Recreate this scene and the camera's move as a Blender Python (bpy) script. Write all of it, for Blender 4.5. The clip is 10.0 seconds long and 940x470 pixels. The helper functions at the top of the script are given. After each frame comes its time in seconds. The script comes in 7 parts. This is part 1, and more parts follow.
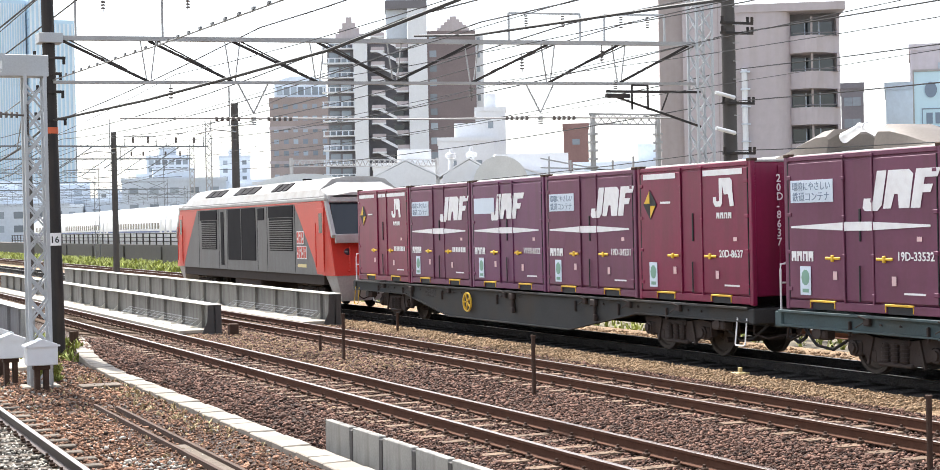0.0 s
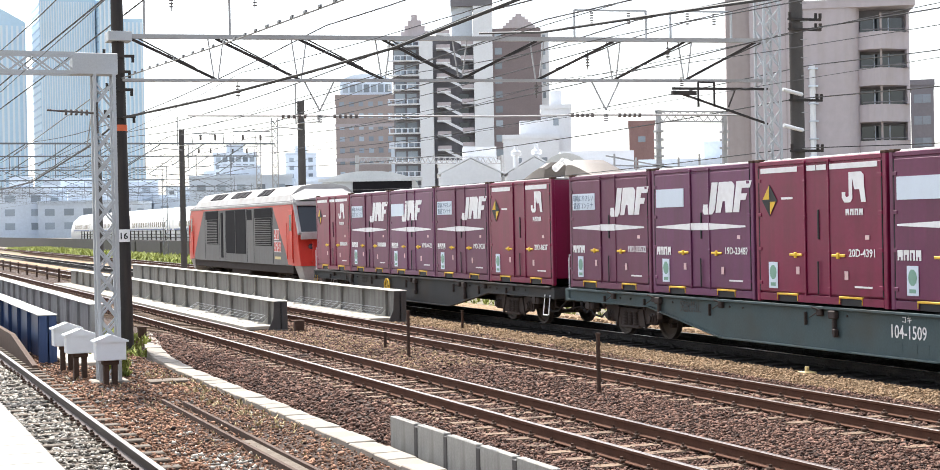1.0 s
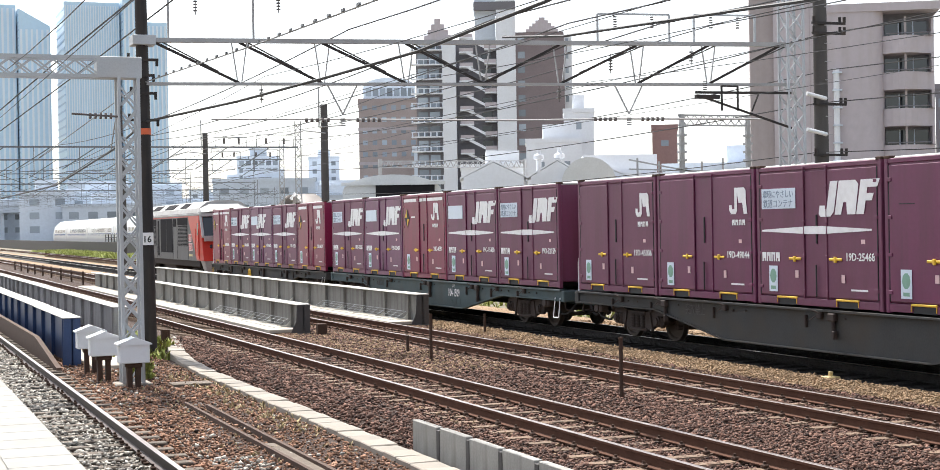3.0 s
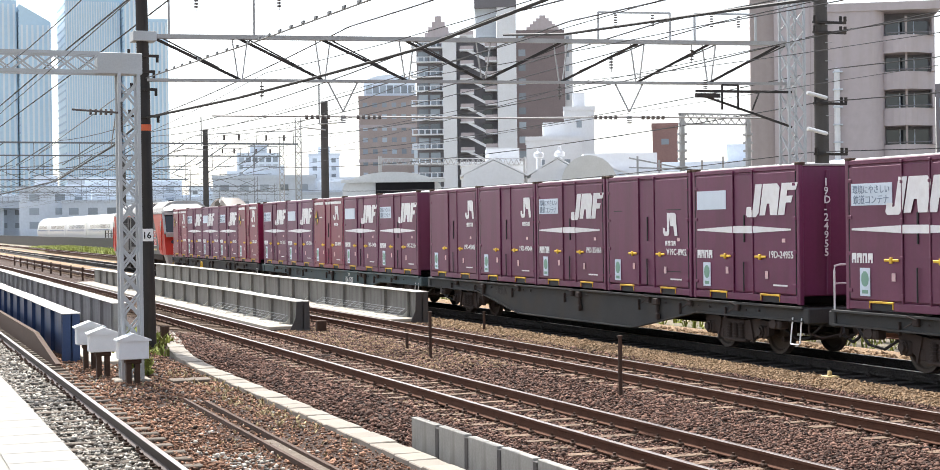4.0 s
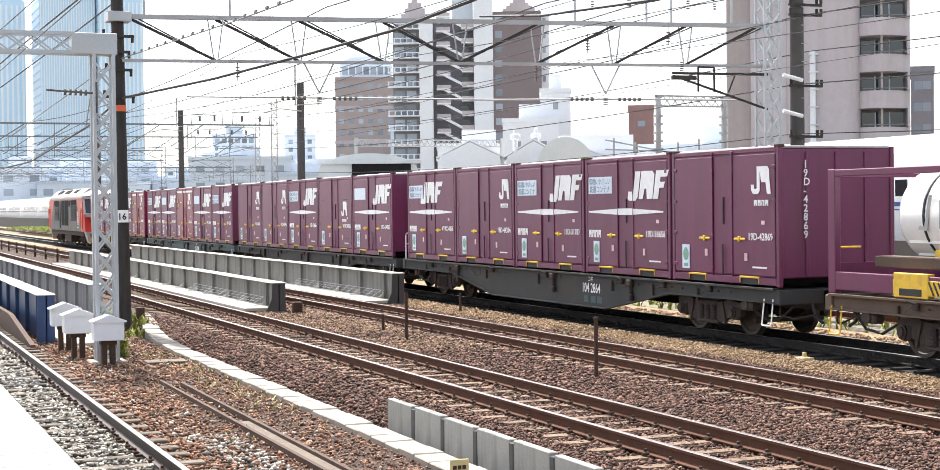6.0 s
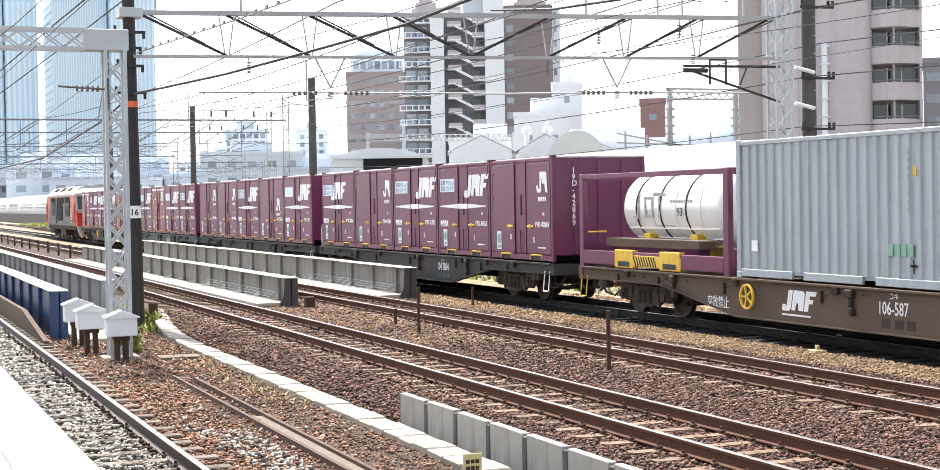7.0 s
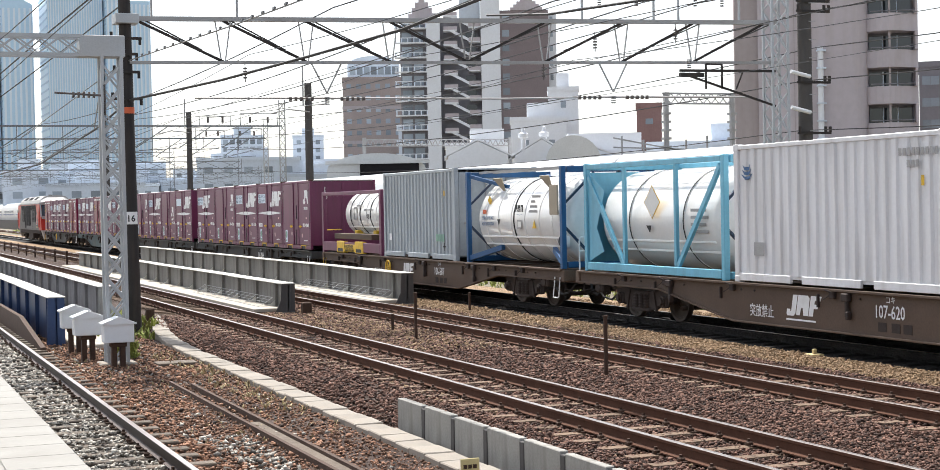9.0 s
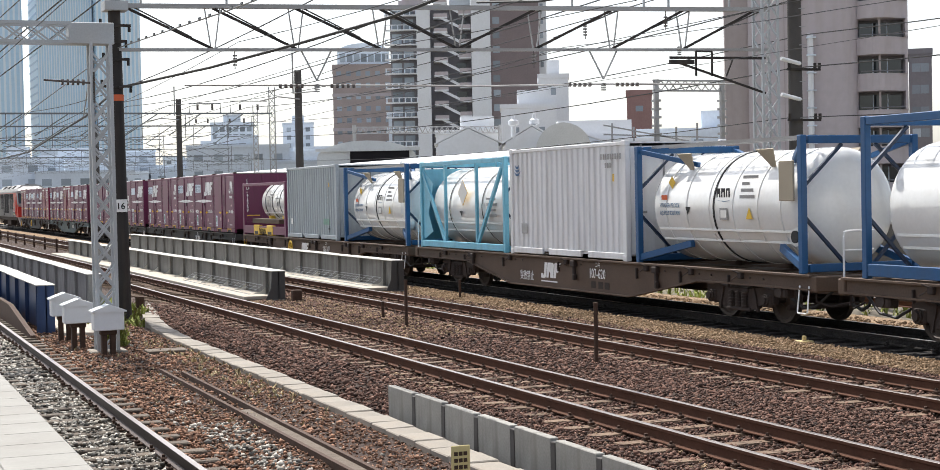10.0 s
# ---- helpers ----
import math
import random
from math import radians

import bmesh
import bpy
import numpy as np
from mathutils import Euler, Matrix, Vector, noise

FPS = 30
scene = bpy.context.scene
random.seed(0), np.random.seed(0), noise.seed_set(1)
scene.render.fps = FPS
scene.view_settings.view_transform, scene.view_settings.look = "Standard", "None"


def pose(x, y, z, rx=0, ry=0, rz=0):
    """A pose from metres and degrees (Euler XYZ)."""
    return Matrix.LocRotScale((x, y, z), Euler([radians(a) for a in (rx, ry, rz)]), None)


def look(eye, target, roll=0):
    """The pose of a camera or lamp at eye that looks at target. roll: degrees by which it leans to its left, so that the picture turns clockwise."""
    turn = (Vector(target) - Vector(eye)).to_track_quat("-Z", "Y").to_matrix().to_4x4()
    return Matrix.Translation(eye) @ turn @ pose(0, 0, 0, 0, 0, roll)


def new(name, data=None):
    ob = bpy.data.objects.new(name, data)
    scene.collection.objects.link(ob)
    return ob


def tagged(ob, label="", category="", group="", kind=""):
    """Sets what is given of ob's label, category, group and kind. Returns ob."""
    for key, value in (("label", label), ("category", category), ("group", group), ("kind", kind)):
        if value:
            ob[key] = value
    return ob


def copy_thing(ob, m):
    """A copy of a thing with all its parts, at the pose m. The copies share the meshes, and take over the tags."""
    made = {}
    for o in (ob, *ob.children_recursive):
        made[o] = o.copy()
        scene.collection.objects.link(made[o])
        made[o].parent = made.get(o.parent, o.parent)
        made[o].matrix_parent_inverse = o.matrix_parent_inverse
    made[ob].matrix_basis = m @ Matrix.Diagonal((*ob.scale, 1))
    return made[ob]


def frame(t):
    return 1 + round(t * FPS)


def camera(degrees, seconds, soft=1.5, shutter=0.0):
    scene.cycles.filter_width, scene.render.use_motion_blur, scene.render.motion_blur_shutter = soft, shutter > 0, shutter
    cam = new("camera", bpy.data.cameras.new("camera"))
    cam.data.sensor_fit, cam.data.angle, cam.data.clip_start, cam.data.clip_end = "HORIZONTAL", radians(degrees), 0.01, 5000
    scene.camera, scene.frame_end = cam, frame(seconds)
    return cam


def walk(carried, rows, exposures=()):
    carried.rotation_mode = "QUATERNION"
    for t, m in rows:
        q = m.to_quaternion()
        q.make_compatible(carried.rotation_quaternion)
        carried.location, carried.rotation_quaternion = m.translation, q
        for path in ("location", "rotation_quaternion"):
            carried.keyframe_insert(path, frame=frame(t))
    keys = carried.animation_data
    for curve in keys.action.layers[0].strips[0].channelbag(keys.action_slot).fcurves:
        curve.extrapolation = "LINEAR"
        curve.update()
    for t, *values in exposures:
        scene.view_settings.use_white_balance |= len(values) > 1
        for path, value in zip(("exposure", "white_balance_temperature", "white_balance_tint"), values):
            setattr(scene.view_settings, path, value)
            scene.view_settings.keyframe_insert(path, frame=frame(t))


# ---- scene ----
cam = camera(33.3, 10.0, soft=0.8)
EYE = (0.0, 0.0, 2.487)
TURNS = [
    (0.0, 89.59, 1.227, -24.25), (0.5, 89.598, 1.242, -23.084), (1.0, 89.542, 1.105, -21.882),
    (1.5, 89.144, 1.378, -21.246), (2.0, 89.556, 1.502, -20.879), (2.5, 89.669, 1.238, -20.934),
    (4.0, 89.609, 0.745, -21.062), (4.5, 89.375, 0.601, -21.0), (5.0, 88.933, 0.416, -21.554),
    (5.5, 88.999, 0.577, -22.06), (7.0, 88.721, 0.941, -21.497), (7.5, 88.849, 0.994, -21.487),
    (8.0, 88.782, 1.05, -21.549), (8.5, 89.022, 1.119, -21.597), (9.0, 88.903, 1.118, -21.616),
    (9.5, 88.779, 1.202, -21.858), (10.0, 88.434, 1.166, -21.972)]
# the clip's camera closes down slowly as the pale load comes by
STOPS = [(0.0, 1.15), (1.5, 1.12), (2.0, 1.2), (2.5, 0.87), (4.5, 1.0), (7.0, 1.35), (7.5, 1.0), (8.5, 0.9), (9.0, 0.65), (10.0, 0.45)]
walk(cam, [(t, pose(*EYE, rx, ry, rz)) for t, rx, ry, rz in TURNS], STOPS)

# way of the freight train along its track: seconds, metres of the first container's front
RUN = [(0.0, 41.55), (0.5, 46.81), (1.0, 52.19), (1.5, 57.79), (2.0, 63.07), (2.5, 68.12), (3.0, 73.3),
       (3.5, 78.42), (4.0, 83.42), (4.5, 88.63), (5.0, 93.87), (5.5, 98.85), (6.0, 103.94), (6.5, 108.99),
       (7.0, 113.98), (7.5, 119.1), (8.0, 124.19), (8.5, 129.28), (9.0, 134.39), (9.5, 139.38), (10.0, 144.36)]

# ---- light ----
SUN_EL, SUN_AZ = 58.0, -3.0     # degrees; azimuth from the track's direction, minus towards the station
world = bpy.data.worlds.new("hazy_sky")
scene.world = world
world.use_nodes = True
wn = world.node_tree
sky = wn.nodes.new("ShaderNodeTexSky")
sky.sky_type, sky.sun_disc = "NISHITA", False
sky.sun_elevation, sky.sun_rotation = radians(SUN_EL), radians(SUN_AZ)
sky.air_density, sky.dust_density, sky.ozone_density = 1.0, 2.0, 1.5
haze = wn.nodes.new("ShaderNodeHueSaturation")
haze.inputs["Saturation"].default_value, haze.inputs["Value"].default_value = 0.45, 1.1
wn.links.new(sky.outputs[0], haze.inputs["Color"])
wn.links.new(haze.outputs[0], wn.nodes["Background"].inputs[0])
wn.nodes["Background"].inputs[1].default_value = 0.15
sun = new("sun", bpy.data.lights.new("sun", "SUN"))
sun.data.energy, sun.data.angle, sun.data.color = 4.7, radians(0.6), (1.0, 0.96, 0.9)
el, az = radians(SUN_EL), radians(SUN_AZ)
sun.matrix_world = look((0, 0, 60), (-math.sin(az) * math.cos(el) * 50, -math.cos(az) * math.cos(el) * 50, 60 - math.sin(el) * 50))


# ---- materials ----
def mat(name, color, rough=0.6, metal=0.0, var=0.15, scale=6.0, fine=60.0, bump=0.15, dist=0.004, dirt=None, dirt_amount=0.4,
        dirt_scale=1.5, streak=False, per=None, spread=0.15, spec=0.4):
    """A surface with two scales of colour change, optional stains, and relief. per: 'object' or 'island' shifts the shade piece by piece."""
    m = bpy.data.materials.new(name)
    m.use_nodes = True
    nt = m.node_tree
    N, L = nt.nodes, nt.links
    b = N["Principled BSDF"]
    b.inputs["Roughness"].default_value, b.inputs["Metallic"].default_value = rough, metal
    b.inputs["Specular IOR Level"].default_value = spec
    co = N.new("ShaderNodeTexCoord")
    big, small = N.new("ShaderNodeTexNoise"), N.new("ShaderNodeTexNoise")
    big.inputs["Scale"].default_value, small.inputs["Scale"].default_value = scale, fine
    big.inputs["Detail"].default_value, small.inputs["Detail"].default_value = 5, 3
    src = co.outputs["Object"]
    L.new(src, big.inputs["Vector"]), L.new(src, small.inputs["Vector"])
    add = N.new("ShaderNodeMath")
    add.operation = "ADD"
    L.new(big.outputs[0], add.inputs[0]), L.new(small.outputs[0], add.inputs[1])
    ramp = N.new("ShaderNodeMapRange")
    ramp.inputs["From Min"].default_value, ramp.inputs["From Max"].default_value = 0.6, 1.4
    ramp.inputs["To Min"].default_value, ramp.inputs["To Max"].default_value = 1 - var, 1 + var
    L.new(add.outputs[0], ramp.inputs["Value"])
    factor = ramp.outputs[0]
    if per:
        info = N.new("ShaderNodeObjectInfo" if per == "object" else "ShaderNodeNewGeometry")
        rnd = info.outputs["Random" if per == "object" else "Random Per Island"]
        mr = N.new("ShaderNodeMapRange")
        mr.inputs["To Min"].default_value, mr.inputs["To Max"].default_value = 1 - spread, 1 + spread
        L.new(rnd, mr.inputs["Value"])
        mul = N.new("ShaderNodeMath")
        mul.operation = "MULTIPLY"
        L.new(factor, mul.inputs[0]), L.new(mr.outputs[0], mul.inputs[1])
        factor = mul.outputs[0]
    tint = N.new("ShaderNodeVectorMath")
    tint.operation = "SCALE"
    tint.inputs[0].default_value = color
    L.new(factor, tint.inputs["Scale"])
    out = tint.outputs[0]
    if dirt:
        dn = N.new("ShaderNodeTexNoise")
        dn.inputs["Scale"].default_value, dn.inputs["Detail"].default_value = dirt_scale, 6
        if streak:
            mp = N.new("ShaderNodeMapping")
            mp.inputs["Scale"].default_value = (4, 4, 0.35)
            L.new(src, mp.inputs["Vector"]), L.new(mp.outputs[0], dn.inputs["Vector"])
        else:
            L.new(src, dn.inputs["Vector"])
        dr = N.new("ShaderNodeMapRange")
        dr.inputs["From Min"].default_value, dr.inputs["From Max"].default_value = 0.45, 0.75
        dr.inputs["To Max"].default_value = dirt_amount
        L.new(dn.outputs[0], dr.inputs["Value"])
        mix = N.new("ShaderNodeMix")
        mix.data_type = "RGBA"
        mix.inputs["B"].default_value = (*dirt, 1)
        for i in mix.inputs:
            if i.type == "RGBA" and i.name == "A":
                L.new(out, i)
            if i.type == "RGBA" and i.name == "B":
                i.default_value = (*dirt, 1)
        L.new(dr.outputs[0], mix.inputs[0])
        out = [o for o in mix.outputs if o.type == "RGBA"][0]
    L.new(out, b.inputs["Base Color"])
    if bump:
        bp = N.new("ShaderNodeBump")
        bp.inputs["Strength"].default_value, bp.inputs["Distance"].default_value = bump, dist
        L.new(add.outputs[0], bp.inputs["Height"]), L.new(bp.outputs[0], b.inputs["Normal"])
    return m


RUST = (0.13, 0.055, 0.025)
M = {}
M["ballast"] = mat("brown_ballast_stone", (0.118, 0.063, 0.045), 0.9, var=0.35, scale=9, per="island", spread=0.8, bump=0.4, dist=0.01)
M["ballast_grey"] = mat("grey_ballast_stone", (0.31, 0.288, 0.25), 0.9, var=0.35, scale=9, per="island", spread=0.85, bump=0.4, dist=0.01)
M["bed"] = mat("ballast_bed", (0.062, 0.038, 0.029), 0.95, var=0.5, scale=14, fine=45, bump=1.0, dist=0.05, dirt=(0.11, 0.075, 0.05), dirt_amount=0.5, dirt_scale=0.35)
M["bed_pale"] = mat("pale_ballast_bed", (0.33, 0.225, 0.135), 0.95, var=0.5, scale=14, fine=45, bump=1.0, dist=0.05, dirt=(0.17, 0.11, 0.07), dirt_amount=0.4, dirt_scale=0.4)
M["bed_grey"] = mat("grey_ballast_bed", (0.075, 0.062, 0.052), 0.95, var=0.5, scale=14, fine=45, bump=1.0, dist=0.05, dirt=(0.14, 0.09, 0.06), dirt_amount=0.5, dirt_scale=0.6)
M["earth"] = mat("yard_earth", (0.2, 0.17, 0.13), 0.95, var=0.3, scale=0.6, fine=8, bump=0.6, dist=0.05, dirt=(0.12, 0.13, 0.06), dirt_amount=0.6, dirt_scale=0.08)
M["rail_rust"] = mat("rusty_rail", (0.092, 0.043, 0.027), 0.85, 0.0, spec=0.15, var=0.25, scale=4, fine=50)
M["rail_dark"] = mat("dark_rusty_rail", (0.05, 0.034, 0.03), 0.6, 0.3, var=0.25, scale=4, fine=50)
M["ballast_rust"] = mat("rust_red_ballast_stone", (0.205, 0.11, 0.068), 0.9, var=0.35, scale=9, per="island", spread=0.85, bump=0.4, dist=0.01)
M["rail_head"] = mat("polished_rail_head", (0.42, 0.36, 0.32), 0.28, 0.9, var=0.1, scale=2, fine=30, bump=0.05)
M["sleeper"] = mat("concrete_sleeper", (0.165, 0.112, 0.075), 0.9, var=0.25, scale=7, per="object", spread=0.25, bump=0.4, dist=0.008, dirt=(0.13, 0.075, 0.045), dirt_amount=0.7, dirt_scale=4)
M["sleeper_wood"] = mat("weathered_wooden_sleeper", (0.1, 0.078, 0.06), 0.9, var=0.3, scale=9, per="object", spread=0.3, bump=0.6, dist=0.01, dirt=(0.2, 0.165, 0.13), dirt_amount=0.5, dirt_scale=5)
M["platform"] = mat("pale_platform_concrete", (0.27, 0.262, 0.24), 0.85, var=0.08, scale=3, fine=40, bump=0.15, dirt=(0.2, 0.185, 0.165), dirt_amount=0.6, dirt_scale=1.2)
M["concrete"] = mat("weathered_concrete", (0.26, 0.235, 0.2), 0.9, var=0.2, scale=3, fine=40, bump=0.4, dirt=(0.24, 0.2, 0.16), dirt_amount=0.7, dirt_scale=2.2, per="object", spread=0.12)
M["wall_panel"] = mat("stained_concrete_panel", (0.3, 0.29, 0.265), 0.9, var=0.18, scale=3, fine=50, bump=0.3, dirt=(0.13, 0.12, 0.1), dirt_amount=0.75, dirt_scale=1.6, streak=True, per="object", spread=0.15)
# pale tone holds the sunlight on ledges and slab
M["ledge"] = mat("sun_pale_ledge", (0.42, 0.38, 0.32), 0.85, var=0.15, scale=4, fine=40, bump=0.2, dirt=(0.4, 0.35, 0.28), dirt_amount=0.5, dirt_scale=2)
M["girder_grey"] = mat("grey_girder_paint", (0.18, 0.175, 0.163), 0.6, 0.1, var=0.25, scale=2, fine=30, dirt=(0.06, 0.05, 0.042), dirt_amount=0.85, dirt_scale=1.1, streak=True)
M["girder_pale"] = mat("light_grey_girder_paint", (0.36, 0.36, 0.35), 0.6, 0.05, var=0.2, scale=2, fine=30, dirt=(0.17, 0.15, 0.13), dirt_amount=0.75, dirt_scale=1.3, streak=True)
# flanges far paler than the webs: sun from above put into colour
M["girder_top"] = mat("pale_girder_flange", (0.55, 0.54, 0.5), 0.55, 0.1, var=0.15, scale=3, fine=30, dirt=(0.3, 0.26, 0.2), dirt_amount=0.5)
M["girder_blue"] = mat("navy_girder_paint", (0.025, 0.055, 0.14), 0.45, 0.0, var=0.2, scale=2, fine=30, dirt=(0.05, 0.05, 0.06), dirt_amount=0.5, streak=True)
M["steel_white"] = mat("galvanised_steel", (0.42, 0.44, 0.46), 0.5, 0.35, var=0.12, scale=3, fine=40, dirt=(0.33, 0.3, 0.26), dirt_amount=0.4)
M["steel_grey"] = mat("grey_truss_steel", (0.36, 0.36, 0.36), 0.55, 0.3, var=0.15, scale=3, fine=40, dirt=(0.2, 0.17, 0.14), dirt_amount=0.5)
M["pole_dark"] = mat("dark_tarred_pole", (0.022, 0.019, 0.018), 0.7, var=0.3, scale=3, fine=40, dirt=(0.08, 0.055, 0.04), dirt_amount=0.5, streak=True)
M["pole_concrete"] = mat("dark_concrete_pole", (0.075, 0.07, 0.067), 0.85, var=0.2, scale=3, fine=40, dirt=(0.09, 0.08, 0.07), dirt_amount=0.6, streak=True)
M["wire"] = mat("black_cable", (0.03, 0.03, 0.032), 0.6, 0.2, var=0.1)
M["wire_grey"] = mat("grey_copper_wire", (0.16, 0.16, 0.16), 0.5, 0.5, var=0.1)
M["insulator"] = mat("brown_porcelain", (0.09, 0.075, 0.07), 0.25, var=0.1)
M["white_box"] = mat("white_enamel", (0.72, 0.74, 0.76), 0.45, var=0.05, scale=4, dirt=(0.5, 0.48, 0.44), dirt_amount=0.35, dirt_scale=3)
M["rust"] = mat("rust_steel", (0.07, 0.04, 0.027), 0.85, 0.2, var=0.3, scale=8, fine=60)
M["orange"] = mat("orange_band", (0.62, 0.13, 0.05), 0.6, var=0.1)
M["white"] = mat("white_paint", (0.8, 0.8, 0.8), 0.6, var=0.05, scale=8, bump=0.05, dirt=(0.55, 0.5, 0.48), dirt_amount=0.35, dirt_scale=5)
M["black"] = mat("black_paint", (0.02, 0.02, 0.022), 0.6, var=0.1, bump=0.05)
M["yellow"] = mat("yellow_paint", (0.72, 0.46, 0.04), 0.55, var=0.1, dirt=(0.35, 0.2, 0.05), dirt_amount=0.5, dirt_scale=8)
M["green_mark"] = mat("green_sticker", (0.2, 0.36, 0.28), 0.55, var=0.1, bump=0)
M["pink_mark"] = mat("pale_pink_label", (0.72, 0.5, 0.5), 0.6, var=0.08, bump=0)
M["pale_sign"] = mat("pale_blue_sign", (0.62, 0.7, 0.78), 0.5, var=0.04, bump=0)
M["sign_text"] = mat("grey_blue_lettering", (0.2, 0.26, 0.34), 0.6, var=0.05, bump=0)
M["pale_marker"] = mat("dull_yellow_marker", (0.5, 0.4, 0.2), 0.7, var=0.15)
M["weed"] = mat("yellow_green_weeds", (0.24, 0.27, 0.06), 0.8, var=0.3, scale=1.5, per="island", spread=0.5, bump=0)
# near-black colour that deepens the shade under the freight train
M["train_shade"] = mat("train_shade_black", (0.019, 0.016, 0.015), 0.85, var=0.5, scale=14, fine=45, bump=1.0, dist=0.05, dirt=(0.05, 0.04, 0.03), dirt_amount=0.5, dirt_scale=2)
M["dry_weed"] = mat("dry_grass", (0.36, 0.29, 0.16), 0.9, var=0.3, scale=1.5, per="island", spread=0.5, bump=0)


# ---- mesh tools ----
class Mesh:
    """Collects points and faces of one part."""

    def __init__(self):
        self.v, self.f, self.m, self.cut = [], [], [], []

    def add(self, verts, faces, mi=0):
        o = len(self.v)
        self.cut.append((o, len(self.f)))
        self.v += [tuple(p) for p in verts]
        self.f += [tuple(i + o for i in q) for q in faces]
        self.m += [mi] * len(faces)
        return self

    def box(self, x0, x1, y0, y1, z0, z1, c=0.0, mi=0):
        if c <= 0:
            v = [(x, y, z) for z in (z0, z1) for y in (y0, y1) for x in (x0, x1)]
            return self.add(v, [(0, 2, 3, 1), (4, 5, 7, 6), (0, 1, 5, 4), (2, 6, 7, 3), (0, 4, 6, 2), (1, 3, 7, 5)], mi)
        lo, hi = (x0, y0, z0), (x1, y1, z1)
        c = min(c, *(0.45 * (hi[k] - lo[k]) for k in range(3)))
        v, idx = [], {}
        for s in ((a, b, d) for a in (0, 1) for b in (0, 1) for d in (0, 1)):
            for k in range(3):
                p = []
                for j in range(3):
                    e = (lo, hi)[s[j]][j]
                    p.append(e if j == k else e + (c if s[j] == 0 else -c))
                idx[s, k] = len(v)
                v.append(p)
        f = []
        for k in range(3):
            a, b = (k + 1) % 3, (k + 2) % 3
            for sk in (0, 1):
                q = []
                for sa, sb in ((0, 0), (1, 0), (1, 1), (0, 1)):
                    s = [0, 0, 0]
                    s[k], s[a], s[b] = sk, sa, sb
                    q.append(idx[tuple(s), k])
                f.append(q if sk else q[::-1])
            for sa in (0, 1):
                for sb in (0, 1):
                    s0, s1 = [0, 0, 0], [0, 0, 0]
                    s0[a] = s1[a] = sa
                    s0[b] = s1[b] = sb
                    s1[k] = 1
                    s0, s1 = tuple(s0), tuple(s1)
                    q = [idx[s0, a], idx[s1, a], idx[s1, b], idx[s0, b]]
                    f.append(q if sa != sb else q[::-1])
        for s in ((p, q, r) for p in (0, 1) for q in (0, 1) for r in (0, 1)):
            t = [idx[s, 0], idx[s, 1], idx[s, 2]]
            f.append(t if sum(s) % 2 == 1 else t[::-1])
        return self.add(v, f, mi)

    def tube(self, p0, p1, r0, r1=None, n=8, caps=True, mi=0):
        r1 = r0 if r1 is None else r1
        p0, p1 = Vector(p0), Vector(p1)
        d = (p1 - p0).normalized()
        a = d.orthogonal().normalized()
        b = d.cross(a)
        v = []
        for p, r in ((p0, r0), (p1, r1)):
            for i in range(n):
                w = 2 * math.pi * (i + 0.5) / n
                v.append(p + (a * math.cos(w) + b * math.sin(w)) * r)
        f = [(i, (i + 1) % n, n + (i + 1) % n, n + i) for i in range(n)]
        if caps:
            f += [tuple(range(n))[::-1], tuple(range(n, 2 * n))]
        return self.add(v, f, mi)

    def bar(self, p0, p1, w, h=None, mi=0):
        """A straight bar of rectangular section, w across and h upwards."""
        h = w if h is None else h
        p0, p1 = Vector(p0), Vector(p1)
        d = (p1 - p0).normalized()
        up = Vector((0, 0, 1)) if abs(d.z) < 0.9 else Vector((0, 1, 0))
        a = d.cross(up).normalized()
        b = a.cross(d)
        v = [p + a * (w / 2 * i) + b * (h / 2 * j) for p in (p0, p1) for i, j in ((-1, -1), (1, -1), (1, 1), (-1, 1))]
        return self.add(v, [(3, 2, 1, 0), (4, 5, 6, 7), (0, 1, 5, 4), (1, 2, 6, 5), (2, 3, 7, 6), (3, 0, 4, 7)], mi)

    def path(self, pts, r, n=5, mi=0):
        """A bent rod through the points, in one piece."""
        pts = [Vector(p) for p in pts]
        v = []
        for i, p in enumerate(pts):
            d = (pts[min(i + 1, len(pts) - 1)] - pts[max(i - 1, 0)]).normalized()
            a = d.cross(Vector((0.31, 0.17, 0.93))).normalized()
            b = d.cross(a)
            v += [p + (a * math.cos(w) + b * math.sin(w)) * r for w in (2 * math.pi * k / n for k in range(n))]
        f = [(j * n + k, j * n + (k + 1) % n, (j + 1) * n + (k + 1) % n, (j + 1) * n + k) for j in range(len(pts) - 1) for k in range(n)]
        return self.add(v, f + [tuple(range(n))[::-1], tuple(range(len(v) - n, len(v)))], mi)

    def sweep(self, prof, y0, y1, mi=0, caps=True, axis="y"):
        """A profile of (x, z) points drawn along y."""
        n = len(prof)
        if axis == "y":
            v = [(x, y, z) for y in (y0, y1) for x, z in prof]
        else:
            v = [(y, x, z) for y in (y0, y1) for x, z in prof]
        f = [(i, (i + 1) % n, n + (i + 1) % n, n + i) for i in range(n)]
        if caps:
            f += [tuple(range(n))[::-1], tuple(range(n, 2 * n))]
        return self.add(v, f, mi)

    def lathe(self, prof, n=24, axis="y", center=(0, 0, 0), mi=0):
        """prof: (along, radius) points, turned round the axis."""
        v, cx = [], Vector(center)
        for a, r in prof:
            for i in range(n):
                w = 2 * math.pi * i / n
                c, s = math.cos(w) * r, math.sin(w) * r
                v.append(cx + Vector({"y": (c, a, s), "x": (a, c, s), "z": (c, s, a)}[axis]))
        f = []
        for k in range(len(prof) - 1):
            for i in range(n):
                j = (i + 1) % n
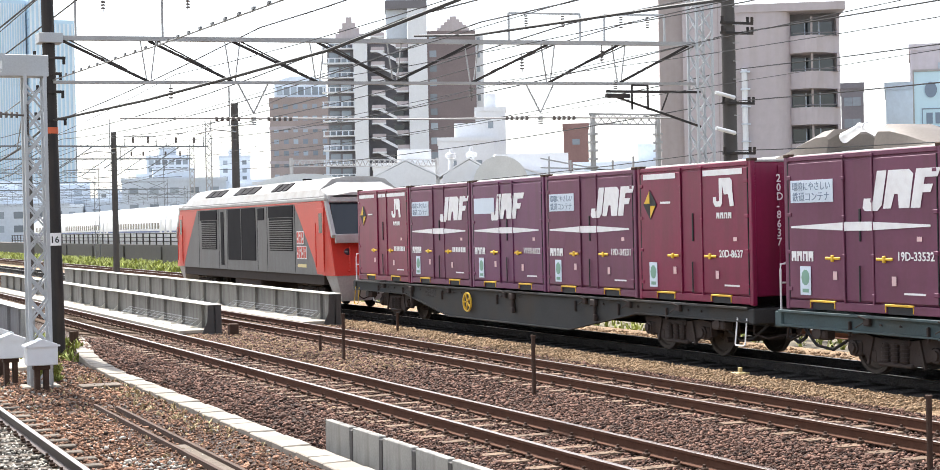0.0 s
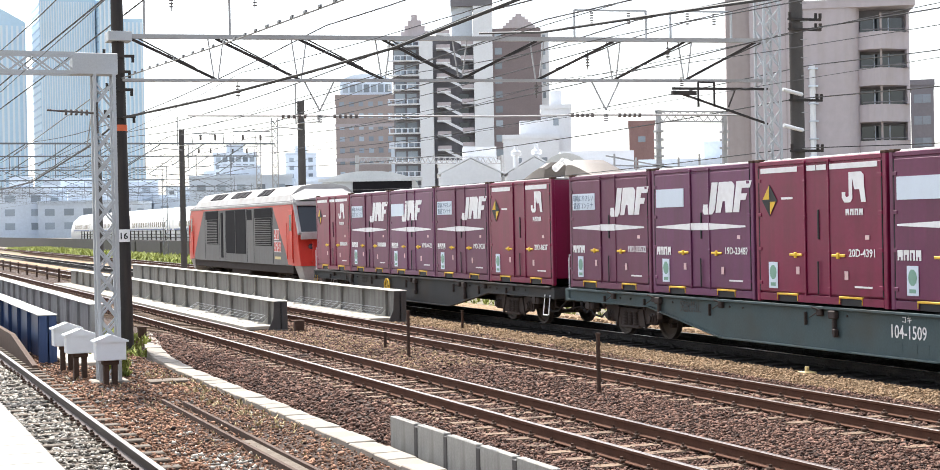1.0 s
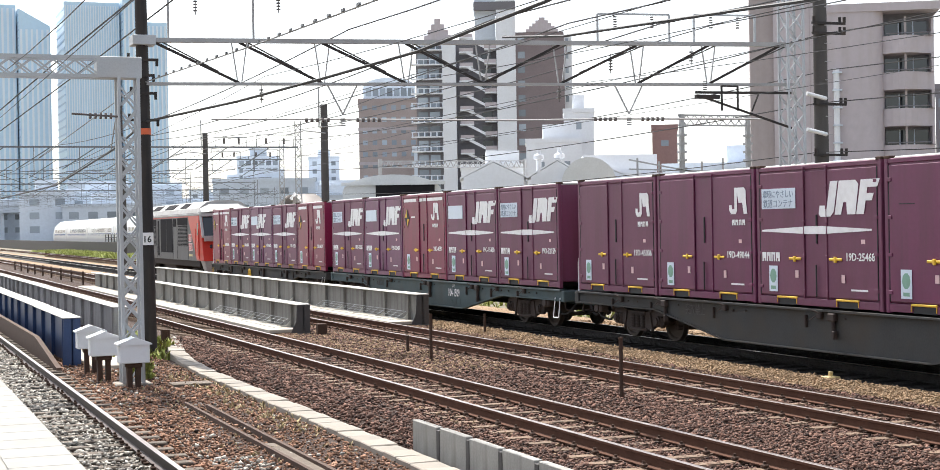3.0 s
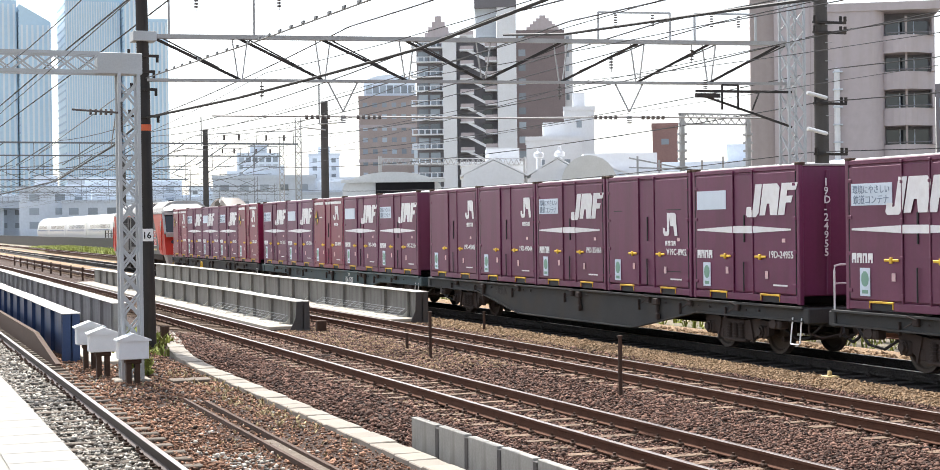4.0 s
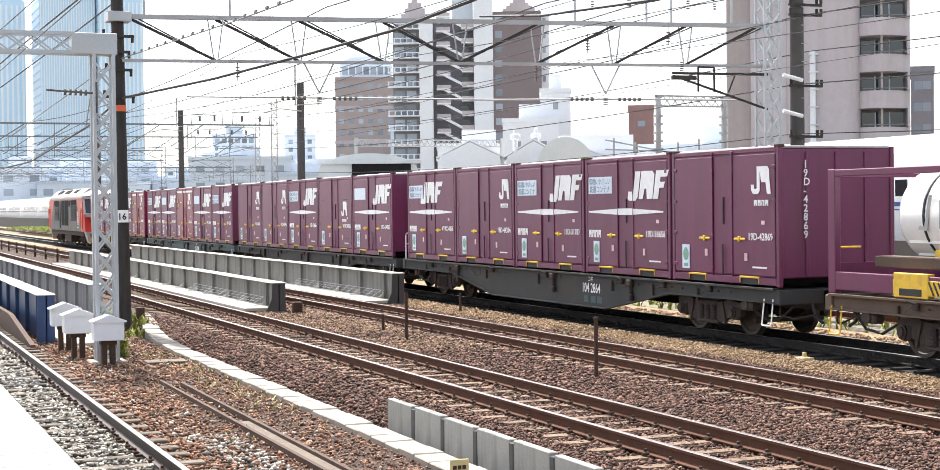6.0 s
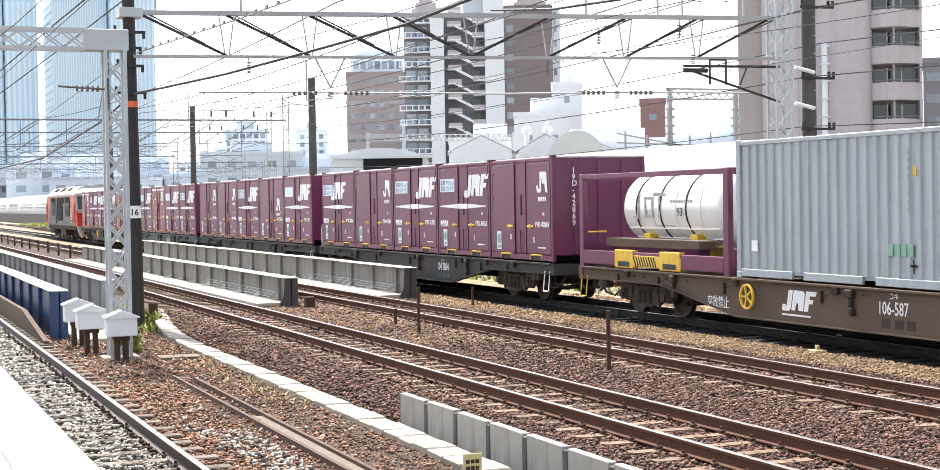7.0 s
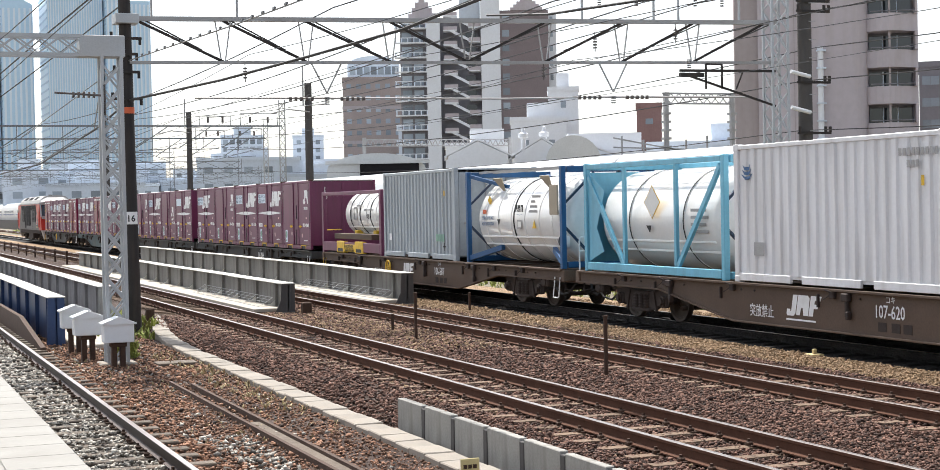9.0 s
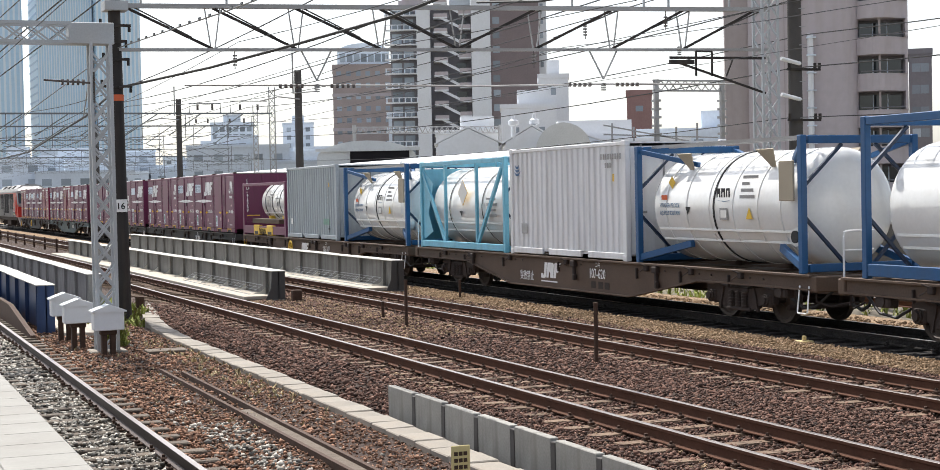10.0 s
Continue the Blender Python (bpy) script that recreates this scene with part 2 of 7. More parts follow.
                f.append((k * n + i, k * n + j, (k + 1) * n + j, (k + 1) * n + i))
        return self.add(v, f, mi)

    def poly(self, pts, off, mi=0):
        """A flat plate: polygon pts given an extra thickness vector off."""
        n = len(pts)
        off = Vector(off)
        v = [Vector(p) for p in pts] + [Vector(p) + off for p in pts]
        f = [tuple(range(n))[::-1], tuple(range(n, 2 * n))] + [(i, (i + 1) % n, n + (i + 1) % n, n + i) for i in range(n)]
        return self.add(v, f, mi)

    def data(self, name, mats, smooth=False):
        me = bpy.data.meshes.new(name)
        me.from_pydata(self.v, [], self.f)
        for m in mats if isinstance(mats, (list, tuple)) else [mats]:
            me.materials.append(m)
        me.polygons.foreach_set("material_index", self.m)
        bm = bmesh.new()
        bm.from_mesh(me)
        bmesh.ops.recalc_face_normals(bm, faces=bm.faces)
        bm.to_mesh(me)
        bm.free()
        if smooth:
            me.polygons.foreach_set("use_smooth", [True] * len(me.polygons))
            me.set_sharp_from_angle(angle=radians(35))
        me.update()
        return me


def part(name, mesh, mats, parent=None, label="", at=None, smooth=False):
    """Links a Mesh (or mesh data) as one object under its thing."""
    ob = new(name, mesh.data(name, mats, smooth) if isinstance(mesh, Mesh) else mesh)
    if parent:
        ob.parent = parent
    if at:
        ob.location = at
    if label:
        tagged(ob, label)
    return ob


def pieces(name, mesh, mats, parent, label="", smooth=False):
    """Links each piece of a Mesh as a part of its own."""
    ends = mesh.cut[1:] + [(len(mesh.v), len(mesh.f))]
    for (v0, f0), (v1, f1) in zip(mesh.cut, ends):
        one = Mesh()
        one.add(mesh.v[v0:v1], [tuple(i - v0 for i in q) for q in mesh.f[f0:f1]])
        part(name, one, mats, parent, label, smooth=smooth)


def thing(name, label, category, group="", at=(0, 0, 0), kind=""):
    ob = new(name)
    ob.empty_display_size = 0.2
    ob.location = at
    return tagged(ob, label, category, group, kind)


def letters(name, text, size, matrix, material, parent, label="", sx=1.0, bold=0.0):
    """Raised lettering as a mesh part; matrix places its baseline start."""
    cu = bpy.data.curves.new(name, "FONT")
    cu.body, cu.size, cu.extrude, cu.offset, cu.resolution_u = text, size, 0.002, bold, 2
    tmp = bpy.data.objects.new(name, cu)
    scene.collection.objects.link(tmp)
    me = bpy.data.meshes.new_from_object(tmp)
    bpy.data.objects.remove(tmp)
    bpy.data.curves.remove(cu)
    me.transform(matrix @ Matrix.Diagonal((sx, 1, 1, 1)))
    me.materials.clear()
    me.materials.append(material)
    ob = new(name, me)
    ob.parent = parent
    return tagged(ob, label) if label else ob


# lettering on faces that look towards -x (the near side) and towards -y (the rear)
SIDE = Matrix(((0, 0, -1, 0), (-1, 0, 0, 0), (0, 1, 0, 0), (0, 0, 0, 1)))
REAR = Matrix(((1, 0, 0, 0), (0, 0, -1, 0), (0, 1, 0, 0), (0, 0, 0, 1)))


def on_side(x, y, z):
    return Matrix.Translation((x, y, z)) @ SIDE


def on_rear(x, y, z):
    return Matrix.Translation((x, y, z)) @ REAR


# ---- ground and track beds ----
ground = Mesh()
ground.box(-400, 1500, -200, 3000, -1.2, -0.42)
tagged(part("ground", ground, M["earth"]), "brown railway yard earth with sparse weeds", "ground", kind="structure")


def bed(name, x, half, y0, y1, top, material, label):
    """A ballast bank with sloping shoulders."""
    m = Mesh()
    m.sweep([(x - half - 0.5, -0.42), (x + half + 0.5, -0.42), (x + half, top), (x - half, top)], y0, y1)
    return tagged(part(name, m, material), label, "ballast bed", kind="structure")


bed("ballast_bed_1", 1.7, 1.55, -60, 420, -0.215, M["bed_grey"], "grey and rusty ballast bed of the platform track")
bed("ballast_bed_2", 8.46, 1.75, -60, 420, -0.2, M["bed"], "dark brown ballast bed of the near main track")
bed("ballast_bed_3", 12.23, 1.9, -60, 420, -0.205, M["bed"], "brown ballast bed of the second main track")
bed("ballast_bed_4", 16.9, 2.6, -60, 420, -0.21, M["bed_pale"], "pale brown ballast bed under the freight train")
# strip under the train, its shadow put into the ballast colour
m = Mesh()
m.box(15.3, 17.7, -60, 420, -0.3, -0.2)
tagged(part("ballast_bed_6", m, M["train_shade"]), "ballast strip with the train's shade in its black colour", "ballast bed", kind="structure")
m = Mesh()
m.box(3.5, 6.02, -60, 420, -0.42, -0.25)
m.box(10.0, 15.5, -60, 420, -0.42, -0.27)
tagged(part("ballast_bed_5", m, M["bed"]), "rust-brown stony strip between the tracks", "ballast bed", kind="structure")


def scatter(name, regions, material, label, seed):
    """Loose stones, each a small squashed block with its own tilt."""
    rng = np.random.default_rng(seed)
    base = np.array([(1, 0, 0), (-1, 0, 0), (0, 1, 0), (0, -1, 0), (0, 0, 1), (0, 0, -1)], float)
    tris = np.array([(0, 2, 4), (2, 1, 4), (1, 3, 4), (3, 0, 4), (2, 0, 5), (1, 2, 5), (3, 1, 5), (0, 3, 5)])
    vs = []
    for x0, x1, y0, y1, z, per, size, *fall in regions:
        n = int((x1 - x0) * (y1 - y0) * per)
        px_ = rng.uniform(x0, x1, n)
        rise = fall[0] * (px_ - x1) if fall else 0.0
        p = np.stack([px_, rng.uniform(y0, y1, n), np.full(n, z) + rise + rng.uniform(-0.012, 0.02, n)], 1)
        q = rng.normal(size=(n, 4))
        q /= np.linalg.norm(q, axis=1)[:, None]
        w, a, b, c = q.T
        R = np.stack([np.stack([1 - 2 * (b * b + c * c), 2 * (a * b - c * w), 2 * (a * c + b * w)], 1),
                      np.stack([2 * (a * b + c * w), 1 - 2 * (a * a + c * c), 2 * (b * c - a * w)], 1),
                      np.stack([2 * (a * c - b * w), 2 * (b * c + a * w), 1 - 2 * (a * a + b * b)], 1)], 1)
        s = size * rng.lognormal(0, 0.28, n)[:, None, None] * rng.uniform(0.55, 1.25, (n, 6, 1))
        v = np.einsum("nij,kj->nki", R, base) * s
        v[:, :, 2] *= 0.75
        vs.append((v + p[:, None, :]).reshape(-1, 3))
    v = np.concatenate(vs)
    n = len(v) // 6
    f = (tris[None] + 6 * np.arange(n)[:, None, None]).reshape(-1, 3)
    me = bpy.data.meshes.new(name)
    me.vertices.add(len(v))
    me.vertices.foreach_set("co", v.ravel())
    me.loops.add(len(f) * 3)
    me.loops.foreach_set("vertex_index", f.ravel().astype(np.int32))
    me.polygons.add(len(f))
    me.polygons.foreach_set("loop_start", np.arange(0, len(f) * 3, 3, dtype=np.int32))
    me.update(calc_edges=True)
    me.materials.append(material)
    return tagged(new(name, me), label, "ballast", kind="stuff")


# rows: x from, to, y from, to, height, stones a square metre, size, slope
scatter("ballast_stones", [
    (6.7, 10.5, 9, 20, -0.19, 620, 0.025), (6.7, 10.5, 20, 40, -0.19, 300, 0.031), (10.5, 14.1, 12, 24, -0.19, 520, 0.026),
    (10.5, 14.1, 24, 42, -0.19, 260, 0.033), (6.12, 6.7, 9, 20, -0.19, 700, 0.025, 0.4), (6.12, 6.7, 20, 42, -0.19, 420, 0.031, 0.4)],
    M["ballast"], "loose rust-brown ballast stones between the rails", 3)
scatter("ballast_stones_rust", [(2.95, 5.75, 10, 16, -0.246, 380, 0.019), (2.95, 5.75, 16, 24, -0.246, 300, 0.023), (2.95, 5.9, 24, 40, -0.244, 200, 0.029),
                                (3.0, 4.4, 10, 24, -0.24, 130, 0.03), (3.0, 3.65, 9, 30, -0.205, 330, 0.026)],
    M["ballast_rust"], "loose rust-red stones beside the platform track", 6)
scatter("ballast_stones_pale", [(14.1, 15.3, 17, 32, -0.195, 520, 0.027), (14.1, 15.3, 32, 44, -0.195, 260, 0.034), (17.7, 19, 17, 40, -0.2, 60, 0.05),
                                (12.9, 14.1, 24, 42, -0.18, 90, 0.031), (9.6, 11.4, 27, 40, -0.185, 120, 0.032), (7.4, 7.8, 12, 36, -0.18, 12, 0.03)],
        M["bed_pale"], "pale tan ballast stones beside the freight track", 4)
scatter("ballast_stones_grey", [(1.2, 3.15, 9, 24, -0.188, 250, 0.029), (1.2, 3.15, 24, 40, -0.188, 150, 0.037), (3.1, 3.9, 16, 30, -0.235, 26, 0.03),
                                (3.85, 4.35, 13.3, 18.5, -0.225, 170, 0.032), (3.3, 5.6, 10, 34, -0.238, 7, 0.032)],
        M["ballast_grey"], "pale grey ballast stones of the platform track", 5)

# ---- tracks ----
RAIL = [(-0.06, -0.15), (0.06, -0.15), (0.06, -0.138), (0.01, -0.12), (0.01, -0.045), (0.032, -0.033), (0.032, -0.004), (0.028, 0.0),
        (-0.028, 0.0), (-0.032, -0.004), (-0.032, -0.033), (-0.01, -0.045), (-0.01, -0.12), (-0.06, -0.138)]


def rail(x, y0, y1, parent, train_shade=False, dark=False):
    m = Mesh()
    m.sweep(RAIL, y0, y1)
    for k in (6, 7, 8):
        m.m[k] = 1
    ob = part("rail", m, [M["train_shade"] if train_shade else M["rail_dark"] if dark else M["rail_rust"], M["rail_head"]], parent)
    ob.location.x = x
    return ob


def sleeper_mesh(wood, train_shade=False):
    m = Mesh()
    if wood:
        m.box(-1.05, 1.05, -0.1, 0.1, -0.29, -0.172, 0.012)
    else:
        m.sweep([(-0.13, -0.3), (0.13, -0.3), (0.085, -0.165), (-0.085, -0.165)], -1.0, 1.0, axis="x")
    for x in (-0.5665, 0.5665):
        m.box(x - 0.1, x + 0.1, -0.075, 0.075, -0.166, -0.147, 0.004, mi=1)
        for s in (-1, 1):
            m.box(x + s * 0.085 - 0.03, x + s * 0.085 + 0.03, -0.045, 0.045, -0.15, -0.112, 0.012, mi=1)
            m.tube((x + s * 0.09, 0, -0.13), (x + s * 0.09, 0, -0.085), 0.018, n=6, mi=1)
    return m.data("sleeper", [M["train_shade"] if train_shade else M["sleeper_wood"] if wood else M["sleeper"], M["train_shade"] if train_shade else M["rust"]])


def track(name, x, y0, y1, near0, near1, wood, label, train_shade=False):
    t = thing(name, label, "railway track", kind="structure", at=(x, 0, 0))
    for s in (-1, 1):
        rail(s * 0.5665, y0, y1, t, train_shade, wood)
    me = sleeper_mesh(wood, train_shade)
    rng = random.Random(name)
    n = int((near1 - near0) / 0.6)
    for i in range(n):
        o = new("sleeper", me)
        o.parent = t
        o.location = (rng.uniform(-0.03, 0.03), near0 + 0.6 * i + rng.uniform(-0.02, 0.02), rng.uniform(-0.008, 0.004))
        o.rotation_euler = (0, 0, rng.uniform(-0.02, 0.02))
    return t


track("track_1", 2.48, -60, 420, 8, 110, True, "rusty platform track on weathered wooden sleepers")
track("track_2", 8.46, -60, 420, 8, 120, False, "rust-brown main track on concrete sleepers")
track("track_3", 12.23, -60, 420, 10, 130, False, "rust-brown second main track on concrete sleepers")
track("track_4", 16.49, -60, 420, 14, 150, False, "freight track carrying the container train, coloured black for its shade", True)
track("track_5", 21.6, -60, 420, 90, 200, False, "rusty outer siding track among weeds")

# ---- platform ----
m = Mesh()
m.box(-6, 1.3, -30, 19.6, -0.42, 0.78, 0.01)
m.box(-6, 1.36, -30, 19.7, 0.78, 0.9, 0.015)
plat = tagged(part("platform", m, M["platform"]), "pale sunlit concrete station platform edge", "platform", kind="structure")
for i in range(52):
    s = Mesh()
    s.box(0.87, 1.352, -8 + 0.5 * i + 0.004, -8 + 0.5 * i + 0.496, 0.9, 0.912, 0.004)
    part("edge_slab", s, M["platform"], plat)

# ---- cable trough kerb, low wall, plank ----
kerb = thing("cable_trough", "pale concrete cable trough lids laid in a curve", "cable trough", kind="structure")
PTS = [(7.15, 40.2), (6.8, 37.3), (6.42, 34.9), (6.15, 32.4), (6.0, 29.6), (5.98, 27.0), (5.95, 23.5), (5.9, 19.0), (5.84, 15.0), (5.82, 10.0), (5.82, 6.0)]


def along(pts, d):
    for p, q in zip(pts, pts[1:]):
        l = math.dist(p, q)
        if d <= l:
            k = d / l
            return (p[0] + (q[0] - p[0]) * k, p[1] + (q[1] - p[1]) * k, math.atan2(q[1] - p[1], q[0] - p[0]))
        d -= l
    return None


lid = Mesh()
lid.box(-0.252, 0.252, -0.18, 0.18, -0.27, 0.0, 0.012)
lid = lid.data("lid", M["concrete"])
for i in range(74):
    p = along(PTS, 0.25 + 0.51 * i)
    if p:
        o = new("lid", lid)
        o.parent = kerb
        o.location = (p[0], p[1], -0.17 + 0.008 * math.sin(i * 2.3))
        o.rotation_euler = (0.02 * math.sin(i * 1.7), 0, p[2] + 0.02 * math.sin(i * 3.1))

wall = thing("low_wall", "row of stained grey concrete retaining panels", "retaining wall", kind="structure")
pan = Mesh()
pan.box(-0.045, 0.045, -0.43, 0.43, -0.5, 0.13, 0.008)
pan = pan.data("panel", M["wall_panel"])
post = Mesh()
post.box(-0.05, 0.035, -0.05, 0.05, -0.5, 0.1, 0.006)
post = post.data("post", M["pole_concrete"])
for i in range(12):
    y = 17.85 - 0.97 * i
    for me, dy, nm in ((pan, 0, "panel"), (post, -0.485, "post")):
        o = new(nm, me)
        o.parent = wall
        o.location = (6.28, y + dy, 0.004 * math.sin(i * 2.1))
        o.rotation_euler = (0, 0.012 * math.sin(i * 1.3), 0)

duct = thing("cable_duct", "low rusty cable duct half buried in the ballast", "cable duct")
for n_, (a_, b_, w_, h_, z_) in enumerate((((4.62, 24.5), (4.5, 9.0), 0.05, 0.09, -0.215), ((4.86, 24.0), (4.72, 9.0), 0.05, 0.09, -0.215), ((4.74, 19.5), (4.61, 9.0), 0.17, 0.03, -0.225))):
    m = Mesh()
    m.bar((*a_, z_), (*b_, z_), w_, h_)
    part("duct_side" if n_ < 2 else "duct_board", m, M["rust"] if n_ < 2 else M["sleeper_wood"], duct)
m = Mesh()
m.box(-0.35, 0.35, -0.25, 0.25, -0.02, 0.03, 0.01)
tagged(part("plank", m, M["sleeper_wood"], at=(5.35, 27.8, -0.22)), "weathered board lying on the stones", "board")

# marker stakes between the tracks
stake = Mesh()
stake.tube((0, 0, -0.35), (0, 0, 0.72), 0.032, n=8)
stake.tube((0, 0, 0.72), (0, 0, 0.75), 0.04, n=8)
stake.tube((0, 0, 0.56), (0, 0, 0.59), 0.038, n=8)
stake = stake.data("stake", M["rust"], True)


def stakes(places):
    for i, (x, y, s) in enumerate(places):
        o = new("stake", stake)
        o.location, o.scale = (x, y, 0), (1, 1, s)
        tagged(o, "dark rusty iron marker stake between the tracks" if s > 0.5 else "short rusty iron stub in the ballast", "stake", "stakes between the tracks")


stakes([(10.55, 29.7, 1), (10.8, 21.7, 1), (11.04, 12.97, 0.8), (10.6, 31.3, 0.3), (14.4, 36.5, 0.4)])
m = Mesh()
m.box(-0.12, 0.12, -0.12, 0.12, -0.03, 0.03, 0.01)
m.box(-0.03, 0.03, -0.03, 0.03, 0.02, 0.11, 0.006)
tagged(part("track_marker", m, M["pale_marker"], at=(15.25, 22.7, -0.19)), "small dull yellow track marker block in the ballast", "marker")
m = Mesh()
m.tube((0, 0, 0), (0, 0, 0.42), 0.11, n=10)
tagged(part("stump", m, M["rust"], at=(6.75, 38.2, -0.3), smooth=True), "short dark rusty pipe stump", "stump")

# ---- bridge girders ----


def girder(x, y0, y1, z0, z1, paint, top, label, ledge=0):
    g = thing("bridge_girder", label, "bridge girder", "bridge girders", at=(x, y0, 0))
    n = y1 - y0
    w = Mesh()
    w.box(-0.012, 0.012, 0, n, z0, z1 - 0.02)
    part("web", w, paint, g)
    w = Mesh()
    w.poly([(-0.17, 0.0, z1 - 0.024), (0.17, 0.0, z1 - 0.024), (0.17, 0.0, z0), (-0.34 if ledge else -0.17, 0.0, z0), (-0.2, 0.0, z0 + 0.3)], (0, 0.03, 0))
    part("end_plate", w, M["pole_concrete"] if ledge else paint, g, "dark grey end plate" if ledge else "")
    k = 0
    seg = 6.0
    while k * seg < n:
        t = Mesh()
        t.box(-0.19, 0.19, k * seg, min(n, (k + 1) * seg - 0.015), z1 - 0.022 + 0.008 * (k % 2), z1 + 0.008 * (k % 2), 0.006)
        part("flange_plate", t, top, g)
        k += 1
    b = Mesh()
    b.box(-0.17, 0.17, 0, n, z0 - 0.02, z0)
    part("bottom_flange", b, paint, g)
    st = Mesh()
    st.box(-0.09, 0.09, -0.008, 0.008, z0, z1 - 0.03)
    st = st.data("stiffener", paint)
    for i in range(int(n / 2.1)):
        o = new("stiffener", st)
        o.parent = g
        o.location = (0, 1.0 + 2.1 * i, 0)
        if ledge and i < 14:
            k = Mesh()
            k.poly([(-0.012, 1.0 + 2.1 * i, z0 + 0.42), (-0.06, 1.0 + 2.1 * i, z0 + 0.3), (-0.2, 1.0 + 2.1 * i, z0 + 0.16), (-0.45, 1.0 + 2.1 * i, z0 + 0.1), (-0.012, 1.0 + 2.1 * i, z0 + 0.1)], (0, 0.014, 0))
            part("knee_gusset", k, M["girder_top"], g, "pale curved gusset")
    if ledge:
        l = Mesh()
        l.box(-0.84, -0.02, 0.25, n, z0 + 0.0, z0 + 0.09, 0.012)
        part("ledge", l, M["ledge"], g, "walkway ledge with sunlight in its pale colour")
        l = Mesh()
        for i in range(15):
            l.bar((-0.52, 1.0 + 0.6 * i, z0 + 0.1), (-0.16, 1.0 + 0.6 * i, z0 + 0.32), 0.008)
        for k in range(5):
            l.bar((-0.52 + 0.09 * k, 1.0, z0 + 0.1 + 0.055 * k), (-0.52 + 0.09 * k, 9.4, z0 + 0.1 + 0.055 * k), 0.012 if k in (0, 4) else 0.007)
        part("mesh_guard", l, M["steel_white"], g, "thin wire guard along the ledge")
    return g


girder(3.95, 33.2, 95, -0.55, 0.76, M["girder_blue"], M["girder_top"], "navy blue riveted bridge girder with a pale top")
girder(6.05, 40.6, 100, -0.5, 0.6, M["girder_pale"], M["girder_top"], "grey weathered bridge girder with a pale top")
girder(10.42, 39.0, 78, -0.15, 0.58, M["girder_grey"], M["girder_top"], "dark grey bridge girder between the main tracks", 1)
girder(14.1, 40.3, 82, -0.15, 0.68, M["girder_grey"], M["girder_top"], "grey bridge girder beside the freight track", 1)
m = Mesh()
m.poly([(3.42, 31.2, -0.42), (3.42, 31.4, -0.12), (3.42, 35.5, 0.25), (3.42, 95, 0.26), (3.42, 95, -0.42)], (0.1, 0, 0))
tagged(part("abutment_kerb", m, M["rust"]), "rust-brown sloping kerb plate along the blue girder", "kerb", kind="structure")
m = Mesh()
m.box(4.2, 5.2, 32.0, 40.0, -0.42, -0.16, 0.02)
tagged(part("abutment_slab", m, M["ledge"]), "concrete slab beside the blue girder, sunlight in its pale colour", "slab", kind="structure")

# ---- relay boxes ----


def relay_box(x, y, z, label):
    t = thing("relay_box", label, "relay box", "relay boxes beside the track", at=(x, y, 0))
    h = Mesh()
    h.box(-0.26, 0.26, -0.17, 0.17, z, z + 0.33, 0.012)
    part("housing", h, M["white_box"], t)
    r = Mesh()
    r.sweep([(-0.3, z + 0.32), (0.3, z + 0.32), (0.3, z + 0.345), (0.0, z + 0.455), (-0.3, z + 0.345)], -0.2, 0.2)
    part("lid", r, M["white_box"], t, "low gabled white lid")
    l = Mesh()
    l.box(-0.12, -0.03, -0.08, 0.08, -0.45, z, 0.01)
    l.box(0.03, 0.12, -0.08, 0.08, -0.45, z, 0.01)
    l.box(-0.14, 0.14, -0.1, 0.1, z - 0.08, z, 0.01)
    part("pedestal", l, M["rust"], t, "dark rusty pedestal")
    return t


relay_box(4.36, 27.9, 0.2, "white gabled relay box on a dark pedestal")
relay_box(4.08, 29.6, 0.22, "white gabled relay box on a rusty pedestal")
relay_box(4.05, 31.2, 0.25, "white gabled relay box beside the blue girder")

# ---- masts ----


def lattice_mast(name, x, y, z0, z1, w, d, material, label, cells=0.42):
    t = thing(name, label, "lattice mast", at=(x, y, 0))
    for sx in (-1, 1):
        for sy in (-1, 1):
            c = Mesh()
            c.box(sx * w / 2 - 0.03, sx * w / 2 + 0.03, sy * d / 2 - 0.03, sy * d / 2 + 0.03, z0, z1, 0.004)
            part("leg", c, material, t)
    n = int((z1 - z0) / cells)
    for i in range(n):
        a, b = z0 + i * cells, z0 + (i + 1) * cells
        l = Mesh()
        for sy in (-1, 1):
            l.bar((-w / 2, sy * d / 2, a), (w / 2, sy * d / 2, b), 0.014, 0.035)
            l.bar((w / 2, sy * (d / 2 + 0.012), a), (-w / 2, sy * (d / 2 + 0.012), b), 0.014, 0.035)
        for sx in (-1, 1):
            l.bar((sx * w / 2, -d / 2, a), (sx * w / 2, d / 2, b), 0.014, 0.035)
        pieces("lacing", l, material, t)
    return t


lm1 = lattice_mast("lattice_mast", 4.43, 28.5, -0.35, 5.25, 0.34, 0.34, M["steel_white"], "light grey lattice mast with a portal beam")
m = Mesh()
m.box(-0.32, 0.32, -0.3, 0.3, -0.42, -0.2, 0.02)
part("footing", m, M["concrete"], lm1)
m = Mesh()
m.box(-0.55, 0.24, -0.19, 0.19, 5.24, 5.62, 0.01)
part("cap_plate", m, M["steel_white"], lm1)
bm_ = Mesh()
for z in (5.27, 5.6):
    for sy in (-0.17, 0.17):
        bm_.bar((-0.5, sy, z), (-9.0, sy, z), 0.05, 0.06)
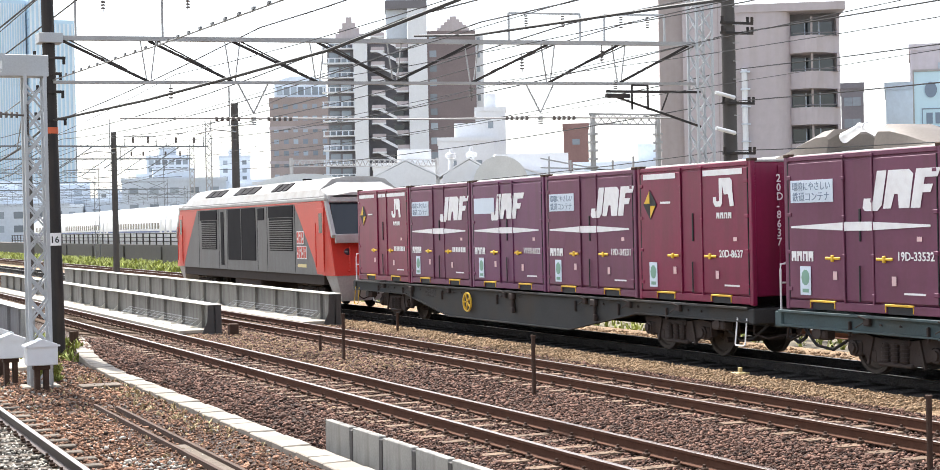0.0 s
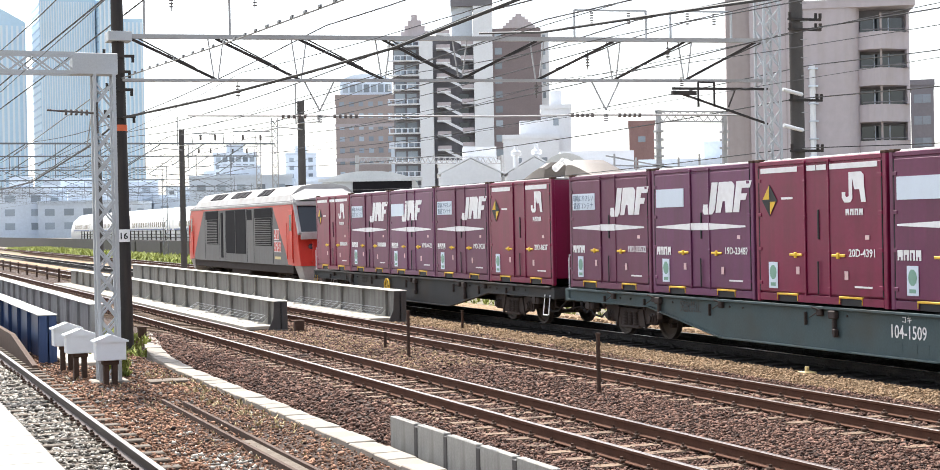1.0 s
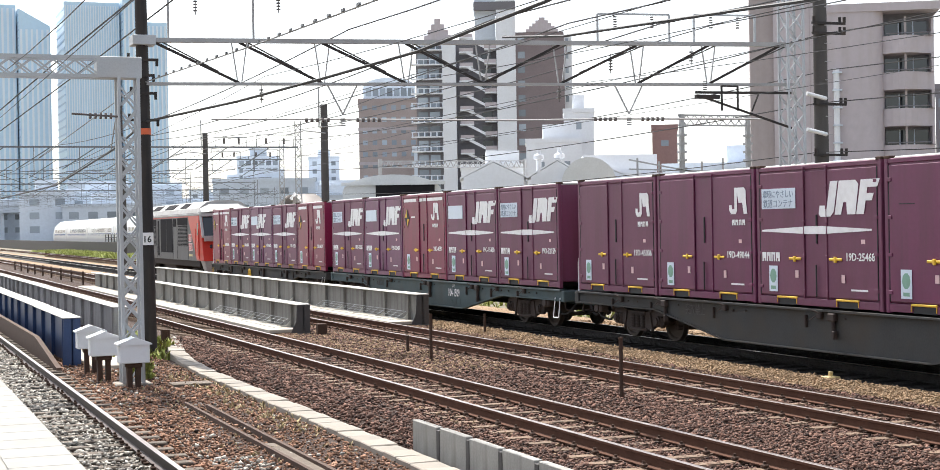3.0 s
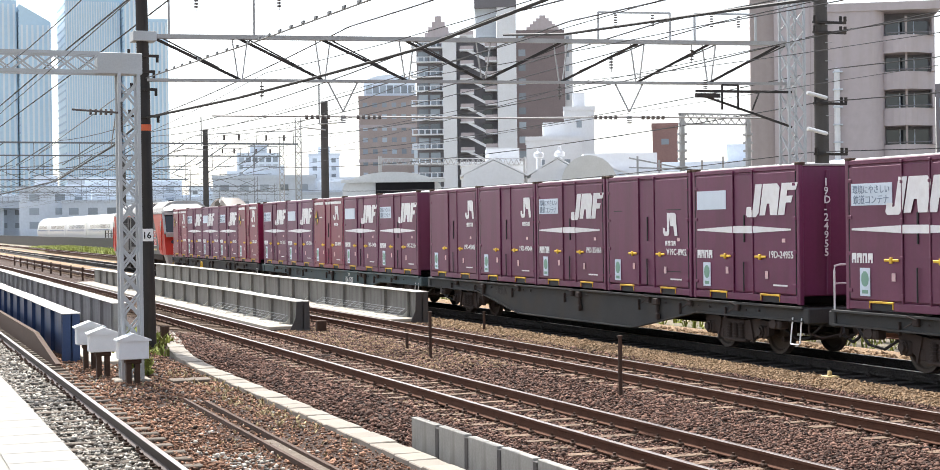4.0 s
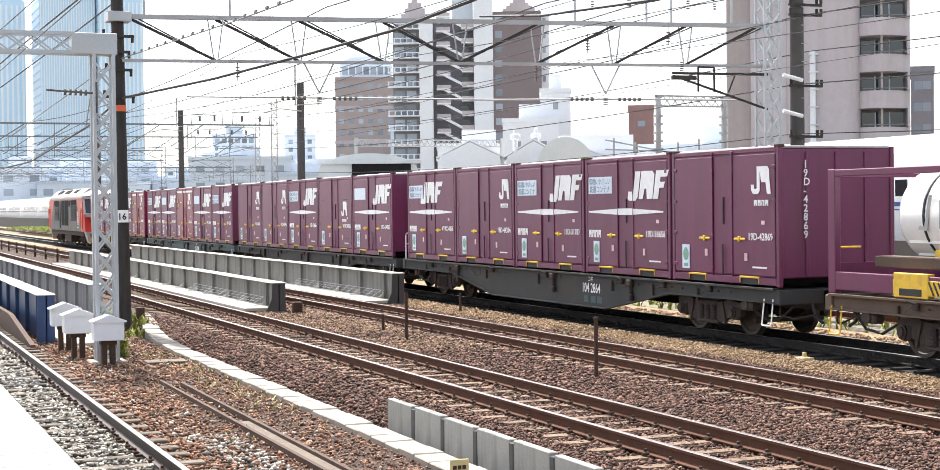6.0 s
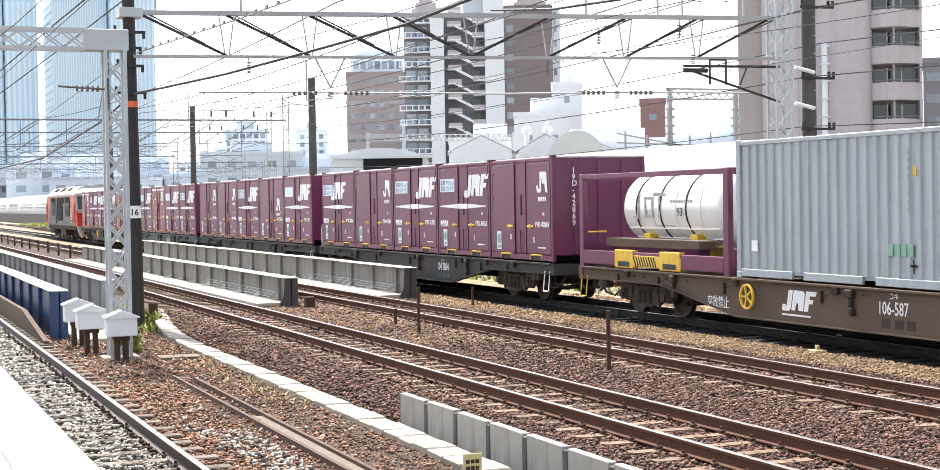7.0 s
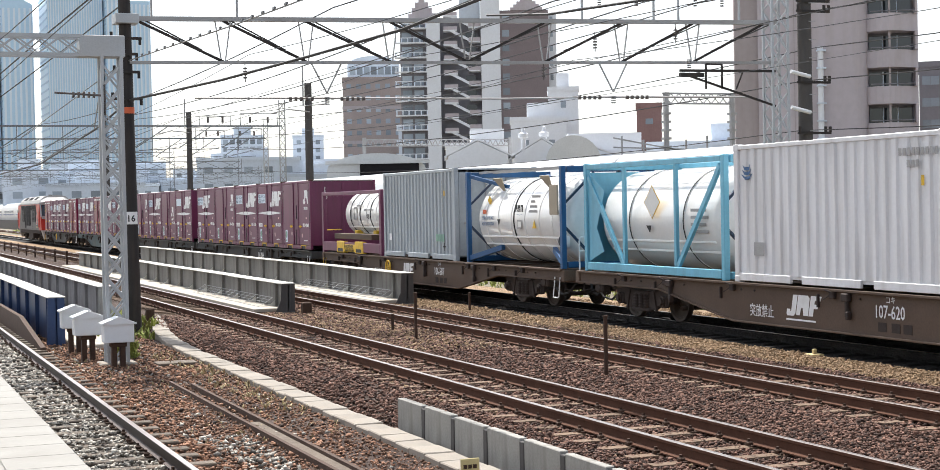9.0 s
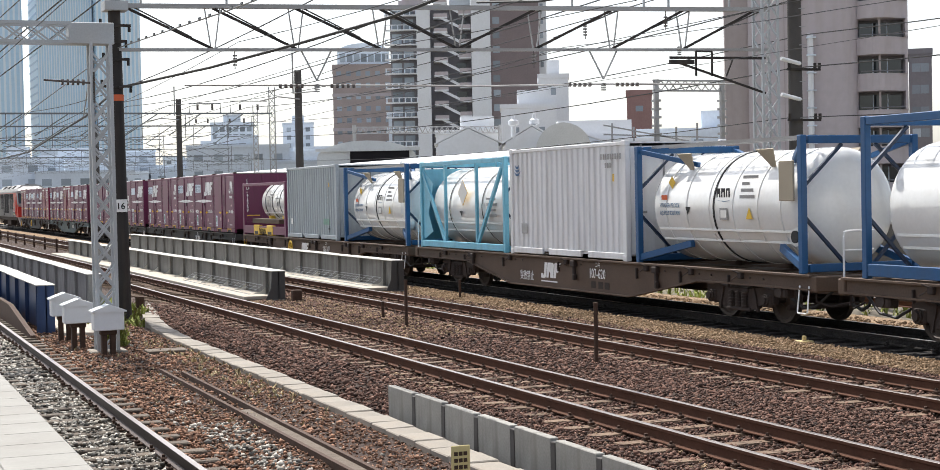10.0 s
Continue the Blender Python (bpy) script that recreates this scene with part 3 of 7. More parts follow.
for i in range(22):
    a = -0.5 - 0.38 * i
    for sy in (-0.17, 0.17):
        bm_.bar((a, sy, 5.29), (a - 0.38, sy, 5.58), 0.012, 0.03)
        bm_.bar((a, sy * 1.06, 5.58), (a - 0.38, sy * 1.06, 5.29), 0.012, 0.03)
    bm_.bar((a, -0.17, 5.6), (a - 0.38, 0.17, 5.6), 0.03, 0.012)
pieces("beam_bar", bm_, M["steel_white"], lm1)
m = Mesh()
m.box(-0.16, -0.12, -0.2, -0.14, 4.2, 4.75, 0.004)
m.tube((-0.14, -0.17, 4.55), (-1.0, -0.17, 4.6), 0.02, n=6)
for i in range(5):
    m.tube((-0.3 - 0.09 * i, -0.17, 4.56), (-0.34 - 0.09 * i, -0.17, 4.562), 0.055, n=8)
part("side_insulator", m, M["insulator"], lm1)

# pole with the sign and the wide truss over the main tracks
P1, P2 = Vector((5.9, 35.6, 0)), Vector((21.3, 33.1, 0))
pole = thing("signed_pole", "dark tarred pole with an orange band and number plate", "pole", at=(P1.x, P1.y, 0))
m = Mesh()
m.tube((0.04, 0, -0.45), (-0.04, 0, 9.0), 0.165, 0.13, n=14)
part("shaft", m, M["pole_dark"], pole, smooth=True)
m = Mesh()
m.tube((-0.003, 0, 4.68), (-0.003, 0, 4.82), 0.156, 0.155, n=14)
part("band", m, M["orange"], pole, "faded orange band", smooth=True)
m = Mesh()
m.box(-0.13, 0.13, -0.2, -0.185, 2.2, 2.48, 0.004)
sg = part("plate", m, M["white"], pole, "white number plate")
letters("numeral", "16", 0.2, on_rear(-0.115, -0.205, 2.265), M["black"], sg, bold=0.004)
m = Mesh()
for z, l in ((6.35, 0.35), (5.6, 0.3), (5.0, 0.35), (6.0, 0.25)):
    m.bar((-l, -0.16, z), (l * 0.9, -0.16, z), 0.05, 0.06)
    m.tube((-l, -0.16, z), (-l, -0.16, z + 0.14), 0.035, n=6)
    m.tube((l * 0.8, -0.16, z), (l * 0.8, -0.16, z - 0.14), 0.035, n=6)
pieces("bracket", m, M["pole_dark"], pole)

truss = thing("catenary_truss", "long grey steel truss spanning the main tracks", "catenary truss")
D = (P2 - P1)


def on_truss(k, z):
    return (P1.x + D.x * k, P1.y + D.y * k - 0.05, z)


for nm, z, h in (("top_chord", 6.8, 0.1), ("bottom_chord", 5.82, 0.065)):
    m = Mesh()
    for s in (-0.035, 0.035):
        a, b = Vector(on_truss(-0.015, z)), Vector(on_truss(1.0, z))
        m.bar(a + Vector((0, s, 0)), b + Vector((0, s, 0)), 0.06, h)
    part(nm, m, M["steel_grey"], truss)
NODES = [0.015, 0.137, 0.258, 0.383, 0.5, 0.62, 0.742, 0.858, 0.975]
for i, k in enumerate(NODES[1:-1]):
    m = Mesh()
    for s in (-0.011, 0.011):
        m.bar(on_truss(k + s, 6.76), on_truss(k + s * 0.25, 5.84), 0.025, 0.035)
    pieces("hanger", m, M["steel_grey"], truss)
for i in range(8):
    m = Mesh()
    a, b = (NODES[i], NODES[i + 1]) if i < 4 else (NODES[i + 1], NODES[i])
    m.bar(on_truss(a, 6.76), on_truss(b, 5.84), 0.04, 0.06)
    part("diagonal", m, M["pole_dark"], truss, "dark diagonal brace")
    m = Mesh()
    m.bar(on_truss(a + 0.012, 6.76), on_truss(b - 0.03 if i < 4 else b + 0.03, 6.1), 0.03, 0.03)
    part("diagonal", m, M["pole_concrete"], truss, "dark diagonal brace")
m = Mesh()
m.box(P1.x - 0.26, P1.x + 0.26, P1.y - 0.25, P1.y + 0.25, 6.68, 6.9, 0.01)
part("end_plate", m, M["steel_white"], truss)
for k in (0.287, 0.728):
    m = Mesh()
    m.bar(on_truss(k - 0.022, 5.8), on_truss(k, 5.12), 0.03, 0.035)
    m.bar(on_truss(k + 0.022, 5.8), on_truss(k, 5.12), 0.03, 0.035)
    for j in range(4):
        m.tube(on_truss(k, 4.85 + 0.05 * j), on_truss(k, 4.88 + 0.05 * j), 0.06, n=8)
    part("v_hanger", m, M["steel_grey"], truss)
    m = Mesh()
    for s in (-1, 1):
        for j in range(5):
            m.tube(on_truss(k + s * (0.02 + 0.008 * j), 4.99), on_truss(k + s * (0.024 + 0.008 * j), 4.99), 0.05, n=8)
    pieces("insulator", m, M["insulator"], truss)
m = Mesh()
m.path([on_truss(0.095, 5.02), on_truss(0.32, 5.0), on_truss(0.55, 4.97), on_truss(0.715, 5.0), on_truss(0.95, 4.98)], 0.025)
part("span_rod", m, M["steel_grey"], truss)
for k in (0.036, 0.158):
    m = Mesh()
    m.bar(on_truss(k, 6.8), on_truss(k, 9.0), 0.045)
    part("upright", m, M["steel_grey"], truss)
for k0, k1 in ((0.68, 0.795), (0.835, 0.935)):
    m = Mesh()
    m.bar(on_truss(k0, 6.8), on_truss(k0, 7.5), 0.045)
    m.bar(on_truss(k1, 6.8), on_truss(k1, 7.5), 0.045)
    m.bar(on_truss(k0, 7.5), on_truss(k1, 7.5), 0.045)
    part("goal_frame", m, M["steel_white"], truss)
    m = Mesh()
    for k in (k0 + 0.028, k1 - 0.028):
        for j in range(5):
            m.tube(on_truss(k, 7.18 + 0.06 * j), on_truss(k, 7.21 + 0.06 * j), 0.045, n=8)
    part("insulator", m, M["insulator"], truss)
for k, z in ((0.168, 5.7), (0.618, 5.72), (0.195, 7.75), (0.075, 7.7), (0.83, 6.62), (0.7, 6.4)):
    m = Mesh()
    m.tube(on_truss(k, z + 0.15), on_truss(k, z - 0.32), 0.012, n=6)
    for j in range(4):
        m.tube(on_truss(k, z - 0.07 * j), on_truss(k, z - 0.03 - 0.07 * j), 0.05, n=8)
    part("insulator", m, M["insulator"], truss)

lm2 = lattice_mast("lattice_mast", P2.x - 0.05, P2.y, -0.4, 10.5, 0.44, 0.4, M["steel_white"], "white lattice mast behind the freight track", 0.5)
cp = thing("concrete_pole", "dark weathered concrete pole with crossarms", "pole", at=(22.15, 33.2, 0))
m = Mesh()
m.tube((0, 0, -0.4), (0, 0, 10.5), 0.19, 0.165, n=14)
part("shaft", m, M["pole_concrete"], cp, smooth=True)
for z in (4.1, 5.35, 7.1, 7.35):
    m = Mesh()
    m.bar((-0.35, -0.2, z), (0.6, -0.2, z), 0.06)
    for s in (-0.3, 0.45, 0.58):
        m.tube((s, -0.2, z + 0.03), (s, -0.2, z + 0.16), 0.04, n=6)
    part("crossarm", m, M["pole_dark"], cp)
m = Mesh()
for i in range(18):
    m.bar((0.0, -0.2, 1 + 0.45 * i), (0.16, -0.24, 1 + 0.45 * i), 0.02)
pieces("step_bolt", m, M["steel_grey"], cp)


def plain_pole(x, y, top, r, label, arm):
    t = thing("catenary_pole", label, "pole", "catenary poles along the yard", at=(x, y, 0))
    m = Mesh()
    m.tube((0, 0, -0.4), (0, 0, top), r, r * 0.85, n=12)
    part("shaft", m, M["pole_concrete"], t, smooth=True)
    m = Mesh()
    m.path([(-0.28, -r, top + 0.75), (-0.28, -r, top - 1.0), (0.8, -r, top - 0.9)], 0.04, 6)
    part("bracket", m, M["steel_grey"], t)
    m = Mesh()
    m.path([(-arm * 0.55, -r, top - 1.35), (-arm * 0.3, -r, top - 1.15), (0, -r, top - 1.25)], 0.03, 6)
    part("curved_arm", m, M["steel_grey"], t)
    return t


plain_pole(18.7, 66, 7.9, 0.19, "dark concrete catenary pole beside the freight track", 3.2)
plain_pole(19.2, 94, 8.4, 0.19, "dark concrete catenary pole beside the freight track", 3.6)
plain_pole(19.5, 128, 8.4, 0.19, "dark concrete catenary pole beside the freight track", 3.6)


M["portal"] = mat("dull_grey_portal_steel", (0.17, 0.18, 0.19), 0.6, 0.2, var=0.1)


def portal(y, x0, x1, z, label):
    t = thing("catenary_portal", label, "catenary portal", "far catenary portals", at=(x0, y, 0))
    w = x1 - x0
    for x in (0, w):
        m = Mesh()
        for sx in (-0.2, 0.2):
            m.bar((x + sx, 0, -0.4), (x + sx, 0, z + 1.2), 0.05)
        n = int((z + 1) / 0.55)
        for i in range(n):
            m.bar((x - 0.2, 0, 0.55 * i), (x + 0.2, 0, 0.55 * i + 0.55), 0.03)
        pieces("mast_bar", m, M["portal"], t)
    m = Mesh()
    for zz in (z, z + 0.9):
        m.bar((0, 0, zz), (w, 0, zz), 0.07)
    n = max(2, int(w / 2.2))
    for i in range(n):
        a, b = w * i / n, w * (i + 1) / n
        m.bar((a, 0, z), (b, 0, z + 0.9) if i % 2 else (b, 0, z), 0.05)
        m.bar((a, 0, z + 0.9), (b, 0, z), 0.05)
    pieces("beam_bar", m, M["portal"], t)
    m = Mesh()
    for i in range(1, n):
        a = w * i / n
        m.bar((a, 0, z - 1.4), (a, 0, z), 0.03)
        m.bar((a - 1.2, 0, z - 1.3), (a + 1.2, 0, z - 1.1), 0.03)
    pieces("drop_arm", m, M["portal"], t)
    return t


def braced_portal(y, x0, x1, z):
    """Single-beam portal with hanging braces, goal frames and a lattice end mast."""
    t = thing("catenary_portal", "pale steel catenary portal with braced drop arms", "catenary portal", "far catenary portals", at=(0, y, 0))
    m = Mesh()
    for sx in (-0.18, 0.18):
        m.bar((x1 + sx, 0, -0.4), (x1 + sx, 0, z + 1.6), 0.06)
    for i in range(int((z + 1.5) / 0.45)):
        m.bar((x1 - 0.18, 0, 0.45 * i), (x1 + 0.18, 0, 0.45 * i + 0.45), 0.04)
        m.bar((x1 + 0.18, 0, 0.45 * i), (x1 - 0.18, 0, 0.45 * i + 0.45), 0.04)
    pieces("mast_bar", m, M["steel_grey"], t)
    m = Mesh()
    m.bar((x0, 0, z), (x1, 0, z), 0.09, 0.1)
    part("beam", m, M["portal"], t)
    m = Mesh()
    x = x0
    while x < x1 - 2.0:
        m.bar((x, 0, z - 1.3), (x + 1.9, 0, z - 0.05), 0.06)
        m.bar((x + 1.0, 0, z - 1.5), (x + 1.0, 0, z), 0.04)
        m.bar((x + 0.2, 0, z - 1.45), (x + 2.4, 0, z - 1.35), 0.045)
        x += 2.6
    pieces("drop_arm", m, M["portal"], t)
    for a_, b_, h_ in ((x1 - 5.1, x1 - 3.2, 0.6), (x1 - 2.6, x1 - 0.3, 0.75)):
        m = Mesh()
        m.path([(a_, 0, z), (a_, 0, z + h_), (b_, 0, z + h_), (b_, 0, z)], 0.035, 5)
        part("goal_frame", m, M["portal"], t)
    for x in (x1 - 4.6, x1 - 3.7, x1 - 2.0, x1 - 0.9):
        m = Mesh()
        m.tube((x, 0, z + 0.2), (x, 0, z + 0.55), 0.07, n=8)
        part("insulator", m, M["insulator"], t)
    return t


braced_portal(94, 3.0, 24.95, 7.55)
braced_portal(118, 6.0, 30.0, 7.9)
for y, x0, x1, z in ((140, -8, 27, 6.8), (190, -14, 45, 7.5), (240, -16, 60, 8), (310, -20, 80, 9)):
    portal(y, x0, x1, z, "grey steel catenary portal across the yard")

# ---- overhead wires ----


def wire(pts, r, material, label, sag=0.0):
    m = Mesh()
    out = []
    for p, q in zip(pts, pts[1:]):
        p, q = Vector(p), Vector(q)
        n = 10
        for i in range(n):
            k = i / n
            out.append(p.lerp(q, k) - Vector((0, 0, sag * 4 * k * (1 - k))))
    out.append(Vector(pts[-1]))
    m.path(out, r, n=5)
    return tagged(part("overhead_wire", m, material), label, "wire", "overhead wires")


for x, z in ((8.46, 5.0), (12.23, 5.0), (16.49, 5.0), (2.48, 4.75)):
    wire([(x, -10, z), (x, 34.6, z), (x, 88, z), (x, 150, z), (x, 235, z)], 0.006, M["wire"], "thin dark contact wire over the track", 0.0)
    wire([(x, -10, z + 0.95), (x, 34.6, z + 0.95), (x, 88, z + 0.95), (x, 150, z + 0.95), (x, 235, z + 0.95)], 0.008, M["wire"], "dark catenary wire over the track", 0.5)
for x, z, r in ((13.6, 7.25, 0.018), (15.6, 7.25, 0.018), (18.0, 7.3, 0.018), (19.4, 7.3, 0.015), (22.5, 5.45, 0.015), (22.7, 7.2, 0.018), (22.4, 4.2, 0.012), (10.2, 6.95, 0.016), (22.9, 6.3, 0.014)):
    wire([(x, -10, z + 0.4), (x, 33.8, z), (x + 0.2, 92, z + 0.6), (x, 150, z + 0.8)], r, M["wire"], "dark feeder cable sagging between supports", 0.5)
wire([(5.93, 35.4, 4.97), (6.99, 31, 5.07), (7.8, 27.5, 5.22), (8.38, 24, 5.33), (8.89, 20, 5.6), (9.04, 17, 5.84), (9.1, 5, 6.8)], 0.028, M["wire"], "thick black cable rising from the signed pole")
wire([(5.9, 35.5, 4.95), (6.15, 42, 4.69), (6.12, 55, 4.15), (5.65, 75, 4.1), (4.9, 100, 4.9)], 0.028, M["wire"], "thick black cable sagging from the signed pole")
wire([(6.05, 60, 5.31), (5.91, 36, 5.87), (6.19, 26, 5.61), (6.08, 19, 5.37), (5.91, 15, 5.23), (5.8, 2, 4.9)], 0.013, M["wire_grey"], "grey messenger wire with small clips")
wire([(4.14, 60, 5.87), (5.73, 45, 7.04), (6.21, 33, 7.43), (6.6, 28, 7.75), (7.4, 10, 8.6)], 0.018, M["wire"], "dark feeder cable above the platform track")
wire([(3.83, 50, 6.22), (4.43, 38, 6.67), (4.79, 30, 6.89), (5.01, 25, 7.05), (5.4, 8, 7.5)], 0.018, M["wire"], "dark feeder cable above the platform track")
wire([(14.0, 34, 6.9), (13.73, 30, 6.44), (13.31, 22, 5.91), (12.97, 19, 5.67), (12.2, 5, 4.9)], 0.03, M["wire"], "bundled black cable under the truss")
wire([(7.25, 75, 4.22), (7.23, 50, 5.02), (4.38, 29, 5.1)], 0.016, M["wire_grey"], "grey stay wire beyond the lattice mast")
m = Mesh()
for i in range(26):
    y = 34 - 0.75 * i
    k = (26 - y) / 7 if y < 26 else (36 - y) / 10
    x, z = (6.19 - 0.11 * k, 5.61 - 0.24 * k) if y < 26 else (5.91 + 0.28 * k, 5.87 - 0.26 * k)
    m.box(x - 0.015, x + 0.015, y - 0.06, y + 0.06, z + 0.01, z + 0.05)
tagged(part("wire_clip", m, M["wire_grey"]), "row of small clips on the messenger wire", "wire clips", kind="stuff")
fence = thing("low_fence", "low rusty post-and-rail fence between the tracks", "fence")
for i in range(9):
    m = Mesh()
    m.box(-0.05, 0.05, -0.05, 0.05, -0.4, 0.5, 0.01)
    part("post", m, M["rust"], fence, at=(10.6, 84 + 5.0 * i, 0))
for z in (0.15, 0.42):
    m = Mesh()
    m.box(10.57, 10.63, 84, 124, z - 0.03, z + 0.03)
    part("fence_rail", m, M["rust"], fence)
m = Mesh()
ox, oy = P2.x - 0.05, P2.y
m.bar((18.46 - ox, -0.2, 5.58), (-0.15, -0.2, 5.6), 0.05, 0.06)
m.bar((18.57 - ox, -0.2, 5.5), (-0.15, -0.2, 4.75), 0.04, 0.05)
m.bar((18.46 - ox, -0.2, 5.48), (19.1 - ox, -0.2, 5.48), 0.1, 0.1)
for x in (19.17, 19.61):
    m.bar((x - ox, -0.2, 5.15), (x - ox, -0.2, 5.74), 0.04)
m.bar((19.17 - ox, -0.2, 5.74), (19.61 - ox, -0.2, 5.74), 0.04)
m.bar((20.0 - ox, -0.2, 5.15), (20.2 - ox, -0.2, 5.6), 0.03)
pieces("cantilever_arm", m, M["pole_dark"], lm2)
m = Mesh()
for i in range(5):
    m.tube((18.72 - ox, -0.2, 5.64 + 0.045 * i), (18.72 - ox, -0.2, 5.665 + 0.045 * i), 0.05, n=8)
part("insulator", m, M["insulator"], lm2)
m = Mesh()
for z in (5.6, 4.72):
    m.tube((0.3, -0.2, z), (0.85, -0.2, z - 0.12), 0.05, n=8)
pieces("strut_insulator", m, M["white_box"], lm2)
sign = thing("notice_stake", "pale yellow notice plate on a short stake", "sign", at=(5.08, 12.95, 0))
m = Mesh()
m.box(-0.02, 0.02, 0.0, 0.03, -0.4, 0.2, 0.004)
part("stake", m, M["rust"], sign)
m = Mesh()
m.box(-0.09, 0.09, -0.015, 0.0, -0.08, 0.24, 0.006)
M["notice"] = mat("pale_yellow_notice", (0.62, 0.52, 0.25), 0.6, var=0.06, bump=0.05)
part("plate", m, M["notice"], sign)
m = Mesh()
for k in range(3):
    for i in range(3):
        m.box(-0.065 + 0.045 * i, -0.03 + 0.045 * i, -0.019, -0.013, 0.15 - 0.06 * k, 0.185 - 0.06 * k)
pieces("writing_bar", m, M["rust"], sign)
m = Mesh()
m.box(-0.12, 0.12, -0.1, 0.1, -0.2, 0.36, 0.02)
tagged(part("rusty_block", m, M["rust"], at=(10.72, 38.4, -0.25)), "rusty iron block at the girder's end", "block")

# ---- freight train ----
XT = 16.49                       # middle of the freight track
PITCH = 20.4                     # wagon to wagon
MOVING = []                      # (thing, metres behind the first container's front)
WHEELS = []                      # (wheelset, radius, metres along, height)


def paint(name, color, dark, rough=0.42, var=0.1):
    return mat(name, color, rough, var=var, scale=0.9, fine=14, bump=0.12, dist=0.006, dirt=dark, dirt_amount=0.55, dirt_scale=1.1, streak=True)


M["plum"] = paint("plum_container_paint", (0.138, 0.026, 0.076), (0.085, 0.024, 0.045))
M["plum_old"] = paint("faded_plum_paint", (0.15, 0.042, 0.085), (0.11, 0.034, 0.052), 0.5)
M["violet"] = paint("violet_plum_paint", (0.14, 0.033, 0.095), (0.09, 0.03, 0.05))
M["wine"] = paint("wine_red_paint", (0.19, 0.01, 0.05), (0.11, 0.014, 0.03), 0.36)
M["frame_grey"] = mat("grimy_underframe", (0.04, 0.041, 0.041), 0.75, 0.1, var=0.25, scale=2, fine=30, dirt=(0.06, 0.045, 0.03), dirt_amount=0.6, dirt_scale=1.4)
M["frame_teal"] = mat("blue_grey_underframe", (0.055, 0.085, 0.09), 0.65, 0.1, var=0.2, scale=2, fine=30, dirt=(0.06, 0.05, 0.035), dirt_amount=0.5, dirt_scale=1.2)
M["frame_brown"] = mat("brown_underframe", (0.105, 0.07, 0.05), 0.75, 0.1, var=0.2, scale=2, fine=30, dirt=(0.075, 0.05, 0.035), dirt_amount=0.6, dirt_scale=1.2)
M["bogie"] = mat("oily_bogie_steel", (0.042, 0.03, 0.026), 0.85, 0.0, var=0.35, scale=5, fine=50, dirt=(0.03, 0.026, 0.024), dirt_amount=0.6, dirt_scale=5)
M["tread"] = mat("worn_wheel_steel", (0.06, 0.048, 0.04), 0.6, 0.4, var=0.2)
M["iso_grey"] = paint("blue_grey_box_paint", (0.35, 0.39, 0.42), (0.22, 0.24, 0.25))
M["iso_white"] = paint("off_white_box_paint", (0.74, 0.74, 0.75), (0.5, 0.48, 0.46), 0.45, 0.05)
M["tank_white"] = mat("glossy_white_tank", (0.8, 0.8, 0.78), 0.12, 0.0, var=0.05, scale=1, fine=14, bump=0.05, dirt=(0.66, 0.6, 0.5), dirt_amount=0.3, dirt_scale=1.2, spec=0.7)
M["tank_blue"] = paint("blue_frame_paint", (0.014, 0.085, 0.22), (0.03, 0.07, 0.15))
M["navy_dark"] = paint("dark_navy_paint", (0.012, 0.03, 0.07), (0.03, 0.03, 0.04))
M["tank_cyan"] = paint("light_blue_frame_paint", (0.16, 0.45, 0.6), (0.12, 0.3, 0.4))
M["loco_grey"] = mat("loco_grey_paint", (0.15, 0.145, 0.142), 0.55, 0.0, var=0.15, spec=0.2, scale=1, fine=16, dirt=(0.11, 0.09, 0.075), dirt_amount=0.4, streak=True)
M["loco_red"] = mat("loco_red_paint", (0.52, 0.035, 0.018), 0.38, var=0.06, scale=1, fine=16, dirt=(0.35, 0.05, 0.03), dirt_amount=0.3, streak=True)
M["loco_roof"] = mat("pale_loco_roof", (0.38, 0.375, 0.365), 0.55, var=0.16, scale=1.4, fine=16, dirt=(0.26, 0.22, 0.18), dirt_amount=0.6)
M["louvre"] = mat("dark_louvre", (0.018, 0.017, 0.019), 0.8, var=0.2, scale=2, bump=0.05, spec=0.1)
M["window"] = mat("dark_window_glass", (0.02, 0.025, 0.03), 0.06, var=0.02, bump=0, spec=0.7)
M["tarp"] = mat("beige_tarpaulin", (0.38, 0.33, 0.25), 0.8, var=0.12, scale=2, bump=0.3)

# a container's own space: y forward, x across, z up from its foot; near side is -x
CL, CW, CH = 3.79, 2.45, 2.5
STEP = 3.87                      # container to container


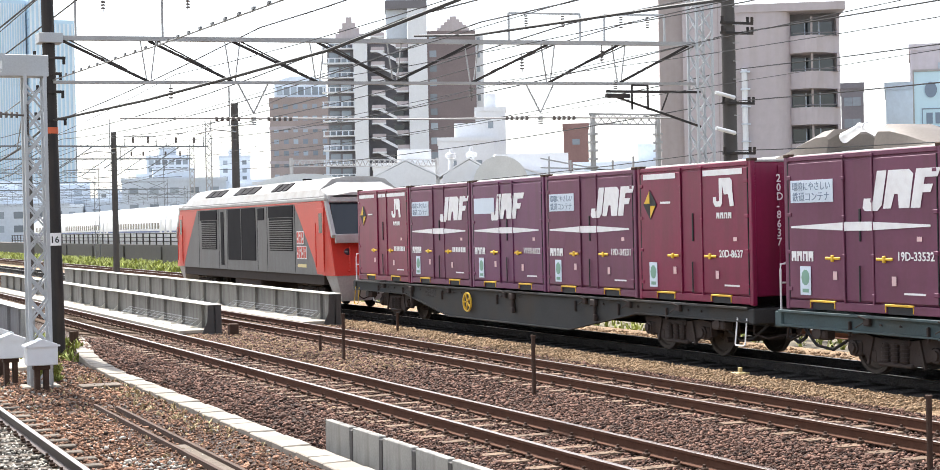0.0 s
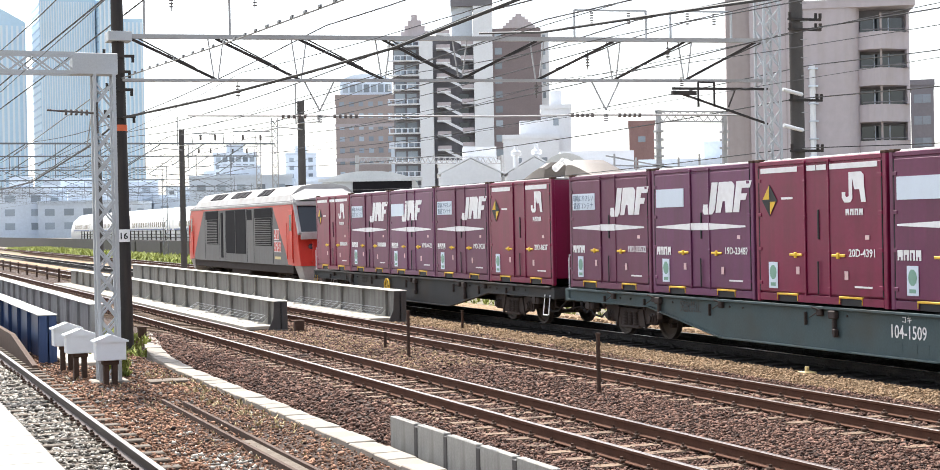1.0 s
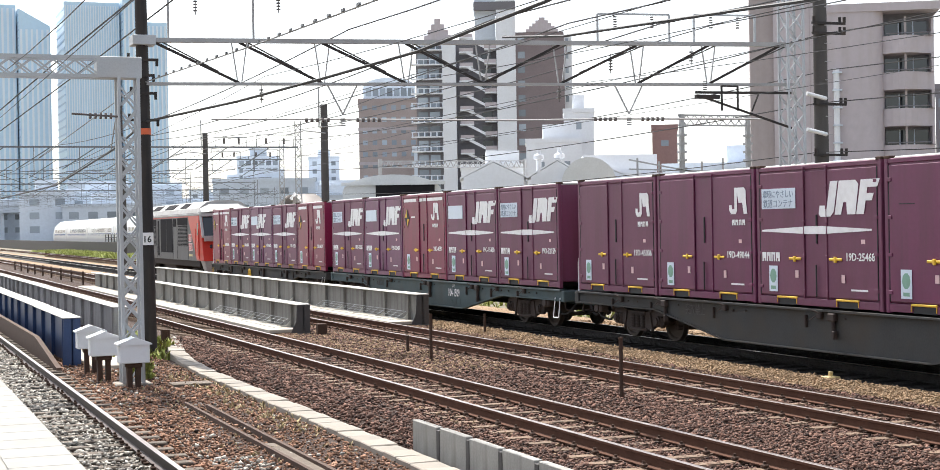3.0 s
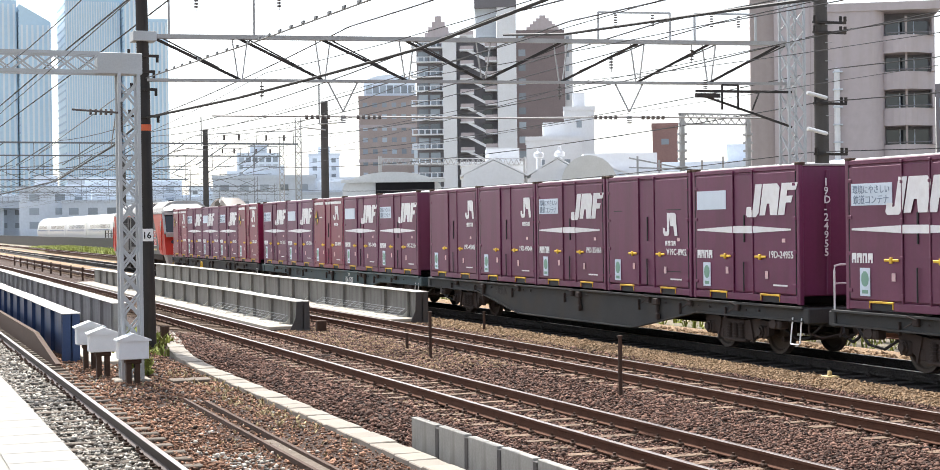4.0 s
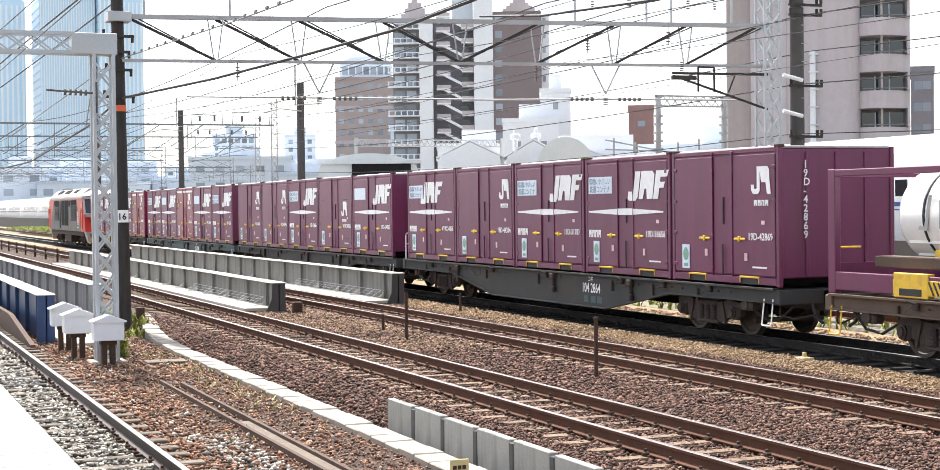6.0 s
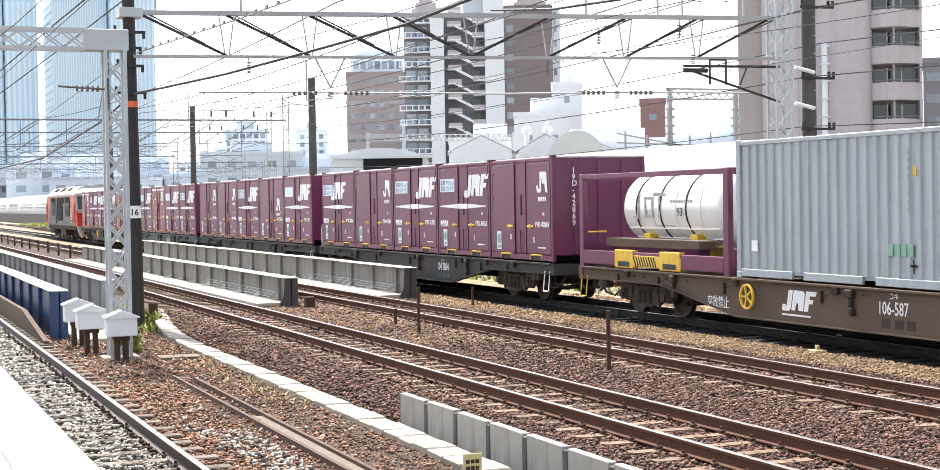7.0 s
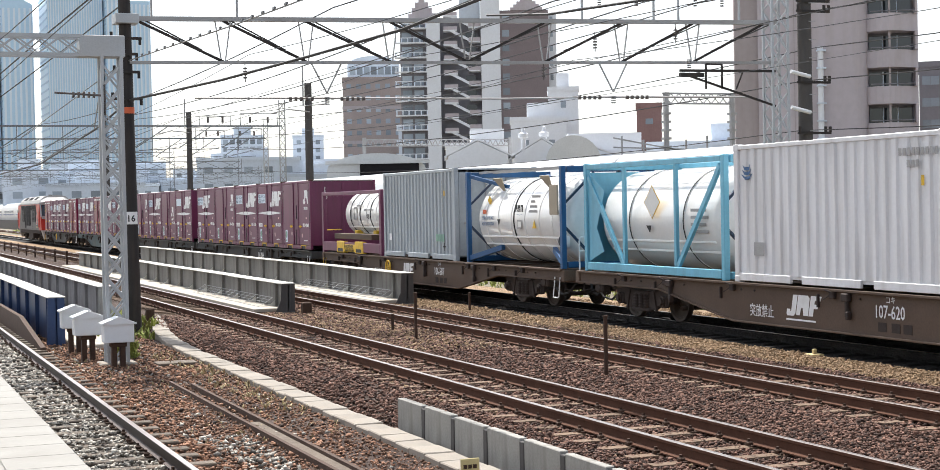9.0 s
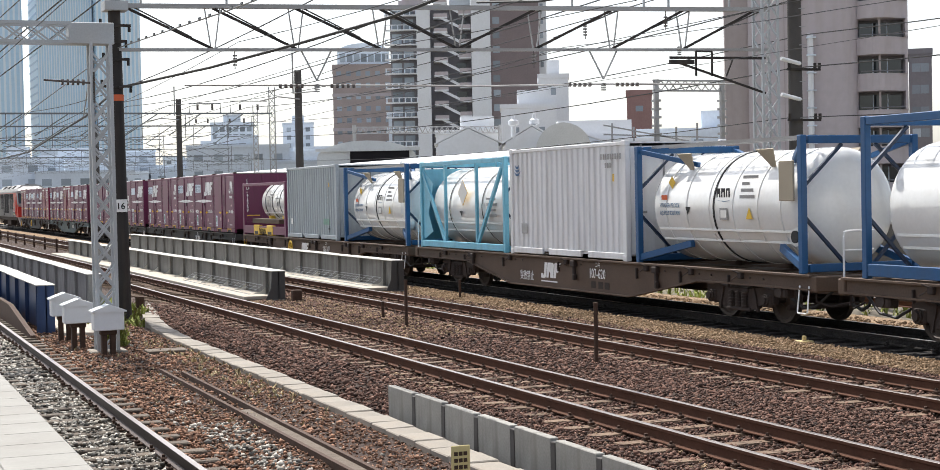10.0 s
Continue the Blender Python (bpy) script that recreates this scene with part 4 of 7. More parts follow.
def container_base(paint_mat):
    """The bare 12-foot box with frame, doors, pockets and fittings."""
    c = thing("freight_container", "", "freight container")
    h, w = CL / 2, CW / 2
    b = Mesh()
    b.box(-w + 0.03, w - 0.03, -h + 0.03, h - 0.03, 0.17, CH - 0.03, 0.02)
    part("body", b, paint_mat, c)
    for y in (-h + 0.05, h - 0.05):
        for x in (-w + 0.045, w - 0.045):
            p = Mesh()
            p.box(x - 0.045, x + 0.045, y - 0.05, y + 0.05, 0.02, CH, 0.012)
            part("corner_post", p, paint_mat, c)
    for x in (-w + 0.03, w - 0.03):
        r = Mesh()
        r.box(x - 0.028, x + 0.028, -h + 0.1, h - 0.1, CH - 0.09, CH - 0.01, 0.01)
        part("top_rail", r, paint_mat, c)
        r = Mesh()
        for y0, y1 in ((-h + 0.1, -1.22), (-0.62, 0.62), (1.22, h - 0.1)):
            r.box(x - 0.028, x + 0.028, y0, y1, 0.04, 0.17, 0.008)
        for y0, y1 in ((-1.22, -0.62), (0.62, 1.22)):
            r.box(x - 0.028, x + 0.028, y0, y1, 0.145, 0.17, 0.004)
        part("bottom_rail", r, paint_mat, c)
    # door leaves of the near side, each in two panels round the lock bay
    for y0, y1, o in ((0.36, h - 0.12, 0.0), (-0.34, 0.33, 0.022), (-h + 0.12, -0.37, 0.0)):
        d = Mesh()
        d.box(-w - 0.002 + o * 0.5, -w + 0.05, y0, y1, 0.2, CH - 0.12, 0.012)
        part("door_panel", d, paint_mat, c)
    for y in (0.345, -0.355):
        d = Mesh()
        d.tube((-w - 0.006, y, 0.16), (-w - 0.006, y, CH - 0.06), 0.016, n=6)
        for z in (0.3, 0.9, 1.5, 2.1, CH - 0.07):
            d.box(-w - 0.028, -w + 0.01, y - 0.03, y + 0.03, z - 0.025, z + 0.025, 0.006)
        part("lock_rod", d, paint_mat, c)
    d = Mesh()
    d.box(-w - 0.012, -w + 0.02, -0.06, -0.02, 1.12, 1.62, 0.006)
    d.tube((-w - 0.02, -0.04, 0.2), (-w - 0.02, -0.04, 0.75), 0.014, n=6)
    pieces("lock_bar", d, M["black"], c)
    for y in (0.62, -0.62):
        d = Mesh()
        d.box(-w - 0.03, -w - 0.008, y - 0.19, y + 0.19, 0.83, 0.875, 0.01)
        d.box(-w - 0.045, -w - 0.008, y - 0.03, y + 0.03, 0.8, 0.9, 0.008)
        part("handle", d, M["yellow"], c, "yellow door handle")
    for y in (0.92, -0.92):
        d = Mesh()
        d.box(-w - 0.012, -w + 0.03, y - 0.32, y + 0.32, 0.15, 0.185, 0.006)
        d.box(-w - 0.012, -w + 0.03, y - 0.32, y - 0.305, 0.06, 0.15, 0.004)
        d.box(-w - 0.012, -w + 0.03, y + 0.305, y + 0.32, 0.06, 0.15, 0.004)
        part("fork_pocket", d, M["yellow"], c, "yellow-edged fork pocket")
        # solid black filler, the hollow pocket's shade as colour
        d = Mesh()
        d.box(-w + 0.02, w - 0.02, y - 0.29, y + 0.29, 0.035, 0.145)
        part("pocket_shade", d, M["black"], c)
    for y in (-h + 0.07, h - 0.07):
        d = Mesh()
        d.box(-w - 0.004, -w + 0.13, y - 0.075, y + 0.075, CH - 0.02, CH + 0.035, 0.01)
        part("corner_casting", d, M["rust"], c)
    for y0, k in ((h - 0.1, -1), (-h + 0.1, 1)):
        for z in (0.35, 0.95, 1.55, 2.15):
            d = Mesh()
            d.box(-w - 0.018, -w + 0.01, min(y0, y0 + k * 0.1), max(y0, y0 + k * 0.1), z - 0.03, z + 0.03, 0.006)
            part("hinge", d, paint_mat, c)
    for y in (h - 0.115, -h + 0.115):
        d = Mesh()
        d.box(-w - 0.003, -w + 0.01, y - 0.008, y + 0.008, 0.2, CH - 0.12)
        part("gasket", d, M["black"], c)
    # rear end with two flat posts
    for x in (-0.62, 0.0, 0.62):
        d = Mesh()
        d.box(x - 0.04, x + 0.04, -h - 0.0, -h + 0.04, 0.2, CH - 0.1, 0.008)
        part("end_post", d, paint_mat, c)
    d = Mesh()
    d.box(-w + 0.09, w - 0.09, -h + 0.02, h - 0.02, CH - 0.035, CH + 0.012, 0.012)
    part("roof", d, M["loco_roof"], c, "weathered pale roof skin")
    return c


XF = -CW / 2 - 0.01


def flat_shape(name, polys, x, material, parent, label=""):
    for pts in polys:
        m = Mesh()
        m.poly([(x, y, z) for y, z in pts], (-0.003, 0, 0))
        part(name, m, material, parent, label)


def rect(y0, y1, z0, z1):
    return [(y0, z0), (y1, z0), (y1, z1), (y0, z1)]


def rail_logo(c, y, z, x=None, s=1.0):
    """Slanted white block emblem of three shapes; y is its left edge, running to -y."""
    shapes = ([(0, 0.05), (0, 0.19), (0.16, 0.19), (0.16, 0.13), (0.22, 0.13), (0.22, 0.6), (0.44, 0.6), (0.44, 0.08), (0.36, 0), (0.06, 0)],
              [(0.48, 0.03), (0.48, 0.6), (0.94, 0.6), (1.05, 0.53), (1.07, 0.03), (0.84, 0.03), (0.77, 0.24), (0.69, 0.24), (0.66, 0.03)],
              [(1.1, 0.03), (1.1, 0.6), (1.62, 0.6), (1.58, 0.47), (1.31, 0.47), (1.31, 0.37), (1.51, 0.37), (1.48, 0.25), (1.31, 0.25), (1.31, 0.03)])
    for q in shapes:
        flat_shape("emblem", [[(y - (a + 0.24 * b) * s, z + b * s) for a, b in q]], XF - 0.002 if x is None else x, M["white"], c, "slanted white block emblem")


def round_logo(c, y, z, s=1.0):
    """Hooked white emblem of two shapes with a short caption below."""
    hook = [(0, 0.0), (0, 0.1), (0.1, 0.1), (0.1, 0.03), (0.14, 0.01), (0.2, 0.03), (0.2, 0.44), (0.56, 0.44), (0.63, 0.38), (0.63, 0.22), (0.68, -0.08), (0.55, -0.08), (0.5, 0.14),
            (0.36, 0.14), (0.3, 0.35), (0.3, -0.02), (0.24, -0.08), (0.07, -0.08)]
    flat_shape("emblem", [[(y - a * s, z + b * s) for a, b in hook]], XF - 0.002, M["white"], c, "hooked white emblem")
    flat_shape("caption_bar", [bar_cell(y - 0.1 * s - 0.13 * i * s, z - 0.3 * s, 0.1 * s, 0.11 * s, i) for i in range(4)], XF - 0.002, M["white"], c)


def bar_cell(y, z, w, h, i):
    """One plain bar that stands for a character that cannot be read; its outline steps in and out."""
    k = 0.35 + 0.2 * (i % 3)
    return [(y, z), (y - w * 0.3, z), (y - w * 0.3, z + h * k), (y - w * 0.62, z + h * k), (y - w * 0.62, z), (y - w, z), (y - w, z + h), (y, z + h)]


def side_marks(c, number, kind, sticker=True, plain_sign=False):
    h = CL / 2
    if kind == "emblem":
        p = Mesh()
        p.box(XF - 0.004, XF + 0.006, h - 1.3, h - 0.2, 1.74, 2.1)
        s = part("slogan_panel", p, M["pale_sign"], c, "pale blue slogan panel")
        if not plain_sign:
            letters("slogan", "環境にやさしい", 0.15, on_side(XF - 0.007, h - 0.24, 1.945), M["sign_text"], s, sx=0.96)
            letters("slogan", "鉄道コンテナ", 0.16, on_side(XF - 0.007, h - 0.25, 1.775), M["sign_text"], s, sx=1.02)
        rail_logo(c, 0.78 if number.startswith("V") else -0.12, 1.58)
        flat_shape("stripe", [[(h - 0.2, 1.335), (0.36, 1.29), (0.36, 1.415), (h - 0.2, 1.365)], rect(0.33, -0.34, 1.285, 1.42), [(-0.37, 1.29), (-h + 0.25, 1.335), (-h + 0.25, 1.365), (-0.37, 1.415)]],
                   XF - 0.002, M["white"], c, "tapered white stripe")
        flat_shape("caption_bar", [bar_cell(h - 0.2 - 0.15 * i, 0.8, 0.125, 0.16, i) for i in range(4)], XF - 0.002, M["white"], c)
    elif kind == "round":
        round_logo(c, -1.02, 1.74, 0.95)
    elif kind == "round_low":
        round_logo(c, -0.75, 1.3, 0.9)
        flat_shape("seam", [rect(h - 0.4, h - 0.8, 1.75, 1.765), rect(-0.9, -1.5, 1.75, 1.765), rect(-0.9, -1.5, 0.5, 0.515)], XF - 0.002, M["black"], c)
    elif kind == "striped":
        round_logo(c, -0.74, 1.8, 0.95)
        flat_shape("stripe", [rect(h - 0.2, 0.55, 2.28, 2.37), rect(0.26, 0.0, 2.28, 2.37), rect(-0.03, -0.3, 2.28, 2.37), rect(-0.4, -h + 0.2, 2.28, 2.37)] if plain_sign else
                   [rect(h - 0.25, 0.5, 2.27, 2.37), rect(-0.42, -h + 0.25, 2.27, 2.37)], XF - 0.002, M["white"], c, "broken white top stripe")
        y, z = h - 0.48, 1.8
        flat_shape("warning_mark", [[(y, z - 0.28), (y - 0.24, z), (y, z + 0.28), (y + 0.24, z)]], XF - 0.002, M["black"], c)
        flat_shape("warning_mark", [[(y + 0.01, z + 0.02), (y + 0.01, z + 0.26), (y + 0.22, z + 0.02)], [(y - 0.015, z - 0.25), (y - 0.015, z - 0.02), (y - 0.2, z - 0.02)]],
                   XF - 0.006, M["yellow"], c, "yellow and black warning diamond")
        flat_shape("caption_bar", [rect(h - 0.85, h - 1.2, 1.81, 1.85)], XF - 0.002, M["white"], c)
    if number:
        letters("serial", number, 0.18, on_side(XF - 0.004, -0.9, 0.84), M["white"], c, sx=1.0, bold=0.003)
    else:
        flat_shape("serial_bar", [rect(-0.86 - 0.1 * i, -0.93 - 0.1 * i, 0.84, 0.96) for i in range(8)], XF - 0.002, M["white"], c)
    if sticker:
        flat_shape("sticker", [rect(h - 0.42, h - 0.7, 0.26, 0.72)], XF - 0.002, M["pale_sign"], c)
        flat_shape("sticker", [[(h - 0.56 + 0.105 * math.cos(a * 0.6283), 0.54 + 0.13 * math.sin(a * 0.6283)) for a in range(10)], rect(h - 0.48, h - 0.64, 0.3, 0.36)], XF - 0.006, M["green_mark"], c, "green tree sticker")
    flat_shape("tag", [rect(-1.35, -1.46, 1.12, 1.19), rect(0.62, 0.52, 0.52, 0.65), rect(-0.78, -0.88, 0.46, 0.6)], XF - 0.003, M["pink_mark"], c, "small pale label")
    flat_shape("tag_bar", [rect(-1.05, -1.52, 0.335, 0.365)], XF - 0.002, M["white"], c)


def rear_number(c, number):
    for i, ch in enumerate(number):
        letters("end_serial", ch, 0.19, on_rear(-0.72, -CL / 2 - 0.006, 2.12 - 0.155 * i), M["white"], c, bold=0.003)


def place(ob, s):
    """Puts a thing on the train, its origin s metres behind the train's zero point."""
    MOVING.append((ob, s))


LABELS = {"emblem": "plum freight container with white emblem, stripe and slogan panel", "round": "plum freight container with a small hooked white emblem",
          "round_low": "ribbed plum freight container with a low white emblem", "striped": "wine-red freight container with a white top stripe"}
LOADS = [
    [("", "striped", "wine", True), ("", "emblem", "plum_old", False), ("V19B-6622", "emblem", "violet", True), ("19D-34231", "emblem", "plum_old", False), ("20D-8637", "striped", "wine", False)],
    [("19D-33532", "emblem", "plum_old", False), ("19D-23487", "emblem", "violet", True), ("20D-4391", "striped", "wine", True), ("19G-15430", "emblem", "plum", True), ("19D-32159", "emblem", "plum_old", False)],
    [("19D-45006", "round", "plum_old", False), ("19D-49044", "round", "plum", False), ("19D-25468", "emblem", "plum_old", False), ("V19C-8902", "round_low", "plum", False), ("19D-24955", "emblem", "plum", True)],
    [("V19C-4858", "emblem", "plum_old", False), ("19D-44314", "round", "plum", False), ("19D-31787", "emblem", "plum", False), ("19D-36656", "emblem", "plum_old", False), ("19D-42869", "round", "plum", False)]]
SHIFT = (0.0, 0.2, 0.25, 0.0)     # how far each wagon's load stands forward of the even spacing
BASES = {}
DECK = 0.97


for wi, load in enumerate(LOADS):
    for ci, (number, kind, paint_name, plain_sign) in enumerate(load):
        if paint_name not in BASES:
            c = BASES[paint_name] = container_base(M[paint_name])
        else:
            c = copy_thing(BASES[paint_name], Matrix())
        BASES.setdefault("todo", []).append((c, number, kind, plain_sign, wi, ci))
for c, number, kind, plain_sign, wi, ci in BASES["todo"]:
    side_marks(c, number, kind, kind != "striped" or ci != 0, plain_sign)
    if ci == 4 and number:
        rear_number(c, number)
    tagged(c, LABELS[kind], "freight container", "freight containers on the train")
    place(c, PITCH * wi + STEP * ci + CL / 2 - SHIFT[wi])


def wheelset(parent, y, r):
    w = new("wheelset")
    w.parent = parent
    m = Mesh()
    for s in (-1, 1):
        x = s * 0.5665
        m.lathe([(x - 0.065, 0.0), (x - 0.065, 0.1), (x - 0.03, 0.14), (x - 0.03, r - 0.09), (x - 0.065, r - 0.06), (x - 0.065, r), (x + 0.03, r + 0.0), (x + 0.035, r + 0.025 if s < 0 else r),
                 (x + 0.065, r - 0.05), (x + 0.03, r - 0.09), (x + 0.03, 0.14), (x + 0.065, 0.1), (x + 0.065, 0.0)], 28, "x")
    pieces("wheel", m, M["tread"], w, smooth=True)
    m = Mesh()
    m.tube((-0.85, 0, 0), (0.85, 0, 0), 0.065, n=10)
    for s in (-1, 1):
        for k in range(3):
            a = 2 * math.pi * k / 3
            m.box(s * 0.86 - 0.02, s * 0.86 + 0.02, math.cos(a) * 0.05 - 0.015, math.cos(a) * 0.05 + 0.015, math.sin(a) * 0.05 - 0.015, math.sin(a) * 0.05 + 0.015)
    part("axle", m, M["bogie"], w)
    WHEELS.append((w, r, y))
    return w


def bogie_frame(parent, y, base, r):
    for s in (-1, 1):
        m = Mesh()
        x = s * 0.92
        hb = base / 2
        prof = [(y - hb - 0.2, 0.36), (y - hb - 0.2, 0.62), (y - hb + 0.18, 0.66), (y - 0.35, 0.6), (y + 0.35, 0.6), (y + hb - 0.18, 0.66), (y + hb + 0.2, 0.62), (y + hb + 0.2, 0.36),
                (y + hb - 0.16, 0.34), (y + 0.42, 0.22), (y - 0.42, 0.22), (y - hb + 0.16, 0.34)]
        m.poly([(x - 0.06, a, b) for a, b in prof], (0.12, 0, 0))
        for k in (-1, 1):
            m.box(x + s * 0.04 - 0.06, x + s * 0.04 + 0.06, y + k * hb - 0.15, y + k * hb + 0.15, 0.3, 0.54, 0.03)
            m.tube((x, y + k * hb, r), (x + s * 0.13, y + k * hb, r), 0.11, n=12)
        for k in (-0.22, 0.0, 0.22):
            m.tube((x + s * 0.07, y + k, 0.26), (x + s * 0.07, y + k, 0.56), 0.05, n=8)
            for j in range(5):
                m.tube((x + s * 0.07, y + k, 0.275 + 0.06 * j), (x + s * 0.07, y + k, 0.3 + 0.06 * j), 0.078, n=10)
        m.box(x + s * 0.05 - 0.06, x + s * 0.05 + 0.06, y - 0.4, y + 0.4, 0.19, 0.26, 0.02)
        for k in (-1, 1):
            m.tube((x + s * 0.1, y + k * hb, r), (x + s * 0.17, y + k * hb, r), 0.075, n=10)
            m.bar((x + s * 0.07, y + k * (hb - 0.3), 0.2), (x + s * 0.07, y + k * (hb - 0.42), 0.62), 0.05, 0.05)
            m.box(x + s * 0.02 - 0.05, x + s * 0.02 + 0.05, y + k * (hb - 0.42) - 0.07, y + k * (hb - 0.42) + 0.07, 0.24, 0.42, 0.015)
        m.tube((x + s * 0.1, y - hb - 0.1, 0.7), (x + s * 0.1, y + hb + 0.1, 0.7), 0.018, n=6)
        m.box(x + s * 0.03 - 0.06, x + s * 0.03 + 0.06, y - 0.32, y + 0.32, 0.52, 0.62, 0.02)
        part("bogie_frame", m, M["bogie"], parent)
    m = Mesh()
    m.box(-0.9, 0.9, y - 0.25, y + 0.25, 0.42, 0.68, 0.03)
    m.tube((-0.75, y - base / 2 - 0.32, 0.3), (0.75, y - base / 2 - 0.32, 0.3), 0.05, n=8)
    m.tube((-0.75, y + base / 2 + 0.32, 0.3), (0.75, y + base / 2 + 0.32, 0.3), 0.05, n=8)
    pieces("bolster", m, M["bogie"], parent)


def wagon(paint_mat, number, label, mark_emblem, brake=False, rail_mat="white"):
    """Flat container wagon, its origin at the middle of its length."""
    t = thing("container_wagon", label, "container wagon", "wagons of the train")
    T = DECK
    for s in (-1, 1):
        m = Mesh()
        prof = [(-9.75, T - 0.26), (-9.75, T - 0.02), (9.75, T - 0.02), (9.75, T - 0.26), (5.9, T - 0.28), (3.1, 0.24), (-3.1, 0.24), (-5.9, T - 0.28)]
        x = s * 1.15
        m.poly([(x - 0.012, a, b) for a, b in prof], (0.024, 0, 0))
        m.box(x - 0.09, x + 0.02 if s < 0 else x + 0.09, -9.75, 9.75, T - 0.05, T - 0.005, 0.006)
        m.box(x - 0.07, x + 0.07, -3.1, 3.1, 0.225, 0.255, 0.004)
        part("side_sill", m, paint_mat, t)
        lip = Mesh()
        for k in (-1, 1):
            lip.bar((x, k * 3.1, 0.24), (x, k * 5.9, T - 0.28), 0.14, 0.03)
            lip.bar((x, k * 5.9, T - 0.27), (x, k * 9.75, T - 0.26), 0.14, 0.03)
        pieces("sill_flange", lip, paint_mat, t)
    m = Mesh()
    m.box(-0.28, 0.28, -9.9, 9.9, T - 0.42, T - 0.06)
    for y in np.arange(-9.4, 9.5, 1.9):
        m.box(-1.14, 1.14, y - 0.08, y + 0.08, T - 0.2, T - 0.03)
    for y in (-9.8, 9.8):
        m.box(-1.2, 1.2, y - 0.1, y + 0.1, T - 0.3, T - 0.03, 0.02)
    part("centre_sill", m, paint_mat, t)
    for k, y in enumerate((-7.1, 7.1)):
        bogie_frame(t, y, 1.9, 0.43)
        for d in (-0.95, 0.95):
            wheelset(t, y + d, 0.43)
    for s in (-1, 1):
        m = Mesh()
        m.box(-0.13, 0.13, s * 10.0 - 0.15, s * 10.0 + 0.15, 0.74, 1.0 - 0.04, 0.04)
        m.box(-0.17, 0.17, s * 10.14 - 0.06, s * 10.14 + 0.06, 0.72, 0.98 - 0.03, 0.03)
        part("coupler", m, M["bogie"], t)
        m = Mesh()
        pts = [(-0.5, s * 9.85, 0.72), (-0.52, s * 9.98, 0.45), (-0.5, s * 10.19, 0.36)]
        m.path(pts, 0.03, 6)
        part("air_hose", m, M["black"], t)
        if s < 0 or brake:
            m = Mesh()
            y = s * 9.55
            m.path([(-1.2, y - 0.14, T - 0.2), (-1.25, y - 0.15, 0.32), (-1.26, y - 0.12, 0.3), (-1.26, y + 0.12, 0.3), (-1.25, y + 0.15, 0.32), (-1.2, y + 0.14, T - 0.2)], 0.014, 6)
            part("step", m, M["white" if s < 0 else "yellow"], t, "bent shunter's step")
    m = Mesh()
    for y in (-7.5, -5.7, -3.9, -0.1, 3.1, 5.7, 7.5):
        m.box(-1.235, -1.16, y - 0.07, y + 0.07, T - 0.17, T - 0.02, 0.015)
        m.tube((-1.22, y - 0.06, T - 0.08), (-1.3, y + 0.1, T - 0.02), 0.013, n=6)
        m.tube((-1.22, y + 0.07, T - 0.12), (-1.27, y + 0.2, T - 0.2), 0.011, n=6)
        m.box(-1.215, -1.16, y + 0.42, y + 0.46, T - 0.34, T - 0.12, 0.008)
        for k in (-0.3, -0.75):
            m.tube((-1.18, y + k, T - 0.14), (-1.2, y + k, T - 0.14), 0.02, n=6)
    pieces("lashing", m, M["bogie"], t)
    for y in (-4.3, -0.5, 5.5):
        m = Mesh()
        m.box(-1.26, -1.16, y - 0.1, y + 0.1, T - 0.2, T - 0.06, 0.02)
        m.box(-1.24, -1.17, y - 0.05, y + 0.02, T - 0.46, T - 0.18, 0.015)
        m.box(-1.27, -1.18, y - 0.11, y - 0.04, T - 0.5, T - 0.36, 0.015)
        part("twist_lock", m, M["bogie"], t, "dark grimy container lock")
    for s in (-1, 1):
        m = Mesh()
        m.path([(-1.05, s * 9.7, T - 0.2), (-1.08, s * 9.72, 0.5), (-0.9, s * 9.9, 0.42), (-0.55, s * 10.05, 0.5)], 0.018, 6)
        part("coupling_lever", m, M["bogie"], t)
        m = Mesh()
        m.path([(-0.75, s * 9.75, 0.68), (-0.8, s * 9.3, 0.38), (-0.78, s * 8.9, 0.33), (-0.8, s * 8.5, 0.5)], 0.026, 6)
        part("brake_hose", m, M["black"], t)
        m = Mesh()
        m.box(-1.18, -0.98, s * 8.75 - 0.2, s * 8.75 + 0.2, 0.52, T - 0.28, 0.03)
        m.tube((-1.2, s * 8.75, 0.62), (-1.0, s * 8.75, 0.62), 0.09, n=12)
        part("brake_valve", m, M["bogie"], t)
    m = Mesh()
    m.box(-0.7, 0.5, -1.5, 1.2, 0.36, 0.6, 0.06)
    m.tube((-0.5, 1.4, 0.5), (-0.5, 3.0, 0.5), 0.16, n=14)
    part("air_tank", m, M["bogie"], t, smooth=True)
    m = Mesh()
    m.path([(-1.12, 9.82, T - 0.03), (-1.12, 9.82, 1.62), (-1.1, 9.84, 1.7), (-0.98, 9.86, 1.72), (-0.5, 9.86, 1.72)], 0.02, 6)
    m.path([(-1.12, 9.83, 1.4), (-0.5, 9.86, 1.4)], 0.017, 6)
    part("hand_rail", m, M[rail_mat], t, "bent end handrail")
    m = Mesh()
    by = 2.65 if mark_emblem else 1.9
    m.lathe([(-0.02, 0.2), (-0.02, 0.235), (0.02, 0.235), (0.02, 0.2), (-0.02, 0.2)], 20, "x", (-1.24, by, 0.63))
    for k in range(5):
        a = 2 * math.pi * k / 5
        m.bar((-1.24, by, 0.63), (-1.24, by + 0.21 * math.cos(a), 0.63 + 0.21 * math.sin(a)), 0.03)
    if brake:
        part("brake_wheel", m, M["yellow"], t, "yellow spoked handbrake wheel")
    dy = 0.45 if mark_emblem else -0.3
